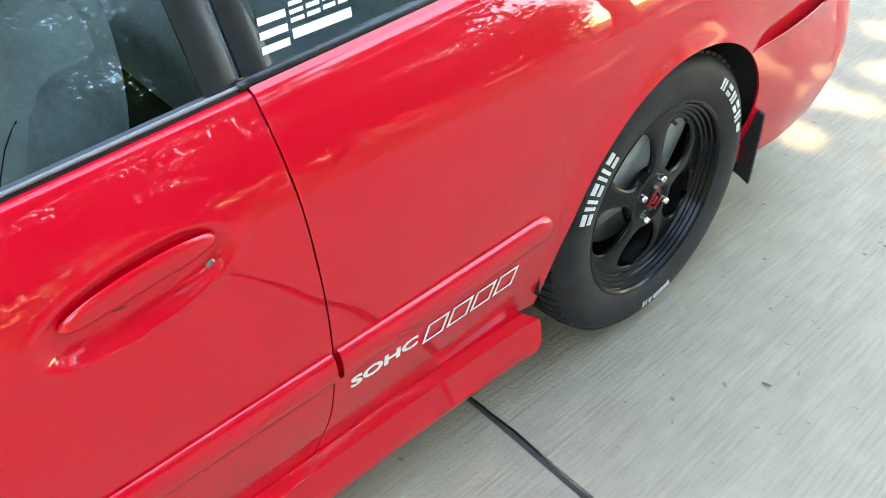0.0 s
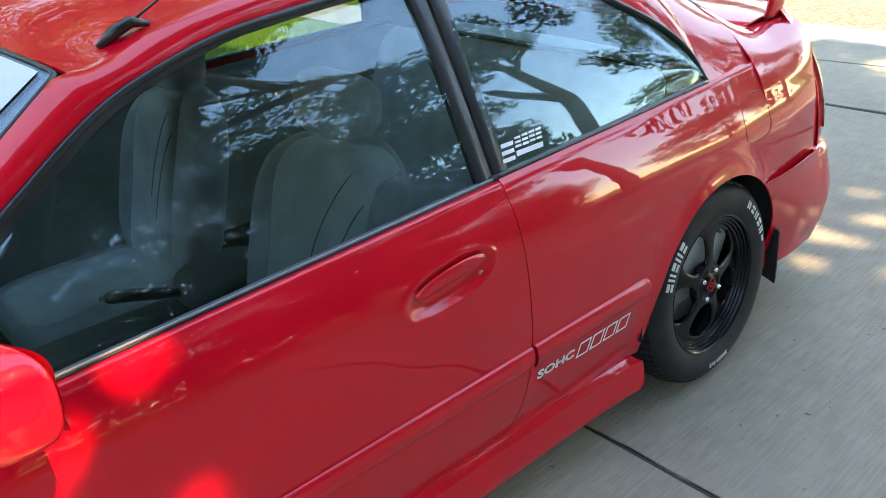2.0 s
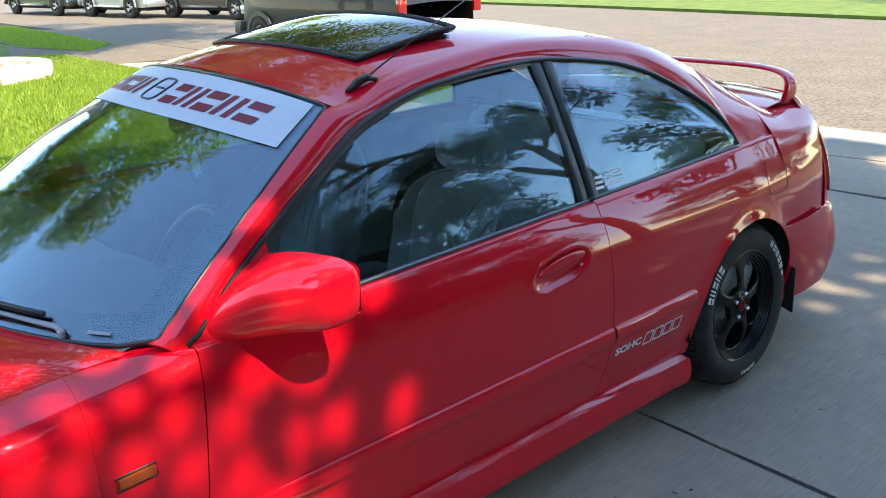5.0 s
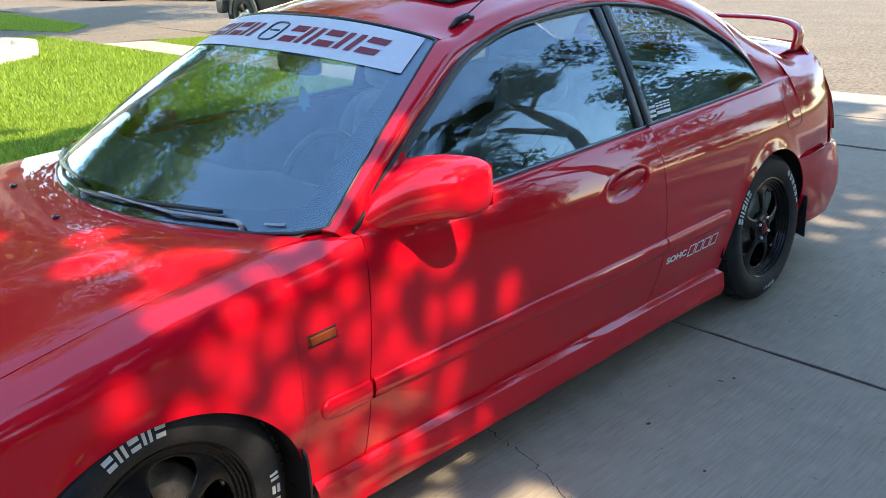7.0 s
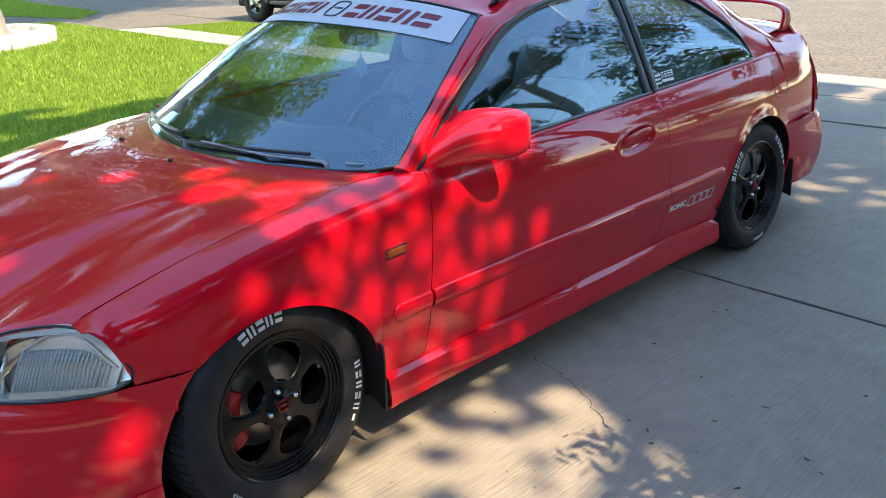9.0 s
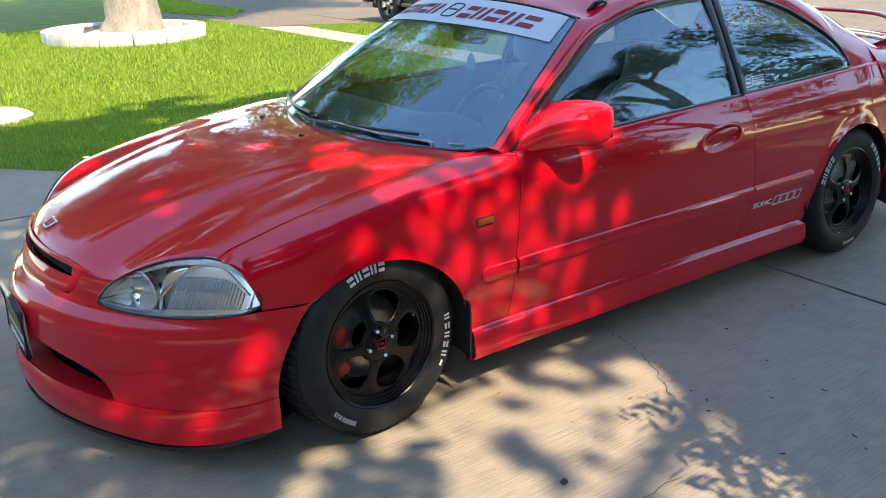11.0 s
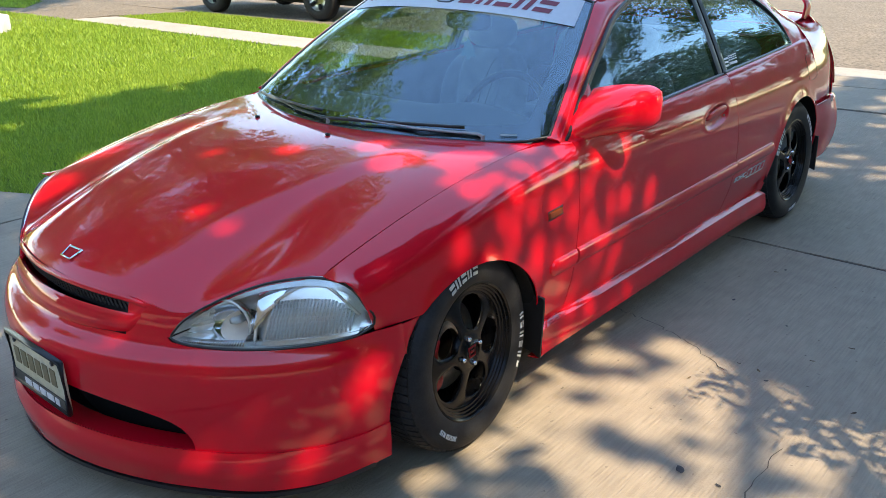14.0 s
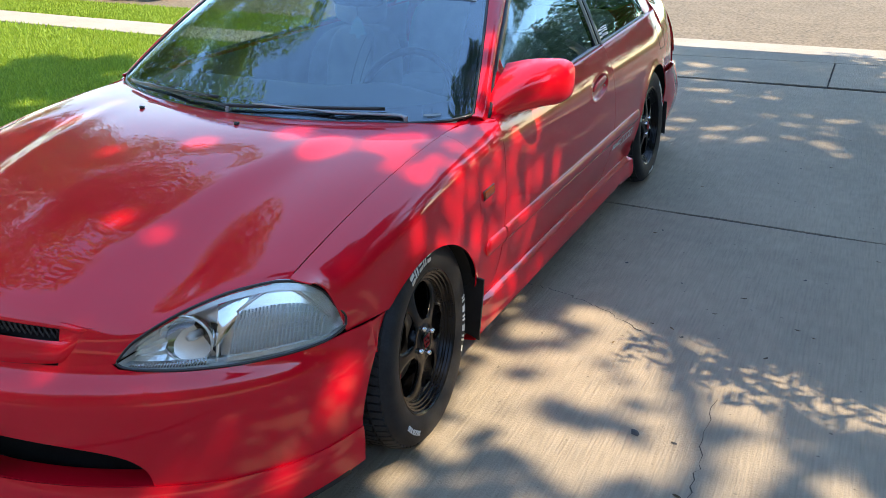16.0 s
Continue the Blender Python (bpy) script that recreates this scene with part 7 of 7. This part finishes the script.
def parked(name, at, turn, paint, lower, label, length=4.6, height=1.78, bed=False):
    """A parked vehicle with separate body, cabin glass, wheels and trim; its nose points to +x."""
    c = empty(name, label, "car", at=at)
    c.rotation_euler = (0, 0, radians(turn))
    L, H = length / 2, height
    def prof(x):
        # roof line
        pts = ([(-L, .95), (-L + .1, 1.05), (-.25, 1.08), (-.2, H - .05), (.1, H), (.9, H - .05), (1.35, 1.15), (L - .1, 1.0), (L, .75)] if bed else
               [(-L, .95), (-L + .12, H - .25), (-L + .45, H - .03), (0, H), (.55, H - .05), (1.2, 1.14), (L - .15, 1.0), (L, .75)])
        return float(np.interp(x, [p[0] for p in pts], [p[1] for p in pts]))
    xs = steps(-L, L, 46)
    def skin(x, w):
        top = prof(x)
        wid = .90 - .05 * (abs(x) / L) ** 6 * 4
        z = w
        if w <= 1.0:
            return (x, wid * (1 - .04 * abs(z - .6)), .35 + (min(top, 1.05) - .35) * w)
        if w <= 2.0:
            t = w - 1
            z0 = min(top, 1.05)
            return (x, wid * (.98 - .18 * t * (top - z0) / .7), z0 + (top - z0) * t)
        t = w - 2
        e = wid * (.98 - .18 * (top - min(top, 1.05)) / .7)
        return (x, e * (1 - t), top + .03 * math.sin(t * 1.57))
    ws = steps(0, 1, 8) + steps(1.05, 2, 8) + steps(2.1, 3, 6)
    a = grid(xs, ws, skin)
    b = ([(p[0], -p[1], p[2]) for p in a[0]], [tuple(reversed(q)) for q in a[1]])
    v, f = join(a, b)
    body = mesh_part("body", v, f, paint, c, weld=.002, flip=True, autosmooth=32)
    for sgn in (1, -1):
        wins = ((-.15, .85),) if bed else ((-L + .35, -.75), (-.68, .12), (.19, 1.0))
        for x0, x1 in wins:
            def win(x, k):
                top = prof(x) - .09
                p = skin(x, 1 + max(0, min(1, (1.10 + (max(top, 1.12) - 1.10) * k - 1.05) / max(prof(x) - 1.05, .02))))
                return (x, sgn * (p[1] + .008), p[2])
            v, f = grid(steps(x0, x1, 8), steps(0, 1, 5), win)
            mesh_part("window", v, f, PARKED_GLASS, body, "dark side window", flip=(sgn < 0), thick=.01)
        bm = rounded_box(-.95, .85, sgn * .93 - .06, sgn * .93 + .06, .34, .40, .02)
        part("running_board", bm, lower, c, "running board")
        for hx in (-L + .92, L - .90):
            v, f = grid(steps(0, math.pi, 16), [.36, .44], lambda w, r: (hx + r * math.cos(w), sgn * .915, .36 + r * math.sin(w)))
            mesh_part("arch_trim", v, f, lower, body, thick=.03, flip=(sgn > 0))
            v, f = revolve([(.20, .10), (.24, .115), (.33, .10), (.36, .06), (.36, -.08), (.30, -.11)], 32)
            wq = empty("wheel")
            wq.parent = c
            wq.location = (hx, sgn * .83, .36)
            mesh_part("tyre", [(p[1], sgn * p[0], p[2]) for p in v], f, TYRE, wq, flip=(sgn > 0))
            v, f = revolve([(.0, .06), (.05, .07), (.06, .05), (.19, .07), (.215, .105), (.215, -.05)], 32)
            mesh_part("rim", [(p[1], sgn * p[0], p[2]) for p in v], f, STEEL, wq, "silver alloy rim", flip=(sgn > 0))
            # black bars on the solid rim paint the shaded gaps between spokes
            for k in range(5):
                w = 2 * math.pi * k / 5 + .6
                v, f = tube([(math.cos(w) * .10, sgn * .078, math.sin(w) * .10), (math.cos(w) * .185, sgn * .088, math.sin(w) * .185)], [.022, .034], 8)
                mesh_part("spoke_gap_shade", v, f, DARK, wq)
        bm = rounded_box(L - .16, L - .02, sgn * .62 - .16, sgn * .62 + .16, .72, .88, .03)
        part("headlamp", bm, LAMP_SILVER, c, "clear headlamp")
        bm = rounded_box(-L - .02, -L + .06, sgn * .78 - .08, sgn * .78 + .08, .8, 1.1, .02)
        part("tail_lamp", bm, RED_LENS, c, "red tail lamp")
        bm = rounded_box(.85, 1.02, sgn * 1.0 - .1, sgn * 1.0 + .1, 1.08, 1.24, .03)
        part("door_mirror", bm, BLACK_TRIM, c, "black door mirror")
    bm = rounded_box(L - .12, L + .10, -.88, .88, .36, .60, .05)
    part("front_bumper", bm, lower, c, "bumper")
    bm = rounded_box(-L - .10, -L + .10, -.88, .88, .36, .60, .05)
    part("rear_bumper", bm, lower, c, "bumper")
    def ws_(s, k):
        x0, x1 = (1.30, .92) if bed else (1.16, .60)
        x = x0 + (x1 - x0) * k
        return (x + .01, s * (.80 - .12 * k), prof(x) + .012 + .02 * (1 - s * s))
    v, f = grid(steps(-1, 1, 8), steps(0, 1, 6), ws_)
    mesh_part("windscreen", v, f, PARKED_GLASS, body, "dark windscreen", thick=.01)
    part("under_body", rounded_box(-L + .1, L - .1, -.75, .75, .25, .5, .02), DARK, c)
    return c


PARKED_GLASS = surface("dark_vehicle_glass", (.02, .024, .028), .06, vary=.1, coat=1.0)
DARK_PAINT = surface("dark_grey_green_paint", (.055, .06, .055), .3, vary=.08, coat=1.0)
TAUPE = surface("grey_cladding", (.075, .073, .068), .55, vary=.1)
SILVER_PAINT = surface("silver_paint", (.45, .46, .48), .3, metal=.5, vary=.06, coat=1.0)
BLACK_PAINT = surface("black_paint", (.02, .021, .024), .25, vary=.1, coat=1.0)
GOLD_PAINT = surface("dark_olive_paint", (.022, .023, .024), .5, vary=.06, coat=.25, spec=.25)
parked("parked_suv", (-10.0, 7.3, -.03), 182, GOLD_PAINT, TAUPE, "dark off-road car with grey cladding parked along the street", 4.6, 1.75)
parked("parked_pickup", (-23.6, 12.0, -.03), 10, BLACK_PAINT, DARK_PAINT, "black pickup parked across the street", 5.2, 1.8, True)
parked("parked_crossover", (-27.6, 10.6, -.03), 8, SILVER_PAINT, SILVER_PAINT, "silver crossover parked across the street", 4.5, 1.68)
parked("parked_truck", (-32.4, 9.6, -.03), 8, DARK_PAINT, BLACK_PAINT, "dark pickup parked across the street", 5.2, 1.8, True)
